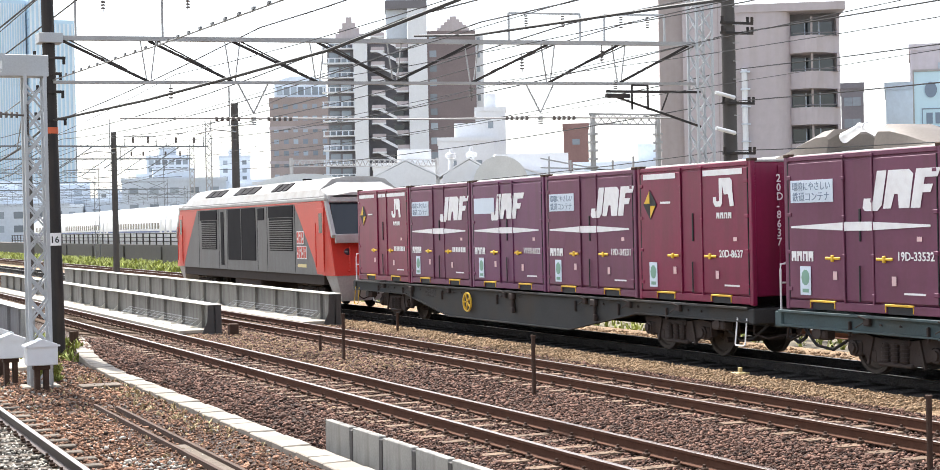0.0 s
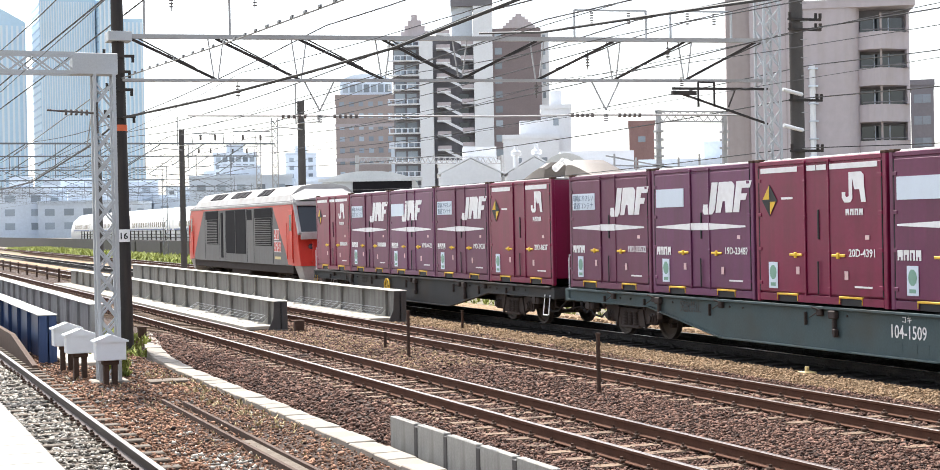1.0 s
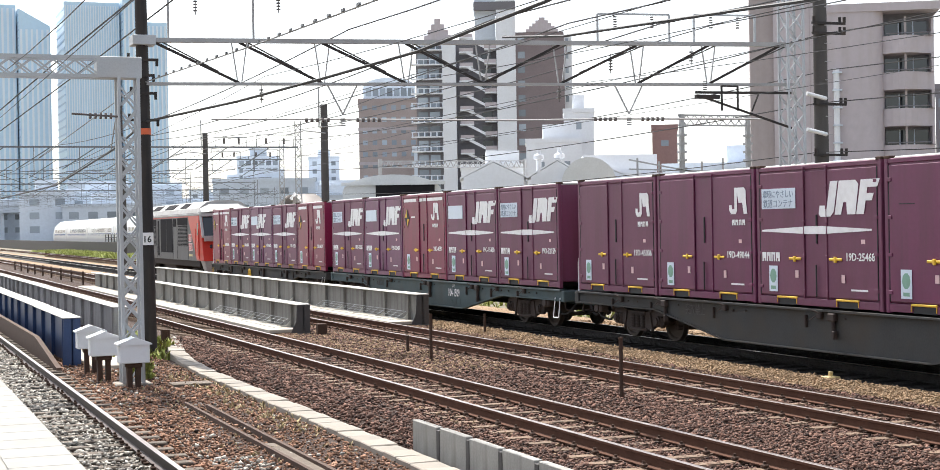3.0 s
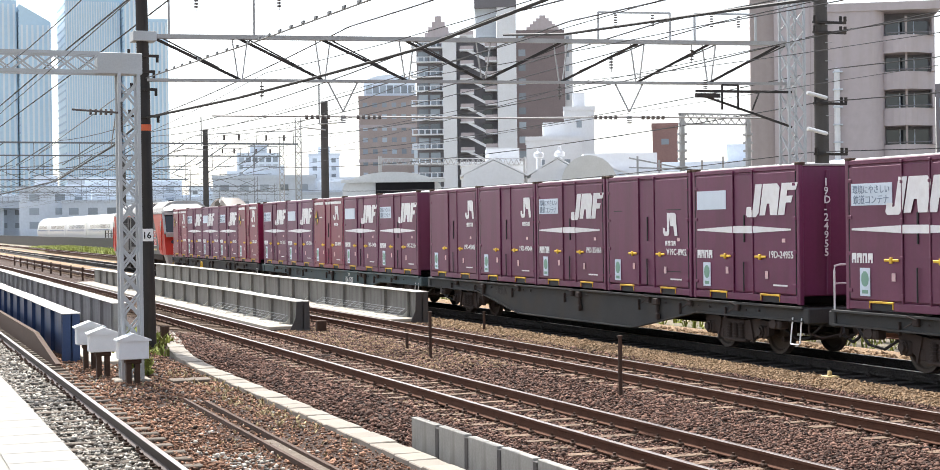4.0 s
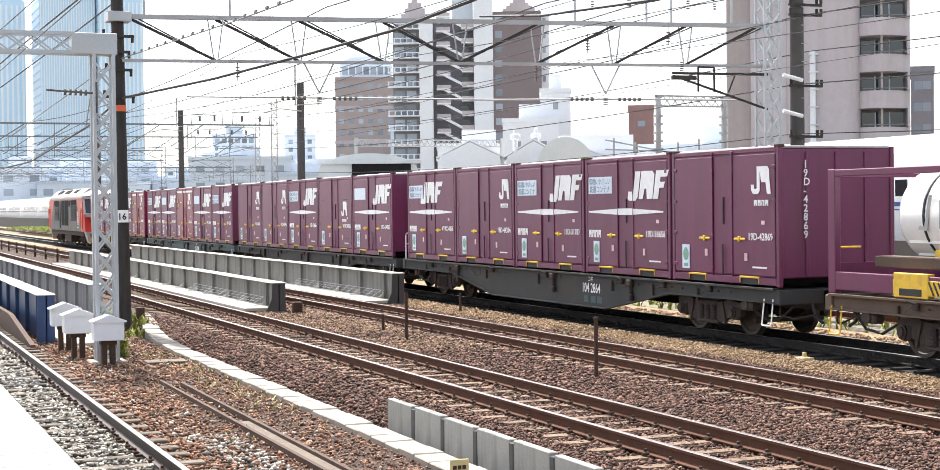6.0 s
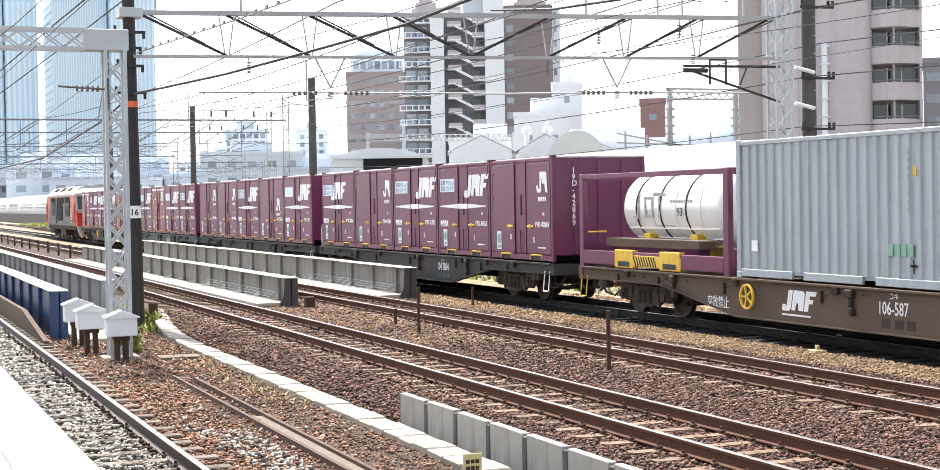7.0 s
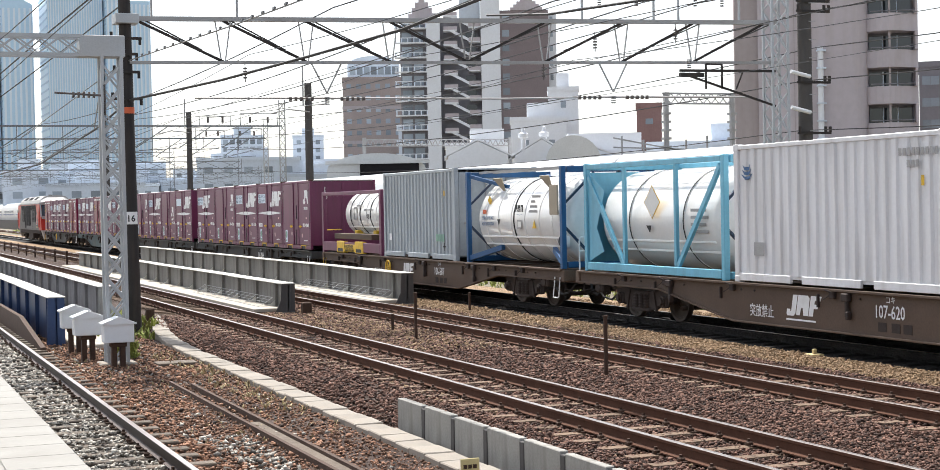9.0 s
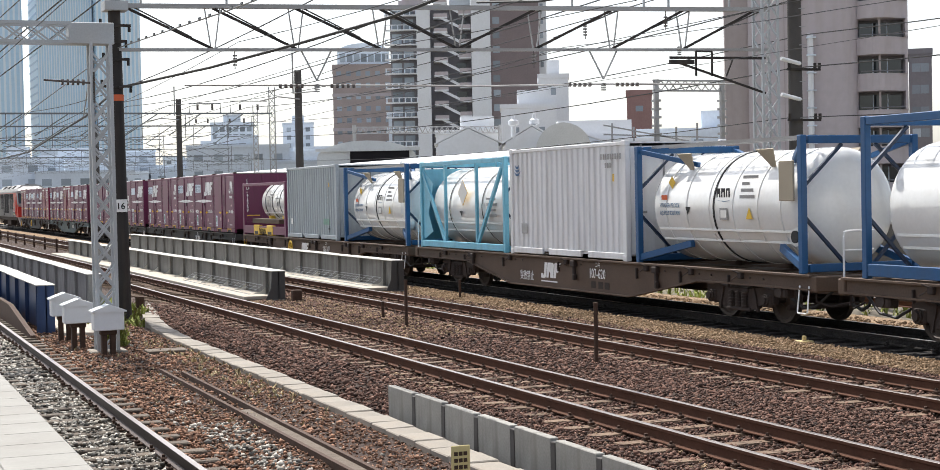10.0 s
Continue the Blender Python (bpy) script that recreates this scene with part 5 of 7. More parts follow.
    if number:
        letters("class_mark", "コキ", 0.13, on_side(-1.168, -1.95 + dy, 0.8), M["white"], t)
        letters("serial", number, 0.3, on_side(-1.168, -1.65 + dy, 0.55), M["white"], t, sx=0.8, bold=0.002)
        flat_shape("serial_bar", [rect(dy - a, dy - a - 0.22, 0.33, 0.48) for a in (1.75, 2.1, 2.4)], -1.166, M["frame_teal"] if not mark_emblem else M["bogie"], t)
    letters("notice", "突放禁止", 0.25, on_side(-1.168, dy + (5.0 if not mark_emblem else 2.1 if not brake else 3.75), 0.68 if not mark_emblem else 0.38), M["pole_concrete"] if not mark_emblem else M["white"], t, sx=0.8)
    if mark_emblem:
        y, z = dy + (1.15 if brake else 0.9), 0.44
        rail_logo(t, y, z, -1.166, 0.62)
        flat_shape("emblem_underline", [rect(y, y - 0.9, z - 0.08, z - 0.05)], -1.166, M["white"], t)
    return t


WAGONS = [("frame_grey", "", "long grey container wagon with grimy bogies", False), ("frame_teal", "104-1509", "long blue-grey container wagon with grimy bogies", False),
          ("frame_grey", "", "long grey container wagon with grimy bogies", False), ("frame_grey", "104 2864", "long grey container wagon with grimy bogies", False),
          ("frame_brown", "106-587", "long brown container wagon with grimy bogies", True), ("frame_brown", "107-620", "long brown container wagon with grimy bogies", True),
          ("frame_brown", "", "long brown container wagon with grimy bogies", False)]
for wi, (pm, number, label, em) in enumerate(WAGONS):
    w = wagon(M[pm], number, label, em, wi in (0, 4), "yellow" if wi == 4 else "white")
    place(w, PITCH * wi + STEP * 2 + CL / 2 + (0.45 if em or wi > 5 else -0.3))

# ---- long boxes and tanks ----
IL, IH = 6.06, 2.53


def corrugated_box(paint_mat, label, logo):
    c = thing("shipping_container", label, "shipping container")
    h, w = IL / 2, 2.44 / 2
    for s in (-1, 1):
        m = Mesh()
        prof, y = [], -h + 0.12
        while y < h - 0.34:
            prof += [(y, 0.0), (y + 0.11, 0.0), (y + 0.145, 0.032), (y + 0.24, 0.032)]
            y += 0.276
        n = len(prof)
        v = [(s * (w - 0.01 - d), yy, z) for z in (0.16, IH - 0.09) for yy, d in prof]
        m.add(v, [(i, i + 1, n + i + 1, n + i) for i in range(n - 1)])
        m.box(s * w - 0.06 if s > 0 else -w + 0.045, s * w - 0.045 if s > 0 else -w + 0.06, -h + 0.1, h - 0.1, 0.16, IH - 0.08)
        part("side_sheet", m, paint_mat, c)
        m = Mesh()
        m.box(s * (w - 0.03) - 0.03, s * (w - 0.03) + 0.03, -h + 0.1, h - 0.1, IH - 0.1, IH - 0.02, 0.01)
        part("top_rail", m, paint_mat, c)
        m = Mesh()
        for y0, y1 in ((-h + 0.1, -1.2), (-0.85, 0.85), (1.2, h - 0.1)):
            m.box(s * (w - 0.03) - 0.03, s * (w - 0.03) + 0.03, y0, y1, 0.03, 0.17, 0.01)
        part("bottom_rail", m, paint_mat, c)
        for k in (-1, 1):
            m = Mesh()
            m.box(s * (w - 0.06) - 0.06, s * (w - 0.06) + 0.06, k * (h - 0.07) - 0.07, k * (h - 0.07) + 0.07, 0.0, IH, 0.012)
            part("corner_post", m, paint_mat, c)
            m = Mesh()
            for z0, z1 in ((0.0, 0.12), (IH - 0.12, IH + 0.004)):
                m.box(s * (w - 0.055) - 0.062, s * (w - 0.055) + 0.062, k * (h - 0.08) - 0.085, k * (h - 0.08) + 0.085, z0, z1, 0.01)
            part("corner_casting", m, paint_mat, c)
    m = Mesh()
    m.box(-w + 0.05, w - 0.05, -h + 0.05, h - 0.05, IH - 0.06, IH - 0.02)
    m.box(-w + 0.05, w - 0.05, -h + 0.06, h - 0.06, 0.1, 0.16)
    part("roof", m, paint_mat, c)
    m = Mesh()
    m.box(-w + 0.1, w - 0.1, h - 0.06, h - 0.03, 0.1, IH - 0.1)
    part("front_wall", m, paint_mat, c)
    for s in (-1, 1):
        m = Mesh()
        m.box(min(s * 0.01, s * (w - 0.13)), max(s * 0.01, s * (w - 0.13)), -h + 0.02, -h + 0.06, 0.12, IH - 0.12, 0.01)
        d = part("door", m, paint_mat, c)
        for x in (0.3, 0.85):
            m = Mesh()
            m.tube((s * x, -h - 0.005, 0.08), (s * x, -h - 0.005, IH - 0.08), 0.02, n=6)
            m.box(s * x - 0.12, s * x + 0.12, -h - 0.03, -h - 0.005, 1.0, 1.05, 0.006)
            part("lock_rod", m, M["steel_grey"], d)
    x = -w - 0.004
    if logo == "teal":
        flat_shape("emblem", [rect(-1.55 - 0.17 * i, -1.68 - 0.17 * i, 0.52, 0.72) for i in range(4)], x, M["green_mark"], c, "teal block mark")
        flat_shape("mark_bar", [rect(-2.1, -2.3, 0.36, 0.4), rect(-2.18, -2.22, 0.26, 0.48)], x, M["black"], c)
        flat_shape("serial_bar", [rect(-2.04, -2.09, 1.2 + 0.13 * i, 1.29 + 0.13 * i) for i in range(8)], x, M["steel_grey"], c)
        flat_shape("label", [rect(-2.2, -2.28, 1.78, 1.92)], x, M["yellow"], c)
        flat_shape("label", [rect(2.5, 2.3, 0.5, 0.7)], x, M["white"], c)
    else:
        for k in range(3):
            flat_shape("emblem", [[(2.74 - 0.02 * k, 1.98 + 0.085 * k), (2.62, 1.88 + 0.085 * k), (2.48, 1.88 + 0.085 * k), (2.36 + 0.04 * k, 1.99 + 0.085 * k), (2.48, 1.94 + 0.085 * k), (2.62, 1.935 + 0.085 * k)]], x - 0.002, M["tank_blue"], c, "blue leaf mark")
        flat_shape("serial_bar", [rect(-1.9 - 0.11 * i, -1.97 - 0.11 * i, 2.15, 2.27) for i in range(9)], x, M["steel_grey"], c)
        flat_shape("serial_bar", [rect(-2.1 - 0.11 * i, -2.17 - 0.11 * i, 1.97, 2.08) for i in range(3)], x, M["steel_grey"], c)
        flat_shape("label", [rect(-2.45, -2.52, 1.68, 1.84)], x, M["yellow"], c)
        flat_shape("label", [rect(2.35, 2.02, 0.5, 0.74)], x, M["steel_grey"], c, "small grey placard holder")
    return c


def tank_shell(c, length, r, z, y0=0.0, n=40, bands=(-1.5, -0.5, 0.5, 1.5), dark=(0.0,)):
    """A dished white cylinder with hoop bands."""
    prof = []
    hl = length / 2
    for i in range(9):
        a = math.pi / 2 * i / 8
        prof.append((-hl + 0.42 * (1 - math.cos(a)), r * math.sin(a) if i else 0.001))
    prof += [(-p, q) for p, q in prof[::-1]]
    m = Mesh()
    m.lathe(prof, n, "y", (0, y0, z))
    t = part("tank", m, M["tank_white"], c, "glossy white insulated tank", smooth=True)
    for b in bands:
        m = Mesh()
        m.lathe([(b - 0.03, r), (b - 0.03, r + 0.014), (b + 0.03, r + 0.014), (b + 0.03, r)], n, "y", (0, y0, z))
        part("hoop", m, M["tank_white"], t, smooth=True)
    for b in dark:
        m = Mesh()
        m.lathe([(b - 0.02, r), (b - 0.02, r + 0.018), (b + 0.02, r + 0.018), (b + 0.02, r)], n, "y", (0, y0, z))
        part("strap", m, M["black"], t, "black strap")
    m = Mesh()
    for sx in (-1, 1):
        for zz in (-0.62, -0.42):
            xx = math.sqrt(max(0.0, r * r - zz * zz * 1.0))
            m.box(sx * xx - 0.02, sx * xx + 0.02, y0 - hl + 0.45, y0 + hl - 0.45, z + zz - 0.025, z + zz + 0.025, 0.008)
    part("belt", m, M["tank_white"], t)
    return t


TR, TZ = 1.06, 1.12               # radius of a tank and its height over the deck


def tank_frame(paint_mat, label, style, height=2.38):
    c = thing("tank_container", label, "tank container", "tank containers on the train")
    h, w = IL / 2, 2.44 / 2
    for k in (-1, 1):
        y = k * (h - 0.08)
        for s in (-1, 1):
            m = Mesh()
            m.box(s * (w - 0.06) - 0.06, s * (w - 0.06) + 0.06, y - 0.065, y + 0.065, 0.0, height, 0.012)
            part("corner_post", m, paint_mat, c)
        m = Mesh()
        for z in (0.09, height - 0.08):
            m.box(-w + 0.16, w - 0.16, y - 0.06, y + 0.06, z - 0.07, z + 0.07, 0.01)
        pieces("end_beam", m, paint_mat, c)
        m = Mesh()
        for s in (-1, 1):
            m.bar((s * (w - 0.12), y, 0.95), (s * 0.3, y, 0.14), 0.055)
            m.bar((s * (w - 0.12), y, height - 0.85), (s * 0.35, y, height - 0.16), 0.055)
        pieces("end_brace", m, M["navy_dark"], c)
        if style == "knee":
            for s in (-1, 1):
                m = Mesh()
                m.bar((s * (w - 0.08), y, 0.1), (s * (w - 0.3), y - k * (1.75 if k > 0 else 1.0), 0.42), 0.1, 0.13)
                m.bar((s * (w - 0.08), y, height - 0.1), (s * (w - 0.5), y - k * (1.7 if k > 0 else 0.9), height - 0.42), 0.08, 0.09)
                pieces("knee_brace", m, paint_mat, c)
                m = Mesh()
                yy = y - k * 1.5
                m.poly([(s * 0.95, yy - 0.28, height - 0.2), (s * 0.95, yy + 0.28, height - 0.2), (s * 0.78, yy + 0.02, height - 0.52), (s * 0.78, yy - 0.1, height - 0.52)], (-s * 0.02, 0, 0.01))
                part("saddle_plate", m, M["tarp"], c, "tan triangular saddle plate")
    if style == "rail":
        for s in (-1, 1):
            for z0, z1 in ((0.04, 0.24), (height - 0.14, height - 0.01)):
                m = Mesh()
                m.box(s * (w - 0.05) - 0.05, s * (w - 0.05) + 0.05, -h + 0.16, h - 0.16, z0, z1, 0.01)
                part("side_rail", m, paint_mat, c)
    if style == "x":
        for s in (-1, 1):
            m = Mesh()
            x = s * (w - 0.05)
            m.box(x - 0.05, x + 0.05, -h + 0.16, h - 0.16, 0.03, 0.2, 0.01)
            m.box(x - 0.04, x + 0.04, -h + 0.16, h - 0.16, height - 0.13, height - 0.02, 0.01)
            part("side_rail", m, paint_mat, c)
            m = Mesh()
            m.bar((x, h - 0.2, height - 0.3), (x, 1.2, 0.2), 0.07, 0.1)
            m.bar((x, 1.13, 0.2), (x, 1.13, height - 0.1), 0.07, 0.09)
            m.bar((x, -1.1, 0.2), (x, -1.1, height - 0.1), 0.07, 0.09)
            m.bar((x, -1.15, 0.2), (x, -h + 0.2, height - 0.2), 0.07, 0.1)
            pieces("side_brace", m, paint_mat, c)
            m = Mesh()
            m.poly([(x, h - 0.18, 0.22), (x, h - 0.18, height - 0.2), (x, h - 0.95, height - 0.62), (x, h - 0.55, 0.95), (x, h - 0.9, 0.45)], (-s * 0.01, 0, 0))
            part("gusset_plate", m, paint_mat, c)
        m = Mesh()
        m.box(-w + 0.06, w - 0.06, h - 0.12, h - 0.1, 0.2, height - 0.2)
        part("end_sheet", m, paint_mat, c)
    m = Mesh()
    for z, x0 in ((height - 0.02, -0.85), (height - 0.02, -0.45)):
        m.box(x0 - 0.03, x0 + 0.03, -h + 0.15, h - 0.15, z - 0.03, z + 0.03)
    for i in range(13):
        y = -h + 0.3 + 0.45 * i
        m.bar((-0.85, y, height - 0.02), (-0.45, y, height - 0.02), 0.03)
    part("walkway", m, M["steel_grey"], c)
    tank_shell(c, 5.7 if style != "x" else 5.5, TR, TZ, bands=(-2.1, -1.35, -0.5, 0.35, 1.2, 2.0) if style == "knee" else (-1.2, 1.1), dark=(0.15,) if style == "knee" else (-1.2, 1.1) if style == "x" else ())
    if style == "knee":
        m = Mesh()
        m.box(-w + 0.02, -w + 0.06, -h + 0.3, -h + 0.75, 1.25, 1.95, 0.01)
        part("data_board", m, M["tarp"], c, "tan data board")
        xx = -TR - 0.012
        for i in range(3):
            flat_shape("name_bar", [bar_cell(0.02 - 0.17 * i, 1.32, 0.14, 0.17, i)], xx, M["black"], c)
        flat_shape("name_underline", [[(0.02, 1.27), (-0.25, 1.235), (-0.5, 1.27), (-0.25, 1.25)]], xx, M["sign_text"], c)
        letters("wording", "HYDROGEN PEROXIDE", 0.12, on_side(xx - 0.012, 2.2, 1.13), M["sign_text"], c, sx=0.62, bold=0.002)
        letters("wording", "AQUEOUS SOLUTION", 0.12, on_side(xx - 0.012, 2.2, 0.98), M["sign_text"], c, sx=0.66, bold=0.002)
        tx = -math.sqrt(TR * TR - 0.5 ** 2) - 0.02
        for j in range(4):
            w_ = (6, 3, 5, 6)[j]
            flat_shape("caption_bar", [rect(-0.75, -0.75 - 0.085 * w_, 1.66 - 0.12 * j, 1.72 - 0.12 * j)], tx - 0.03 * j, M["steel_grey"], c)
        flat_shape("warning_mark", [[(-1.0, 0.92), (-1.22, 0.92), (-1.11, 1.14)]], xx, M["yellow"], c)
        flat_shape("warning_mark", [[(1.2, 1.14), (1.02, 1.14), (1.11, 0.98)]], xx, M["black"], c)
        flat_shape("placard", [rect(-0.08, -0.36, 0.9, 1.12)], xx, M["steel_grey"], c)
        flat_shape("placard", [rect(-0.12, -0.32, 0.94, 1.08)], xx - 0.005, M["tank_white"], c)
        flat_shape("hazard_label", [[(1.98, 1.62), (1.83, 1.5), (1.7, 1.62), (1.84, 1.75)]], -math.sqrt(TR * TR - 0.47 ** 2) - 0.05, M["yellow"], c)
        flat_shape("hazard_label", [rect(2.15, 1.92, 1.28, 1.38)], xx, M["orange"], c)
        m = Mesh()
        m.lathe([(-0.06, 0.001), (-0.06, 0.17), (0.08, 0.19), (0.08, 0.001)], 18, "x", (-0.93, -h + 0.55, 0.62))
        part("manhole", m, M["tank_white"], c, "round tank fitting", smooth=True)
        m = Mesh()
        m.lathe([(-0.02, 0.001), (-0.02, 0.11), (0.02, 0.11)], 18, "x", (-1.0, -h + 0.55, 0.62))
        part("manhole_port", m, M["frame_grey"], c)
    elif style == "x":
        flat_shape("hazard_label", [[(0.35, 1.5), (0.0, 1.15), (-0.35, 1.5), (0.0, 1.85)]], -1.118, M["yellow"], c, "pale yellow outline diamond")
        flat_shape("hazard_label", [[(0.32, 1.5), (0.0, 1.18), (-0.32, 1.5), (0.0, 1.82)]], -1.124, M["tank_white"], c)
        flat_shape("warning_mark", [[(0.3, 1.02), (0.08, 1.02), (0.14, 0.86)]], -1.1, M["black"], c)
        flat_shape("caption_bar", [rect(-1.5, -2.1 - 0.08 * (j % 2), 1.3 - 0.14 * j, 1.36 - 0.14 * j) for j in range(4)], -TR - 0.012, M["steel_grey"], c)
    return c


# small tank cradle at the head of the fifth wagon
def cradle_tank():
    c = thing("tank_container", "white tank in an open plum frame with yellow pockets", "tank container", "tank containers on the train")
    h, w, H = IL / 2 + 0.2, 2.44 / 2, 2.05
    for k in (-1, 1):
        for s in (-1, 1):
            m = Mesh()
            m.box(s * (w - 0.06) - 0.06, s * (w - 0.06) + 0.06, k * (h - 0.1) - 0.1, k * (h - 0.1) + 0.1, 0, H, 0.012)
            part("corner_post", m, M["plum"], c)
        m = Mesh()
        for z in (0.1, H - 0.07):
            m.box(-w + 0.12, w - 0.12, k * (h - 0.1) - 0.06, k * (h - 0.1) + 0.06, z - 0.07, z + 0.07, 0.01)
        m.box(-w + 0.12, w - 0.12, k * (h - 0.1) - 0.02, k * (h - 0.1) + 0.02, 0.2, 0.5)
        pieces("end_beam", m, M["plum"], c)
    for s in (-1, 1):
        m = Mesh()
        x = s * (w - 0.05)
        m.box(x - 0.05, x + 0.05, -h + 0.2, h - 0.2, H - 0.12, H - 0.01, 0.01)
        m.box(x - 0.05, x + 0.05, -h + 0.2, h - 0.2, 0.06, 0.36, 0.01)
        part("side_rail", m, M["plum"], c)
        m = Mesh()
        m.box(x - 0.056, x + 0.056, -1.4, 1.5, 0.06, 0.3, 0.01)
        for y in (-0.95, 1.05):
            m.box(x - 0.066, x + 0.066, y - 0.42, y + 0.42, 0.02, 0.4, 0.01)
        part("fork_beam", m, M["yellow"], c, "yellow fork-pocket beam")
        m = Mesh()
        # black blocks imitate shaded pocket mouths; the slanted bars are hatching
        for y in (-0.95, 1.05):
            m.box(x - 0.07, x + 0.07, y - 0.27, y + 0.27, 0.05, 0.16)
        for i in range(9):
            m.bar((x + s * 0.065, -0.38 + 0.11 * i, 0.08), (x + s * 0.058, -0.26 + 0.11 * i, 0.28), 0.012, 0.03)
        pieces("pocket", m, M["black"], c)
        m = Mesh()
        m.box(s * 0.92 - 0.2, s * 0.92 + 0.2, -1.95, 2.1, 0.46, 0.64, 0.015)
        part("tray", m, M["frame_brown"], c, "brown drip tray")
    tank_shell(c, 4.7, 0.78, 1.28, -0.1, bands=(-1.3, -0.3, 0.7), dark=(-0.75, 0.35, 1.4))
    m = Mesh()
    for y in (-1.0, 1.0):
        m.box(-0.7, 0.7, y - 0.15, y + 0.15, 0.5, 0.75, 0.02)
    pieces("saddle", m, M["yellow"], c)
    x = -0.79
    flat_shape("name_bar", [[(1.28, 1.1), (1.2, 1.1), (1.08, 1.6), (1.16, 1.6)], [(1.42, 1.06), (1.2, 1.04), (1.2, 1.1), (1.4, 1.12)], rect(0.92, 0.84, 1.14, 1.46), rect(0.62, 0.54, 1.14, 1.46), rect(0.92, 0.54, 1.08, 1.14), rect(0.92, 0.54, 1.46, 1.52), rect(0.3, 0.21, 1.08, 1.52), rect(0.52, 0.0, 1.53, 1.6)], x, M["steel_grey"], c)
    flat_shape("caption_bar", [rect(-0.2 - 0.12 * i, -0.29 - 0.12 * i, 1.39, 1.45) for i in range(8)], x, M["steel_grey"], c)
    letters("wording", "93", 0.24, on_side(x - 0.01, -0.5, 1.12), M["black"], c)
    flat_shape("caption_bar", [rect(0.7 - 0.12 * i, 0.61 - 0.12 * i, 0.9, 0.98) for i in range(8)], x + 0.1, M["steel_grey"], c)
    return c


place(cradle_tank(), 85.15)
place(tagged(corrugated_box(M["iso_grey"], "blue-grey corrugated steel shipping container", "teal"), group="shipping containers on the train"), 91.7)
place(tank_frame(M["tank_blue"], "white tank container in a dark blue frame", "knee"), 98.55)
place(tank_frame(M["tank_cyan"], "white tank container in a light blue braced frame", "x"), 105.75)
place(tagged(corrugated_box(M["iso_white"], "off-white corrugated steel shipping container", "leaf"), group="shipping containers on the train"), 112.15)
tb = tank_frame(M["tank_blue"], "white tank container in a dark blue frame", "knee")
place(tb, 118.6)
place(tank_frame(M["tank_blue"], "white tank container in a blue railed frame", "rail", 2.6), 126.3)
place(tagged(corrugated_box(M["iso_grey"], "blue-grey corrugated steel shipping container", "teal"), group="shipping containers on the train"), 132.7)


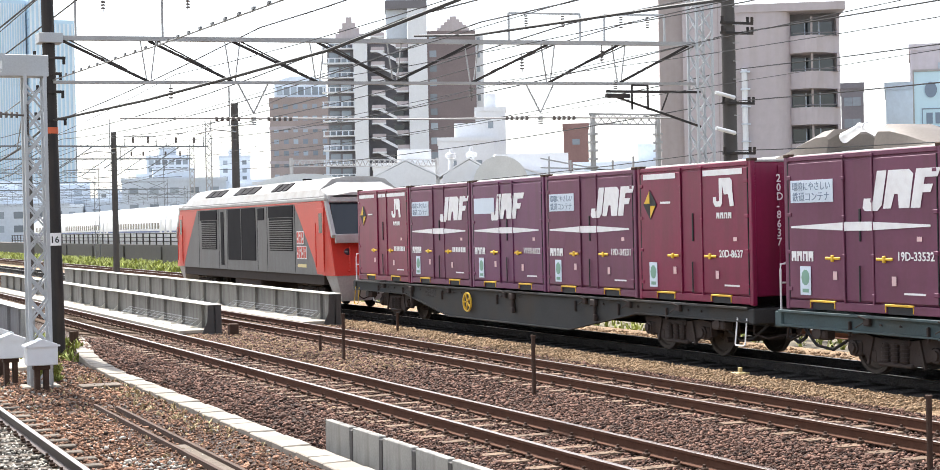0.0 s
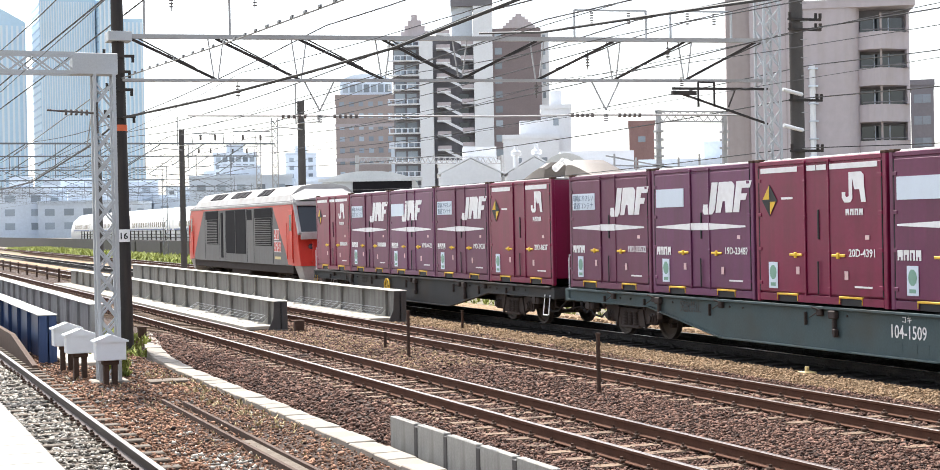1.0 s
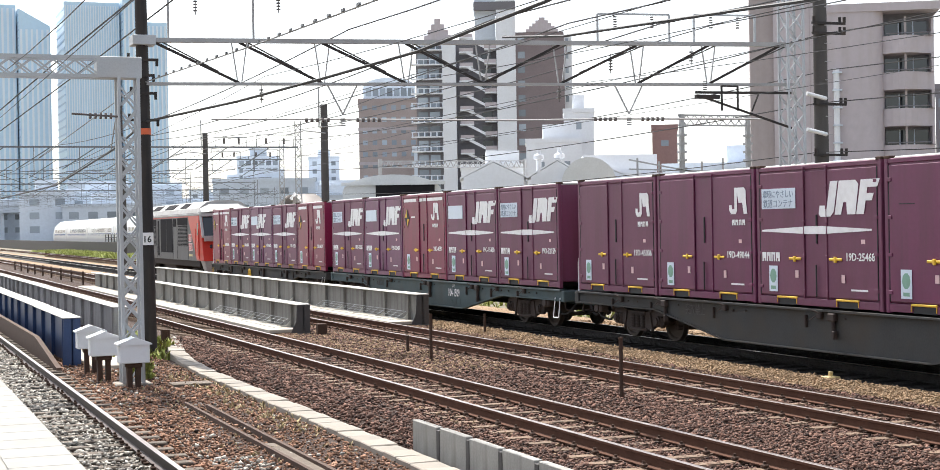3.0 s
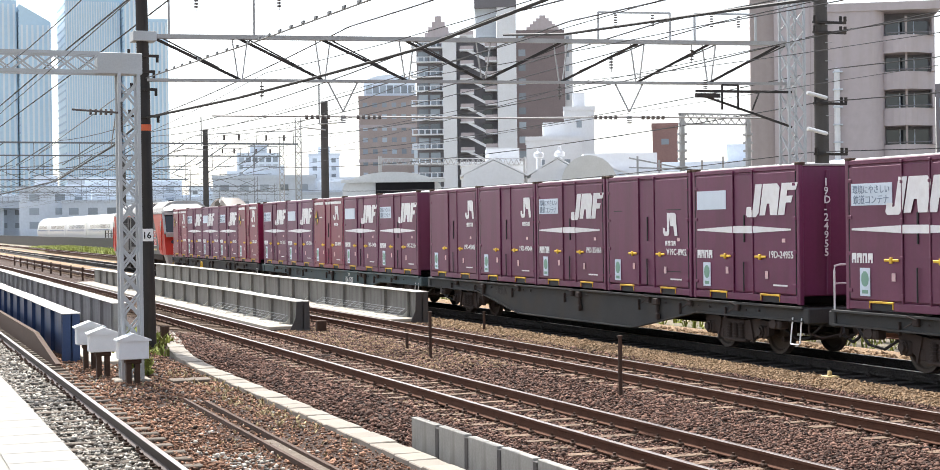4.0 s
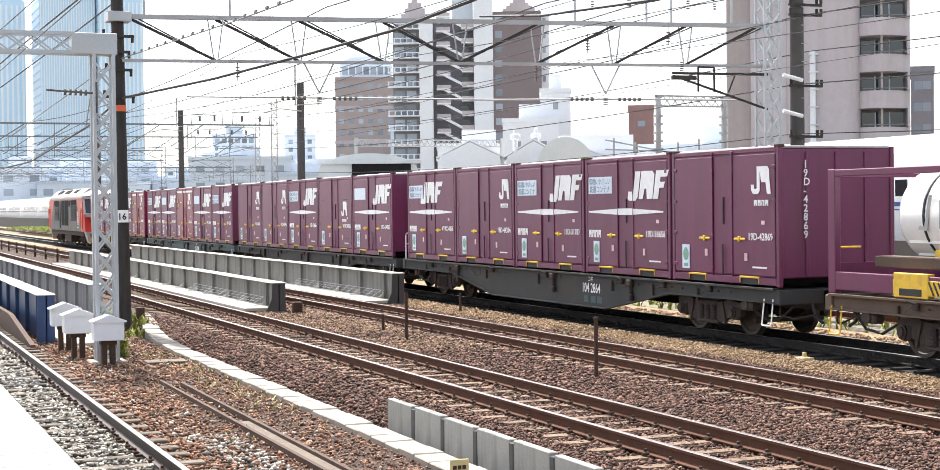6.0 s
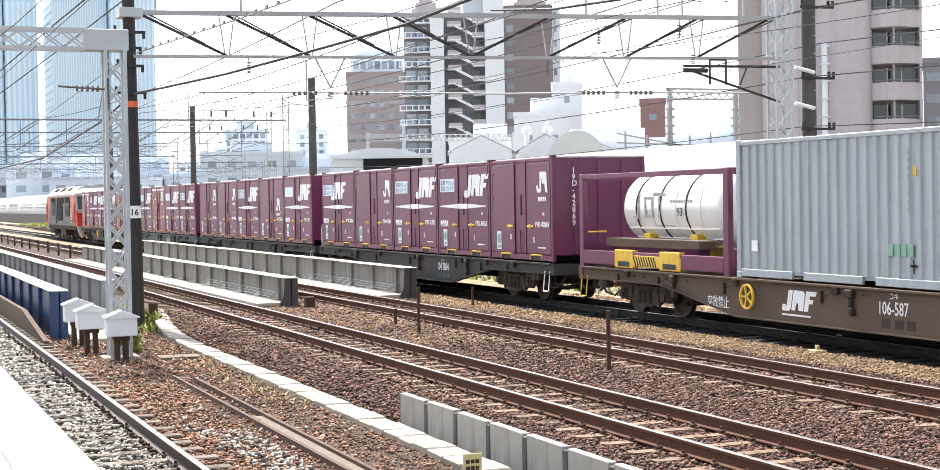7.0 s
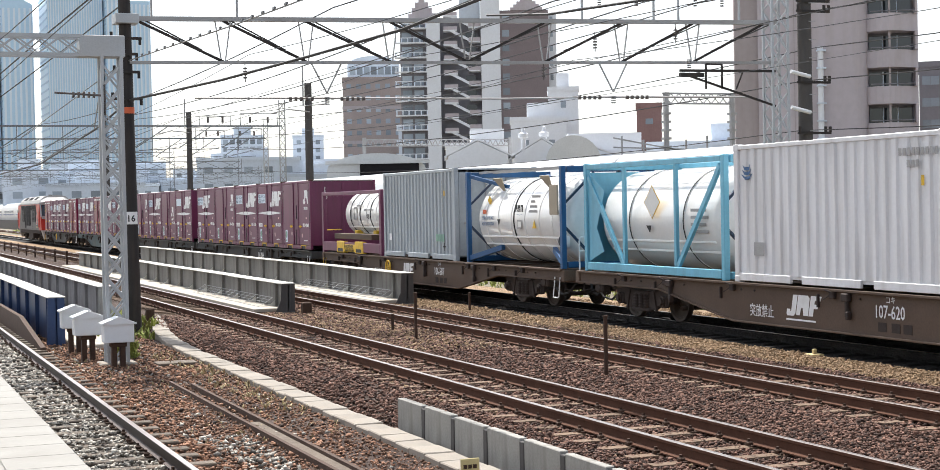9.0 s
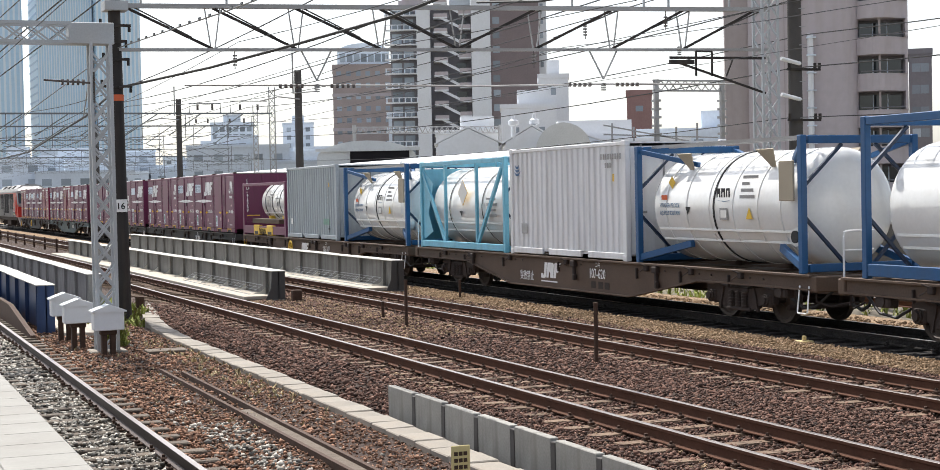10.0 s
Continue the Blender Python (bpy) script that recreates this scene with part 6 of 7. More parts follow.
def locomotive():
    """Diesel locomotive; origin at the middle, front towards +y."""
    t = thing("diesel_locomotive", "red and grey diesel locomotive with a pale roof", "locomotive")
    hl, w = 9.5, 1.4
    prof = [(-w, 1.05), (w, 1.05), (w, 3.2), (w - 0.12, 3.42), (-w + 0.12, 3.42), (-w, 3.2)]
    m = Mesh()
    m.sweep(prof, -8.6, 8.6)
    part("body", m, M["loco_grey"], t)
    for s in (-1, 1):
        n = Mesh()
        base = [(-w, 1.05), (w, 1.05), (w, 3.2), (w - 0.12, 3.42), (-w + 0.12, 3.42), (-w, 3.2)]
        rings = []
        for y, ins in ((8.58, 0.0), (8.75, 0.0), (9.5, 0.1)):
            ring = []
            for x, z in base:
                yy = y
                if y > 8.6 and z > 2.2:
                    yy = y - (z - 2.1) * (0.62 if y > 9 else 0.1)
                ring.append((x * (1 - ins * 0.5), s * yy, z))
            rings.append(ring)
        v = [p for r in rings for p in r]
        f = []
        for k in range(2):
            for i in range(6):
                j = (i + 1) % 6
                f.append((k * 6 + i, k * 6 + j, (k + 1) * 6 + j, (k + 1) * 6 + i))
        f.append(tuple(range(12, 18)))
        n.add(v, f)
        cab = part("cab", n, M["loco_red"], t, "bright red cab end")
        g = Mesh()
        g.poly([(-1.28, s * 9.39, 2.26), (1.28, s * 9.39, 2.26), (1.24, s * 8.86, 3.22), (-1.24, s * 8.86, 3.22)], (0, s * 0.03, 0.015))
        part("windscreen", g, M["window"], cab, "dark windscreen")
        g = Mesh()
        g.box(-1.3, 1.3, s * 9.47 - 0.06, s * 9.47 + 0.06, 2.0, 2.27, 0.02)
        part("front_band", g, M["loco_roof"], cab, "pale grey band below the windscreen")
        for x in (-1.34, 1.34):
            g = Mesh()
            g.bar((x, s * 9.44, 2.2), (x * 0.99, s * 8.72, 3.4), 0.1, 0.16)
            part("screen_pillar", g, M["loco_roof"], cab, "pale grey windscreen pillar")
        g = Mesh()
        g.box(-1.32, 1.32, min(s * 8.68, s * 9.0), max(s * 8.68, s * 9.0), 3.2, 3.44, 0.03)
        part("brow", g, M["loco_roof"], cab, "pale grey brow over the windscreen")
        for x in (-0.95, 0.95):
            g = Mesh()
            g.tube((x, s * 9.5, 1.75), (x, s * 9.54, 1.75), 0.1, n=14)
            part("headlight", g, M["window"], cab)
        g = Mesh()
        g.bar((0.02, s * 9.42, 2.27), (0.02, s * 8.9, 3.21), 0.05, 0.03)
        part("windscreen_pillar", g, M["louvre"], cab)
        g = Mesh()
        a = [(-1.3, 8.55, 1.06), (1.3, 8.55, 1.06), (1.28, 9.46, 1.06), (-1.28, 9.46, 1.06)]
        b = [(-1.12, 8.95, 0.3), (1.12, 8.95, 0.3), (1.05, 9.3, 0.3), (-1.05, 9.3, 0.3)]
        g.add([(x, s * y, z) for x, y, z in a + b], [(0, 1, 2, 3), (7, 6, 5, 4)] + [(i, (i + 1) % 4, 4 + (i + 1) % 4, 4 + i) for i in range(4)])
        part("skirt", g, M["loco_roof"], cab, "pale grey skirt")
        for x in (-1.42, 1.39):
            g = Mesh()
            y0, y1 = sorted((s * 8.22, s * 8.78))
            g.box(x, x + 0.03, y0, y1, 1.15, 3.05, 0.01)
            d = part("cab_door", g, M["loco_red"], cab)
            g = Mesh()
            g.box(x - 0.004, x + 0.034, y0 + 0.12, y1 - 0.12, 2.3, 2.9, 0.01)
            part("door_window", g, M["window"], d)
            g = Mesh()
            for yy in (y0 - 0.08, y1 + 0.08):
                g.tube((x - 0.03 if x < 0 else x + 0.06, yy, 1.3), (x - 0.03 if x < 0 else x + 0.06, yy, 2.6), 0.018, n=6)
            part("grab_rail", g, M["loco_red"], d)
        # red wedge running back over the grey side
        for x in (-w - 0.004, w + 0.001):
            g = Mesh()
            a = [(s * 8.6, 1.08), (s * 8.6, 3.2), (s * 6.0, 3.2), (s * 7.85, 1.45), (s * 8.1, 1.08)]
            g.poly([(x, y, z) for y, z in a], (0.003, 0, 0))
            part("red_flash", g, M["loco_red"], cab)
        g = Mesh()
        g.box(-0.14, 0.14, s * 9.62 - 0.18, s * 9.62 + 0.18, 0.75, 1.0, 0.04)
        part("coupler", g, M["bogie"], t)
        g = Mesh()
        for x in (-0.9, 0.9):
            g.tube((x, s * 9.45, 1.2), (x, s * 9.6, 1.2), 0.02, n=6)
            g.tube((x, s * 9.6, 1.2), (x, s * 9.6, 1.9), 0.02, n=6)
        part("hand_rail", g, M["loco_red"], t)
    r = Mesh()
    r.sweep([(-1.3, 3.4), (1.3, 3.4), (1.22, 3.62), (0.85, 3.92), (0.4, 4.0), (-0.4, 4.0), (-0.85, 3.92), (-1.22, 3.62)], -8.0, 8.0)
    for s in (-1, 1):
        a = [(-1.3, 3.4), (1.3, 3.4), (1.22, 3.6), (0.7, 3.85), (-0.7, 3.85), (-1.22, 3.6)]
        b = [(-1.2, 3.36), (1.2, 3.36), (1.1, 3.42), (0.6, 3.5), (-0.6, 3.5), (-1.1, 3.42)]
        r.add([(x, s * 8.0, z) for x, z in a] + [(x, s * 9.0, z) for x, z in b], [(i, (i + 1) % 6, 6 + (i + 1) % 6, 6 + i) for i in range(6)] + [tuple(range(6, 12))])
    part("roof", r, M["loco_roof"], t, "pale dusty roof")
    g = Mesh()
    g.box(-w - 0.014, w + 0.014, -8.9, 8.9, 3.26, 3.36, 0.012)
    part("gutter", g, M["loco_roof"], t, "pale gutter line")
    g = Mesh()
    g.box(-w - 0.01, w + 0.01, -8.6, 8.6, 3.2, 3.255, 0.008)
    part("waist_line", g, M["loco_red"], t, "thin red line under the gutter")
    for y0, y1 in ((-4.6, -2.8), (-1.0, 1.7), (3.2, 5.6)):
        for a in (-1, 1):
            for k in range(3):
                g = Mesh()
                d = (y1 - y0) / 3
                ya, yb = y0 + d * k + 0.06, y0 + d * (k + 1) - 0.06
                g.poly([(a * 0.88, ya, 3.9), (a * 0.88, yb, 3.9), (a * 1.18, yb, 3.66), (a * 1.18, ya, 3.66)], (a * 0.016, 0, 0.02))
                part("vent_grille", g, M["louvre"], t)
    g = Mesh()
    g.tube((0.3, -2.2, 3.95), (0.3, -2.2, 4.12), 0.16, n=12)
    part("exhaust_stack", g, M["louvre"], t)
    for y0, y1, z0, z1, kind in ((-5.85, -3.25, 2.82, 3.18, 0), (-5.8, -3.35, 1.75, 2.8, 1), (3.15, 5.55, 2.82, 3.18, 0), (3.2, 5.3, 1.75, 2.8, 1), (-1.75, 1.65, 1.4, 3.18, 2), (2.25, 2.6, 1.2, 3.1, 0), (-2.75, -2.05, 2.75, 3.15, 0)):
        g = Mesh()
        g.box(-w - 0.02, -w + 0.01, y0, y1, z0, z1, 0.006)
        p = part("side_panel", g, M["louvre"], t)
        if kind == 1:
            g = Mesh()
            n = int((z1 - z0) / 0.07)
            for i in range(n):
                g.bar((-w - 0.024, y0 + 0.04, z0 + 0.05 + 0.07 * i), (-w - 0.024, y1 - 0.04, z0 + 0.05 + 0.07 * i), 0.02, 0.03)
            pieces("slat", g, M["loco_grey"], p)
    for y in (-3.05, -1.95, 1.8, 2.9, 5.75, -6.0):
        g = Mesh()
        g.box(-w - 0.006, -w + 0.004, y - 0.012, y + 0.012, 1.08, 3.18)
        part("panel_joint", g, M["louvre"], t)
    g = Mesh()
    g.box(-w - 0.03, -w + 0.004, -0.08, -0.04, 1.42, 3.16, 0.004)
    part("door_edge", g, M["loco_grey"], t)
    # two-row name block in red with white edges
    for z, y_, n_ in ((1.97, -6.2, 3), (1.52, -6.2, 4)):
        flat_shape("name_bar", [rect(y_ - 0.24 * i, y_ - 0.215 - 0.24 * i, z, z + 0.4) for i in range(n_)], -w - 0.01, M["white"], t)
        flat_shape("name_bar", [rect(y_ - 0.025 - 0.24 * i, y_ - 0.19 - 0.24 * i, z + 0.03, z + 0.37) for i in range(n_)], -w - 0.016, M["loco_red"], t, "red name block with white edges")
        flat_shape("name_slot", [rect(y_ - 0.08 - 0.24 * i, y_ - 0.14 - 0.24 * i, z + 0.12 + 0.1 * (i % 2), z + 0.2 + 0.1 * (i % 2)) for i in range(n_)], -w - 0.022, M["white"], t)
    flat_shape("serial_bar", [rect(-6.25, -7.1, 1.26, 1.36)], -w - 0.01, M["notice"], t)
    g = Mesh()
    g.box(-1.3, 1.3, -8.4, 8.4, 0.75, 1.06, 0.02)
    g.box(-1.2, 1.2, -1.6, 1.6, 0.25, 0.8, 0.05)
    part("underframe", g, M["bogie"], t)
    for y in (-6.2, 0.0, 6.2):
        bogie_frame(t, y, 2.2, 0.455)
        for d in (-1.1, 1.1):
            wheelset(t, y + d, 0.455)
    return t


loco = locomotive()
place(loco, -11.2)

# ---- bullet train on its embankment ----
M["bullet"] = mat("white_train_paint", (0.78, 0.79, 0.8), 0.3, var=0.02, scale=0.5, bump=0.02)
M["fairing"] = mat("grey_brown_fairing", (0.125, 0.105, 0.09), 0.6, var=0.15, scale=1.2, fine=12)
M["bullet_blue"] = mat("blue_train_stripe", (0.03, 0.08, 0.25), 0.35, var=0.05, bump=0.02)


def bullet_car(nose):
    t = thing("bullet_train_car", "white bullet train car with a blue waist stripe" if not nose else "white bullet train leading car with a long nose", "train car", "cars of the bullet train")
    w = 1.68
    prof = [(-1.45, 0.35), (1.45, 0.35), (w, 0.9), (w, 2.2), (1.5, 3.0), (1.0, 3.45), (0.4, 3.6), (-0.4, 3.6), (-1.0, 3.45), (-1.5, 3.0), (-w, 2.2), (-w, 0.9)]
    m = Mesh()
    if nose:
        rings = [(-12.4, 1.0, 1.0), (2.0, 1.0, 1.0), (6.0, 0.93, 0.88), (9.0, 0.8, 0.66), (11.2, 0.55, 0.4), (12.4, 0.2, 0.18)]
        v = [(x * sx, y, 0.35 + (z - 0.35) * sz) for y, sx, sz in rings for x, z in prof]
        n = len(prof)
        f = [(k * n + i, k * n + (i + 1) % n, (k + 1) * n + (i + 1) % n, (k + 1) * n + i) for k in range(len(rings) - 1) for i in range(n)]
        m.add(v, f + [tuple(range(n)), tuple(range((len(rings) - 1) * n, len(rings) * n))])
    else:
        m.sweep(prof, -12.35, 12.35)
    part("shell", m, M["bullet"], t, smooth=True)
    m = Mesh()
    end = 4.0 if nose else 12.0
    m.box(-w - 0.006, w + 0.006, -12.0, end, 1.42, 1.55)
    m.box(-w - 0.006, w + 0.006, -12.0, end, 1.3, 1.34)
    part("stripe", m, M["bullet_blue"], t, "blue waist stripe")
    for i in range(18):
        y = -10.3 + 1.04 * i
        if y < end - 1.2:
            m = Mesh()
            m.box(-w - 0.012, -w + 0.02, y, y + 0.58, 1.72, 2.22, 0.01)
            part("pane", m, M["window"], t)
    for y in (-11.3, 10.4):
        if y < end:
            m = Mesh()
            m.box(-w - 0.01, -w + 0.02, y, y + 0.8, 0.6, 2.5, 0.01)
            part("door", m, M["bullet"], t)
    m = Mesh()
    m.box(-1.4, 1.4, -12.0, 8.0 if nose else 12.0, 0.12, 0.36)
    part("underbody", m, M["louvre"], t)
    return t


BULLET = []
lead = bullet_car(True)
mid_car = bullet_car(False)
BULLET.append((lead, -12.4))
cars = [mid_car] + [copy_thing(mid_car, Matrix()) for i in range(14)]
for k in (-1, 1):
    m = Mesh()
    sec = [(-1.05, 0), (-0.95, 0.7), (-0.6, 0.95), (0.6, 0.95), (0.95, 0.7), (1.05, 0)]
    rings = [(4.2, 0.02), (3.4, 0.3), (2.5, 0.66), (1.8, 0.88), (1.25, 0.92), (1.12, 0.75)]
    n = len(sec)
    v = [(x, 1.2 + k * y, 3.42 + z * h) for y, h in rings for x, z in sec]
    f = [(j * n + i, j * n + i + 1, (j + 1) * n + i + 1, (j + 1) * n + i) for j in range(len(rings) - 1) for i in range(n - 1)]
    m.add(v, f + [tuple(range((len(rings) - 1) * n, len(rings) * n))])
    fr = part("roof_fairing", m, M["fairing"], cars[5], "beige grey pantograph fairing", smooth=True)
    m = Mesh()
    m.tube((-0.5, 1.2 + k * 0.95, 4.0), (-0.5, 1.2 + k * 0.12, 4.28), 0.17, 0.12, n=12)
    m.tube((-0.5, 1.2 + k * 0.12, 4.28), (-0.5, 1.2 - k * 0.05, 4.34), 0.16, 0.05, n=12)
    part("cable_head", m, M["white"], fr, smooth=True)
for i, c in enumerate(cars):
    BULLET.append((c, -12.4 - 25.0 * (i + 1)))
m = Mesh()
m.box(28.6, 42, -330, 900, -0.42, 0.98, 0.02)
m.box(28.5, 28.75, -330, 900, -0.42, 1.35, 0.02)
tagged(part("embankment", m, M["pole_concrete"]), "dark concrete embankment wall of the bullet line", "embankment", kind="structure")

ef = thing("embankment_fence", "dark steel fence along the bullet line embankment", "fence")
m = Mesh()
m.box(-0.05, 0.05, -0.05, 0.05, 1.34, 2.3)
fp = m.data("post", M["pole_dark"])
for i in range(60):
    o = new("post", fp)
    o.parent = ef
    o.location = (28.62, 62 + 2.4 * i, 0)
for z in (1.62, 1.92, 2.24):
    m = Mesh()
    m.box(28.59, 28.65, 62, 204, z - 0.03, z + 0.03)
    part("fence_rail", m, M["pole_dark"], ef)
for i in range(9):
    m = Mesh()
    m.box(28.38, 28.5, 66 + 14 * i, 66.5 + 14 * i, -0.4, 1.2, 0.02)
    tagged(part("wall_buttress", m, M["pole_concrete"]), "dark concrete buttress on the embankment wall", "buttress", "buttresses of the embankment")

# ---- weeds ----


def weeds(name, regions, material, label, seed, blades=4):
    rng = np.random.default_rng(seed)
    m = Mesh()
    for x0, x1, y0, y1, z, n, hh in regions:
        for i in range(n):
            x, y = rng.uniform(x0, x1), rng.uniform(y0, y1)
            for k in range(blades):
                a, l, h = rng.uniform(0, 6.28), rng.uniform(0.3, 1.0) * hh * 0.8, hh * rng.uniform(0.4, 1.0)
                wd = 0.07 * hh + 0.004
                dx, dy = math.cos(a), math.sin(a)
                b = (x + rng.uniform(-0.2, 0.2) * hh, y + rng.uniform(-0.2, 0.2) * hh)
                m.add([(b[0] - dy * wd, b[1] + dx * wd, z), (b[0] + dy * wd, b[1] - dx * wd, z),
                       (b[0] + dx * l * 0.5 + dy * wd, b[1] + dy * l * 0.5 - dx * wd, z + h * 0.7), (b[0] + dx * l, b[1] + dy * l, z + h),
                       (b[0] + dx * l * 0.5 - dy * wd, b[1] + dy * l * 0.5 + dx * wd, z + h * 0.7)], [(0, 1, 2, 4), (4, 2, 3)])
    return tagged(part(name, m, material), label, "weeds", kind="stuff")


weeds("weeds", [(22.5, 28.2, 60, 240, -0.42, 4200, 0.75), (19.5, 28.0, 20, 60, -0.42, 1100, 0.27), (6.0, 6.7, 36.5, 40.5, -0.3, 60, 0.35), (4.9, 6.0, 33.5, 37, -0.3, 90, 0.3)],
      M["weed"], "yellow-green weeds along the yard", 8)
weeds("bush", [(4.7, 5.0 - 0.02 * k, 29.3, 30.7, -0.3 + 0.08 * k, 70, 0.11) for k in range(9)], M["weed"], "small leafy bush at the foot of the mast", 9, 6)
weeds("dry_grass", [(3.5, 5.9, 18, 33, -0.27, 160, 0.09), (5.2, 5.8, 20, 30, -0.27, 110, 0.12), (10.3, 11.0, 18, 30, -0.27, 60, 0.1)], M["dry_weed"], "dry straw-coloured grass among stones", 10)

# ---- buildings ----
M["tile_brown"] = mat("brown_tile_facade", (0.2, 0.162, 0.165), 0.7, var=0.12, scale=0.3, fine=3, bump=0.1)
M["facade_grey"] = mat("warm_grey_facade", (0.46, 0.415, 0.435), 0.8, var=0.08, scale=0.15, fine=2, bump=0.1, dirt=(0.38, 0.33, 0.32), dirt_amount=0.5, dirt_scale=0.25, streak=True)
M["facade_dark"] = mat("dark_grey_facade", (0.17, 0.165, 0.18), 0.75, var=0.1, scale=0.3, fine=3, bump=0.1)
M["facade_white"] = mat("white_rendered_facade", (0.72, 0.74, 0.77), 0.8, var=0.06, scale=0.3, fine=3, bump=0.1, dirt=(0.55, 0.55, 0.55), dirt_amount=0.4, dirt_scale=0.3)
# bluish pale, with the far blocks' haze in the colour; nearer parts share it
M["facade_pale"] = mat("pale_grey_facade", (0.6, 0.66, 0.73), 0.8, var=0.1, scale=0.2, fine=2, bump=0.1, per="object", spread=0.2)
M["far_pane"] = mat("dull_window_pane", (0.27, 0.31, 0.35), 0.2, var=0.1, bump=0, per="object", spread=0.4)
# three tower colours with the haze of distance mixed in
M["haze_glass"] = mat("haze_tinted_glass", (0.52, 0.7, 0.84), 0.3, var=0.06, scale=0.02, fine=0.3, bump=0, spec=0.5)
M["haze_fin"] = mat("haze_tinted_fin", (0.74, 0.82, 0.88), 0.6, var=0.04, scale=0.05, bump=0)
M["haze_dark"] = mat("haze_tinted_band", (0.36, 0.52, 0.68), 0.35, var=0.06, scale=0.05, bump=0)
M["roof_metal"] = mat("grey_green_roof_sheet", (0.6, 0.61, 0.6), 0.5, 0.1, var=0.1, scale=0.6, fine=6)
# tan tile greyed to carry the haze over this building
M["tile_tan"] = mat("haze_greyed_tan_facade", (0.29, 0.235, 0.215), 0.75, var=0.14, scale=0.3, fine=3, bump=0.1)
M["brick_red"] = mat("red_brown_block", (0.19, 0.11, 0.1), 0.8, var=0.12, scale=0.5, fine=4)
M["bill"] = mat("pale_billboard", (0.55, 0.75, 0.85), 0.5, var=0.03, bump=0)


def box_part(name, parent, x0, x1, y0, y1, z0, z1, material, label="", c=0.0):
    m = Mesh()
    m.box(x0, x1, y0, y1, z0, z1, c)
    return part(name, m, material, parent, label)


def grid_windows(parent, x0, x1, z0, z1, y, nx, nz, w, h, material, axis="y"):
    """Separate panes set slightly proud of a wall face."""
    m = Mesh()
    if axis == "y":
        m.box(-w / 2, w / 2, -0.06, 0.02, -h / 2, h / 2)
    else:
        m.box(-0.06, 0.02, -w / 2, w / 2, -h / 2, h / 2)
    me = m.data("window", material)
    for i in range(nx):
        for k in range(nz):
            o = new("window", me)
            o.parent = parent
            a, b = x0 + (x1 - x0) * (i + 0.5) / nx, z0 + (z1 - z0) * (k + 0.5) / nz
            o.location = (a, y, b) if axis == "y" else (y, a, b)


def face(t, x, y, turn=None):
    """Turns a building about its near corner so that its front looks towards the station."""
    a = math.atan2(x, y) if turn is None else radians(turn)
    r = Matrix.Rotation(-a, 4, "Z") @ Matrix.Diagonal((math.cos(a) * 0.98, 1, 1, 1))
    p = Vector((x, y, 0))
    t.matrix_basis = Matrix.Translation(p - (r @ p)) @ r
    return t


# apartment tower with the zigzag outside stair
apt = thing("apartment_tower", "brown and white apartment tower with an outside zigzag stair", "apartment building")
Y = 310.0
box_part("wall", apt, 107.8, 116.9, Y + 1.5, Y + 22, -0.4, 40.4, M["facade_dark"])
# set-back stair wall, recess shade put into its dark grey
box_part("wall", apt, 116.9, 126.5, Y + 3.5, Y + 22, -0.4, 41.5, M["facade_dark"])
box_part("wall", apt, 130.7, 141.9, Y, Y + 22, -0.4, 42.8, M["tile_brown"], "brown tiled wing")
box_part("pier", apt, 113.9, 117.0, Y - 0.4, Y + 6, -0.4, 41.4, M["facade_white"], "white pier")
box_part("shaft", apt, 126.4, 130.8, Y - 0.6, Y + 8, -0.4, 57, M["facade_white"], "tall white lift shaft")
box_part("shaft_top", apt, 121.5, 126.3, Y + 1, Y + 9, 41.5, 50, M["facade_pale"])
box_part("shaft_band", apt, 121.3, 130.9, Y - 0.7, Y + 9, 47.5, 49.2, M["facade_dark"])
box_part("edge_pier", apt, 141.9, 143.8, Y + 2, Y + 14, -0.4, 42.4, M["facade_white"])
for k in range(5):
    box_part("gable_step", apt, 109.0 + 0.8 * k, 117.0 - 0.85 * k, Y + 1.4, Y + 2.4, 40.4 + 1.15 * k, 41.55 + 1.15 * k, M["facade_grey"])
    box_part("gable_step", apt, 133.2 + 0.75 * k, 140.6 - 0.75 * k, Y - 0.1, Y + 0.9, 42.8 + 0.6 * k, 43.4 + 0.6 * k, M["facade_grey"])
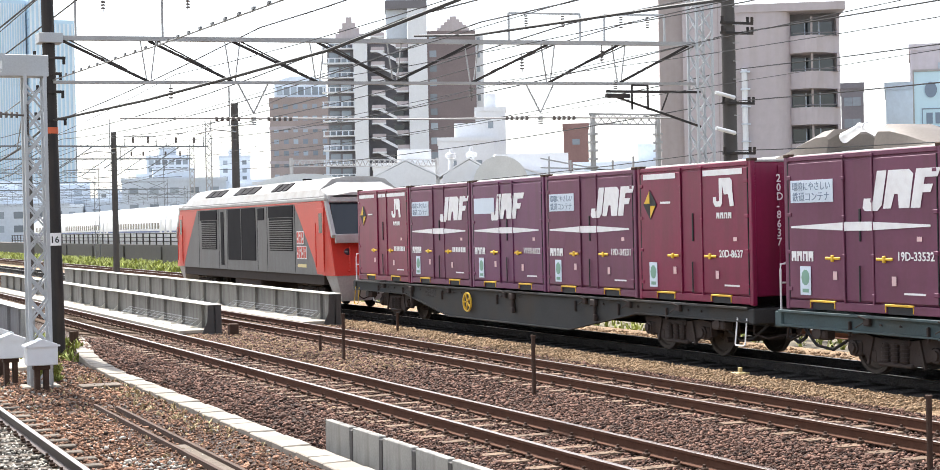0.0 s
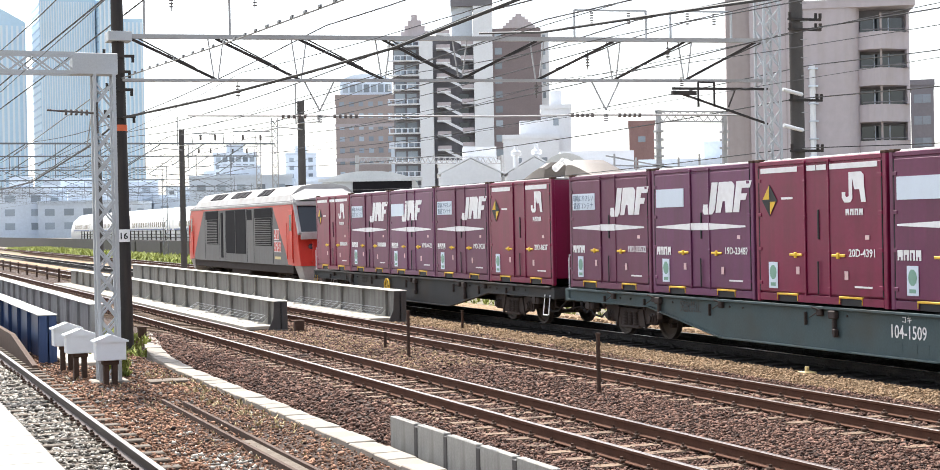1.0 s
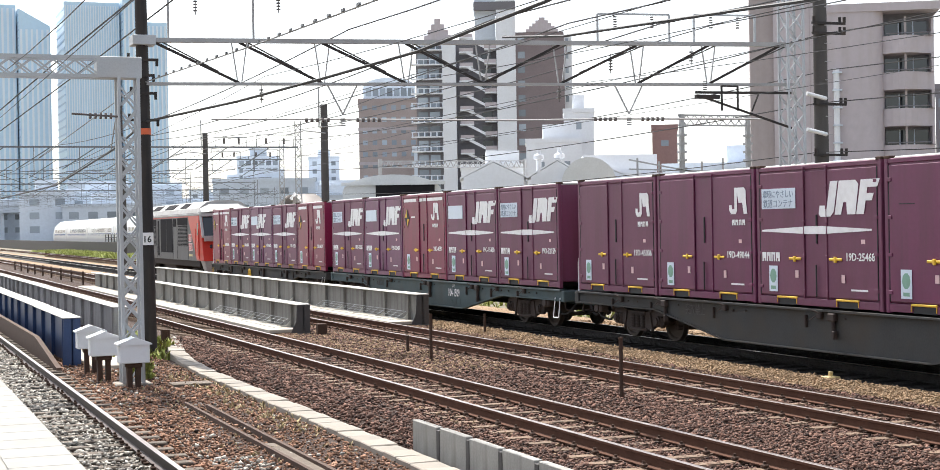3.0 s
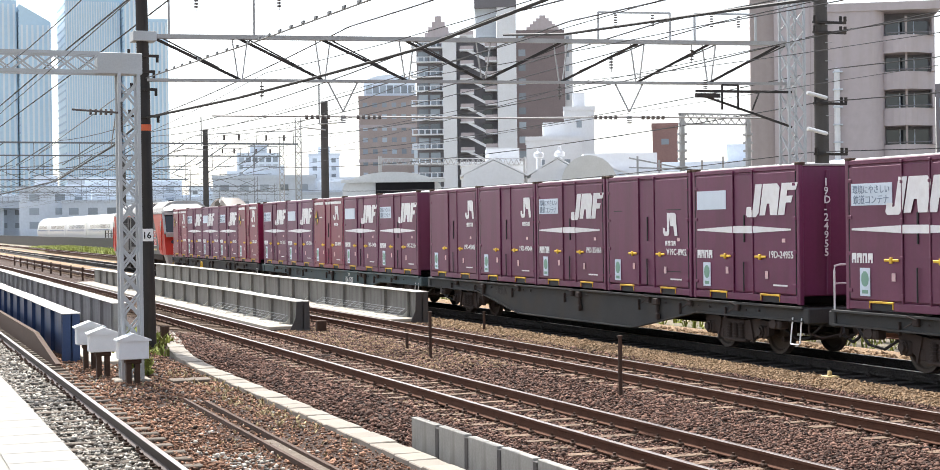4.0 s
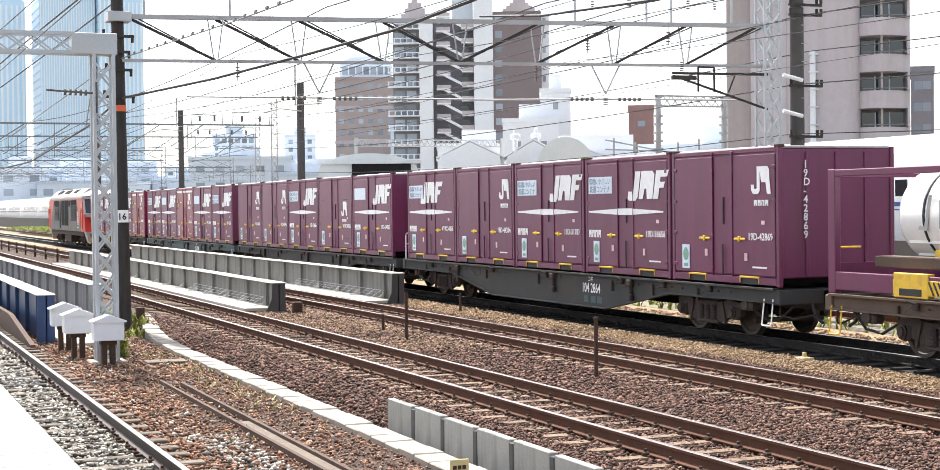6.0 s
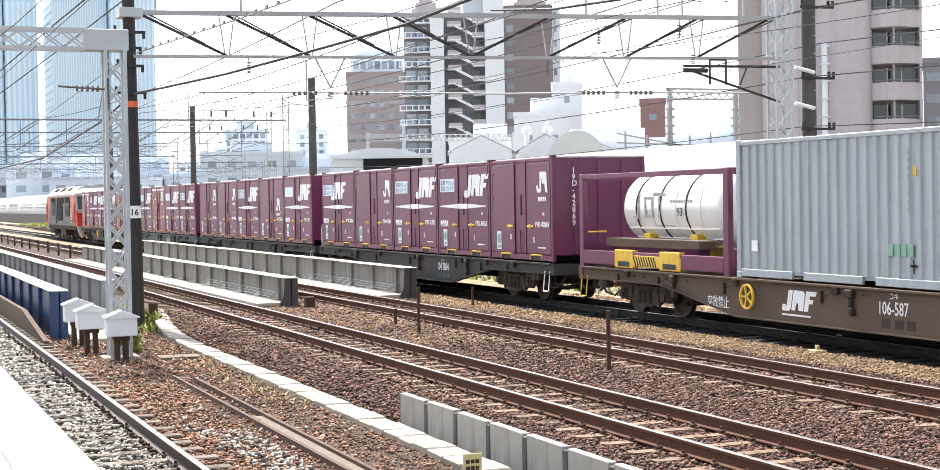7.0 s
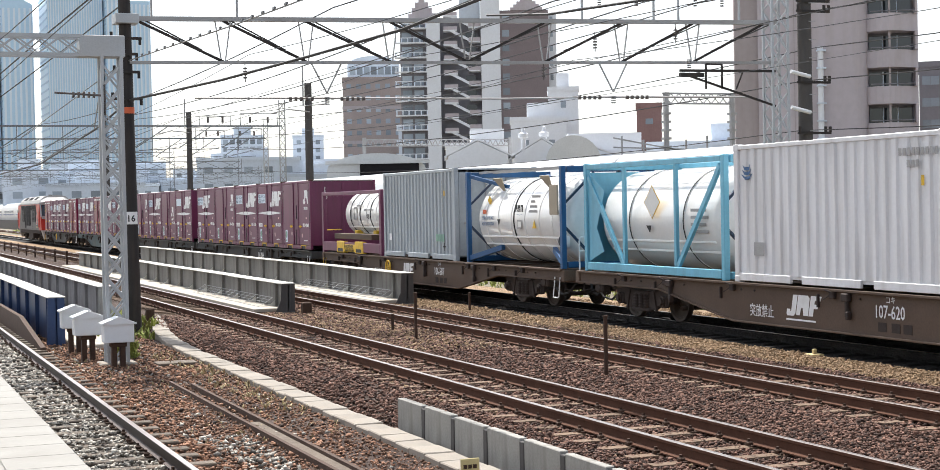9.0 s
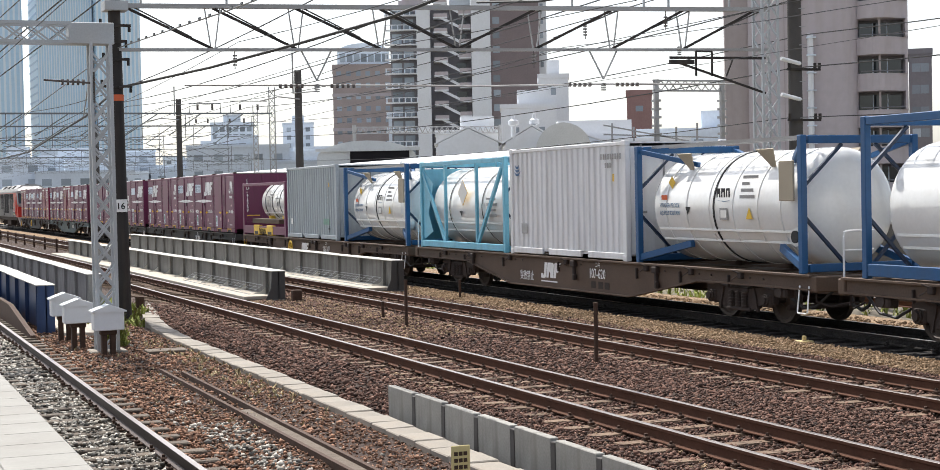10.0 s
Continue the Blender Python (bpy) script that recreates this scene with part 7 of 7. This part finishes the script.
for k in range(14):
    z = 0.2 + 3.02 * k
    box_part("balcony_slab", apt, 106.6, 113.9, Y - 0.3, Y + 1.5, z - 0.12, z + 0.12, M["facade_white"], "white balcony slab")
    box_part("balcony_rail", apt, 106.6, 113.9, Y - 0.32, Y - 0.2, z + 0.95, z + 1.1, M["facade_white"])
    m = Mesh()
    for i in range(6):
        m.box(106.7 + 1.4 * i, 107.0 + 1.4 * i, Y - 0.3, Y - 0.22, z + 0.12, z + 0.95)
    pieces("baluster", m, M["facade_pale"], apt)
    for x in (108.2, 110.9):
        box_part("window", apt, x, x + 2.2, Y + 1.4, Y + 1.52, z + 0.3, z + 2.3, M["far_pane"])
    # stair flight
    m = Mesh()
    m.bar((119.4, Y + 0.4, z + 2.5), (124.2, Y + 0.4, z + 0.2), 0.25, 0.55)
    m.box(117.8, 121.0, Y + 0.2, Y + 3.4, z + 2.3, z + 2.6)
    m.box(123.6, 126.3, Y + 0.2, Y + 3.4, z - 0.1, z + 0.15)
    part("stair_flight", m, M["facade_white"], apt, "white stair flight")
    m = Mesh()
    m.box(117.9, 121.0, Y + 0.2, Y + 0.35, z + 2.6, z + 3.3)
    m.box(123.6, 126.3, Y + 0.2, Y + 0.35, z + 0.15, z + 0.95)
    pieces("parapet", m, M["facade_grey"], apt)
    box_part("window", apt, 122.9, 125.2, Y + 3.4, Y + 3.52, z + 0.6, z + 2.2, M["window"])
    box_part("window", apt, 131.3, 132.9, Y - 0.06, Y + 0.02, z + 0.9, z + 2.3, M["far_pane"])
    box_part("window", apt, 142.3, 143.0, Y + 1.94, Y + 2.02, z + 0.9, z + 2.1, M["far_pane"])

face(apt, 107.8, 310, 22)

# large grey building with curved balcony fronts
grey = thing("grey_apartment_block", "warm grey concrete apartment block with curved balconies", "apartment building")
Y = 118.0
M["facade_taupe"] = mat("taupe_grey_facade", (0.36, 0.315, 0.31), 0.8, var=0.08, scale=0.15, fine=2, bump=0.1, dirt=(0.28, 0.24, 0.23), dirt_amount=0.5, dirt_scale=0.25, streak=True)
box_part("wall", grey, 71.6, 74.0, Y + 0.5, Y + 20, -0.4, 25.0, M["facade_taupe"], "darker taupe wing")
box_part("wall", grey, 74.0, 79.4, Y, Y + 20, -0.4, 25.5, M["facade_grey"])
box_part("wall", grey, 79.4, 83.6, Y - 0.3, Y + 18, -0.4, 20.7, M["facade_grey"])
m = Mesh()
bay = [(83.6 + 1.5 * math.sin(a), Y + 1.2 - 1.5 * math.cos(a)) for a in (math.pi / 2 * i / 8 for i in range(9))]
m.poly([(x, y, -0.4) for x, y in bay] + [(85.1, Y + 6, -0.4), (83.6, Y + 6, -0.4)], (0, 0, 21.1))
part("bay", m, M["facade_grey"], grey, "rounded grey corner bay")
# back wall of the balcony recess, coloured dark for the shade in it
box_part("wall", grey, 85.1, 90.2, Y + 2.2, Y + 18, -0.4, 20.2, M["facade_dark"])
box_part("roof_slab", grey, 79.2, 90.5, Y - 0.4, Y + 18, 20.2, 20.9, M["facade_grey"])
box_part("roof_edge", grey, 73.8, 79.6, Y - 0.2, Y + 18, 25.2, 25.8, M["facade_grey"])
for i in range(4):
    box_part("joint", grey, 74.6 + 1.5 * i, 74.66 + 1.5 * i, Y - 0.03, Y + 0.01, 0, 25, M["facade_taupe"])
m = Mesh()
m.tube((80.2, Y - 0.6, -0.4), (80.2, Y - 0.6, 15.4), 0.3, n=10)
part("downpipe", m, M["facade_white"], grey, "white downpipe")
for k in range(9):
    box_part("pipe_clamp", grey, 79.8, 80.75, Y - 0.95, Y - 0.3, 3 + 1.5 * k, 3.12 + 1.5 * k, M["facade_pale"])
for k in range(7):
    z = 16.6 - 3.1 * k
    if z < -0.4:
        break
    m = Mesh()
    front = [(84.6 + 0.6 * i, Y + 1.3 - 1.7 * math.sin(math.pi * min(1.0, 0.12 + i / 10))) for i in range(10)]
    m.poly([(x, y, z) for x, y in front] + [(90.2, Y + 2.2, z), (84.6, Y + 2.2, z)], (0, 0, 1.5))
    part("balcony", m, M["facade_grey"], grey, "curved grey balcony front")
    for n_, x in enumerate((85.3, 86.75, 88.2)):
        box_part("window", grey, x, x + 1.3, Y + 2.14, Y + 2.2, z + 1.2, z + 2.85, M["window"])
        if n_ < 2:
            box_part("window_frame", grey, x + 1.3, x + 1.42, Y + 2.08, Y + 2.2, z + 1.2, z + 2.9, M["facade_pale"])
    box_part("balcony_post", grey, 87.0, 87.2, Y - 0.1, Y + 0.2, z + 1.5, z + 3.1, M["facade_taupe"])
    box_part("balcony_fin", grey, 89.7, 89.95, Y + 0.5, Y + 2.2, z + 1.5, z + 3.1, M["facade_grey"])
    m = Mesh()
    m.tube((85.2, Y - 0.15, z + 1.68), (89.6, Y - 0.15, z + 1.68), 0.05, n=6)
    part("balcony_rail", m, M["facade_dark"], grey)
face(grey, 71.6, 118, 31)


def block(name, x0, x1, y, depth, top, material, label, nx, nz, w=1.4, h=1.3, roofbox=True, z0=2.0):
    t = thing(name, label, "building", "far buildings")
    box_part("wall", t, x0, x1, y, y + depth, -0.4, top, material)
    box_part("parapet", t, x0 - 0.15, x1 + 0.15, y - 0.15, y + depth, top - 0.5, top + 0.15, material)
    if roofbox:
        k = (x1 - x0) * 0.3
        box_part("roof_hut", t, x0 + k, x1 - k, y + 2, y + depth * 0.6, top, top + 2.4, material)
    if nx:
        grid_windows(t, x0 + 0.4, x1 - 0.4, z0, top - 0.8, y, nx, nz, w, h, M["far_pane"])
    return face(t, x0, y)


bt = block("brown_building", 129, 147.0, 420, 26, 38.5, M["tile_tan"], "brown building with a pale glazed top storey", 6, 11)
m = Mesh()
m.sweep([(130.5, 38.5), (146.0, 38.5)] + [(138.25 + 7.75 * math.cos(math.pi * i / 14), 42.0 + 2.6 * math.sin(math.pi * i / 14)) for i in range(15)], 421, 440)
part("glass_storey", m, M["facade_pale"], bt, "pale glazed top storey with a curved roof")
for i in range(7):
    box_part("storey_window", bt, 131.2 + 2.1 * i, 132.9 + 2.1 * i, 420.9, 421.0, 39.4, 41.6, M["far_pane"])
for k in range(3):
    box_part("floor_band", bt, 128.8, 147.2, 419.8, 420.0, 10.5 + 9.6 * k, 11.4 + 9.6 * k, M["facade_taupe"])
block("white_building", 91, 106, 240, 14, 12.5, M["facade_white"], "white rendered low building", 3, 3, 1.2, 1.0)
block("white_building", 100.4, 105.6, 220, 12, 20.2, M["facade_white"], "narrow white rendered building", 1, 5, 0.9, 1.1)
block("white_building", 94.5, 104.0, 221, 12, 15.6, M["facade_white"], "white rendered stepped building", 2, 2, 1.0, 1.2)
block("white_building", 136.5, 150, 395, 12, 24, M["facade_pale"], "pale grey office block", 3, 6)
block("red_block", 105.1, 109.2, 200, 8, 16.4, M["brick_red"], "small red-brown tiled block", 1, 4, 1.2, 0.8, False)
block("low_shop", 96, 128, 180, 14, 10.0, M["facade_pale"], "pale low commercial building", 9, 3)
block("low_shop", 72, 96, 168, 14, 8.2, M["facade_white"], "white low commercial building", 6, 2)
block("dark_building", 115.9, 119.2, 150.4, 12, 17.9, M["facade_dark"], "dark grey narrow city building", 2, 6, 1.2, 1.0, False)

# houses and the vaulted shed beyond the line
def gabled(name, x0, x1, y, depth, eave, ridge, material, label):
    t = thing(name, label, "house", "low houses beyond the line")
    m = Mesh()
    m.sweep([(x0, -0.4), (x1, -0.4), (x1, eave), ((x0 + x1) / 2, ridge), (x0, eave)], y - 0.3, y + depth)
    part("wall", m, material, t)
    m = Mesh()
    xm = (x0 + x1) / 2
    m.sweep([(x0 - 0.4, eave - 0.15), (xm, ridge + 0.05), (x1 + 0.4, eave - 0.15), (x1 + 0.4, eave), (xm, ridge + 0.25), (x0 - 0.4, eave)], y - 0.34, y + depth + 0.4)
    part("roof", m, M["facade_white"], t)
    grid_windows(t, x0 + 0.5, x1 - 0.5, 2, eave - 0.4, y, 3, 2, 1.2, 1.0, M["far_pane"])
    return face(t, x0, y)


gabled("gabled_house", 60.3, 66.0, 140, 10, 7.2, 8.7, M["facade_white"], "white gabled house with a shallow roof")
gabled("gabled_house", 53.7, 60.0, 141, 10, 7.2, 8.6, M["facade_white"], "white house with a shallow roof")
gabled("gabled_house", 66.5, 76, 146, 9, 6.6, 8.2, M["facade_pale"], "pale house with a shallow roof")
vh = thing("vaulted_house", "white house with a curved grey sheet roof", "house", "low houses beyond the line")
m = Mesh()
m.sweep([(62.6, -0.4)] + [(65.6 - 3.0 * math.cos(math.pi * i / 12), 6.3 + 2.7 * math.sin(math.pi * i / 12)) for i in range(13)] + [(68.6, -0.4)], 138, 148)
part("vault", m, M["roof_metal"], vh)
face(vh, 62.6, 138)
for x, z in ((61.0, 8.9), (63.2, 9.0)):
    f_ = thing("roof_vent", "white round-topped roof ventilator on a house", "roof ventilator", "roof ventilators", at=(x, 139.6, 0))
    m = Mesh()
    m.lathe([(z - 1.4, 0.25), (z - 0.1, 0.25), (z, 0.5), (z + 0.35, 0.5), (z + 0.55, 0.2), (z + 0.95, 0.16), (z + 1.0, 0.001)], 12, "z")
    part("cowl", m, M["facade_white"], f_, smooth=True)
shed = thing("station_shed", "grey shed with a curved sheet roof", "shed")
m = Mesh()
arc = [(35.6, -0.4)] + [(39.6 - 4.2 * math.cos(math.pi * i / 12), 5.4 + 1.35 * math.sin(math.pi * i / 12)) for i in range(13)] + [(43.8, -0.4)]
m.sweep(arc, 120, 150)
part("vault", m, M["roof_metal"], shed)
# flat dark panel in place of the shaded interior
box_part("opening", shed, 38.2, 43.2, 119.9, 120.05, 2.5, 5.9, M["louvre"], "dark panel for the unlit shed mouth")
box_part("fascia", shed, 35.3, 44.1, 119.7, 120.0, 5.9, 6.15, M["roof_metal"])
face(shed, 35.6, 120)
lt = thing("lattice_beam", "grey lattice gantry beam before the towers", "gantry beam", at=(0, 150, 0))
m = Mesh()
for z in (8.56, 9.2):
    m.bar((48.2, 0, z), (64.0, 0, z), 0.1)
for i in range(26):
    a = 48.2 + 0.605 * i
    m.bar((a, 0, 8.56), (a + 0.3, 0, 9.2), 0.07)
    m.bar((a + 0.3, 0, 9.2), (a + 0.605, 0, 8.56), 0.07)
part("beam", m, M["steel_grey"], lt)
for x in (48.2, 64.0):
    m = Mesh()
    m.bar((x, 0, -0.4), (x, 0, 9.4), 0.3)
    part("mast", m, M["steel_grey"], lt)
sgn = thing("signal_gantry", "grey steel signal gantry beyond the bullet line", "signal gantry", at=(0, 75, 0))
m = Mesh()
for z in (7.75, 8.3):
    m.bar((41, 0, z), (45.5, 0, z), 0.09)
for i in range(9):
    m.bar((41 + 0.5 * i, 0, 7.75), (41.5 + 0.5 * i, 0, 8.3), 0.05)
    m.bar((41 + 0.5 * i, 0, 8.3), (41.5 + 0.5 * i, 0, 7.75), 0.05)
part("beam", m, M["steel_grey"], sgn)
for x in (41.2, 45.3):
    m = Mesh()
    m.bar((x, 0, -0.4), (x, 0, 8.35), 0.22)
    for i in range(8):
        m.box(x - 0.2, x + 0.2, -0.2, 0.2, 4 + 0.45 * i, 4.12 + 0.45 * i)
    part("mast", m, M["steel_grey"], sgn)
m = Mesh()
for i in range(5):
    m.bar((38.5 + 1.3 * i, 0, 4.2), (38.5 + 1.3 * i, 0, 6.0 - 0.2 * (i % 2)), 0.08)
m.bar((38, 0, 5.4), (45, 0, 5.2), 0.07)
m.bar((38, 0, 5.9), (45, 0, 4.7), 0.07)
pieces("switchgear", m, M["steel_grey"], sgn)

# billboard on its roof
bb = thing("billboard", "pale blue rooftop billboard with dark lettering", "billboard")
face(bb, 91.0, 110)
bb.matrix_basis = bb.matrix_basis @ Matrix.Translation((1.7, 0, 0))
box_part("panel", bb, 91.0, 100, 110, 110.3, 9.6, 14.9, M["bill"])
for x in (92.0, 95.0, 98.0):
    box_part("strut", bb, x, x + 0.25, 110.3, 110.6, 1.0, 14.0, M["steel_grey"])
m = Mesh()
for x0, x1, z0, z1 in ((90.85, 100.15, 14.9, 15.1), (90.85, 91.0, 9.6, 14.9)):
    m.box(x0, x1, 109.9, 110.3, z0, z1)
part("rim", m, M["steel_grey"], bb)
m = Mesh()
m.lathe([(109.9, 0.001), (109.9, 0.68)], 20, "y", (92.85, 0, 13.3))
part("emblem", m, M["sign_text"], bb, "grey blue round mark")
letters("lettering", "エム", 1.25, Matrix.Translation((93.75, 109.95, 12.85)) @ REAR, M["sign_text"], bb)
m = Mesh()
for x0, x1, z0, z1 in ((91.8, 99.5, 11.6, 11.7), (91.8, 99.5, 10.0, 10.1), (91.8, 91.9, 10.0, 11.7)):
    m.box(x0, x1, 109.92, 109.99, z0, z1)
for i in range(5):
    m.box(92.3 + 1.0 * i, 93.0 + 1.0 * i, 109.92, 109.99, 10.35, 11.3)
pieces("lettering_bar", m, M["sign_text"], bb)
block("billboard_building", 94.6, 112, 116.2, 14, 14.5, M["facade_pale"], "pale building carrying the billboard", 0, 0, roofbox=False)
block("tan_building", 109.2, 126, 130.2, 14, 20.0, M["facade_grey"], "warm grey building behind the billboard", 2, 5, roofbox=True)

# glass towers, their haze carried by the pale blue colours
def tower(name, x0, x1, y, depth, top, label, fins, slope=0.0):
    t = thing(name, label, "tower", "distant glass towers")
    m = Mesh()
    m.add([(x0, y, -1), (x1, y, -1), (x1, y, top - slope), (x0, y, top), (x0, y + depth, -1), (x1, y + depth, -1), (x1, y + depth, top - slope), (x0, y + depth, top)],
          [(0, 1, 2, 3), (4, 7, 6, 5), (0, 4, 5, 1), (3, 2, 6, 7), (0, 3, 7, 4), (1, 5, 6, 2)])
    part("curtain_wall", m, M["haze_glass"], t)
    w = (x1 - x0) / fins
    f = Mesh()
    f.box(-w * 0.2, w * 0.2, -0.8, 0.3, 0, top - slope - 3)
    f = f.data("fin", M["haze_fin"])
    for i in range(fins):
        o = new("fin", f)
        o.parent = t
        o.location = (x0 + w * (i + 0.5), y, 0)
    m = Mesh()
    n = 30
    for k in range(n):
        m.box(x0 - 0.4, x0 + 0.1, y, y + depth, top * k / n, top * k / n + 1.4)
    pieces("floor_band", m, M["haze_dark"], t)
    return t


tower("glass_tower", 101, 118, 1330, 60, 190, "glass tower with haze in its pale blue colour", 4)
tower("glass_tower", 119, 144, 1320, 60, 186, "glass tower with a sloping roof and haze in its pale blue colour", 6, 14)
tower("glass_tower", 153, 197, 1300, 55, 190, "ribbed glass tower with haze in its pale blue colour", 22)
tower("glass_tower", 198, 208, 1290, 40, 192, "narrow tower with haze in its pale colour", 3)
tower("glass_tower", 219, 235.5, 1300, 30, 175, "slender tower with haze in its pale blue colour", 5)
# far blocks get their haze from the facade colour alone
rng = random.Random(12)
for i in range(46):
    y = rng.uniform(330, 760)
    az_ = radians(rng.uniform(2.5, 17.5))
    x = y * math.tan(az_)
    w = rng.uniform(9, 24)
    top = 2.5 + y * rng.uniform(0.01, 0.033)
    block("city_block", x, x + w, y, rng.uniform(10, 18), top, M["facade_pale"], "city block beyond the yard with haze in its pale colour", max(2, int(w / 4)), max(2, int(top / 3.6)), 2.0, 1.4, rng.random() < 0.6)
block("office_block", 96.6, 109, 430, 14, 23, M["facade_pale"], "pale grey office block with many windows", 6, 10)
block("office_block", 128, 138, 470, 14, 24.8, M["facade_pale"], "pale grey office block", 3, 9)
for z, y in ((10.5, 430),):
    v = thing("viaduct", "pale elevated railway deck in the distance", "viaduct", kind="structure")
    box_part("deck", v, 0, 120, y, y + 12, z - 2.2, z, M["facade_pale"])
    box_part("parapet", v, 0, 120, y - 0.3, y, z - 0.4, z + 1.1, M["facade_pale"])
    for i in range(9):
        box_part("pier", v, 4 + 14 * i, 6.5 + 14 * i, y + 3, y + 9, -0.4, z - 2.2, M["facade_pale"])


# ---- movement ----
def way(t):
    for (a, p), (b, q) in zip(RUN, RUN[1:]):
        if t <= b:
            return p + (q - p) * (t - a) / (b - a)
    return RUN[-1][1]


def motions():
    for ob, s in MOVING:
        base = 0.0 if ob.name.startswith(("container_wagon", "diesel")) else DECK
        walk(ob, [(t, pose(XT, d - s, base)) for t, d in RUN])
    for w, r, y in WHEELS:
        rows = []
        for i in range(301):
            t = i / 30
            rows.append((t, pose(0, y, r, -math.degrees((way(t) - RUN[0][1]) / r), 0, 0)))
        walk(w, rows)
    for ob, s in BULLET:
        walk(ob, [(t, pose(31.2, 200 + 26.0 * t + s, 0.9)) for t in (0.0, 5.0, 10.0)])


motions()
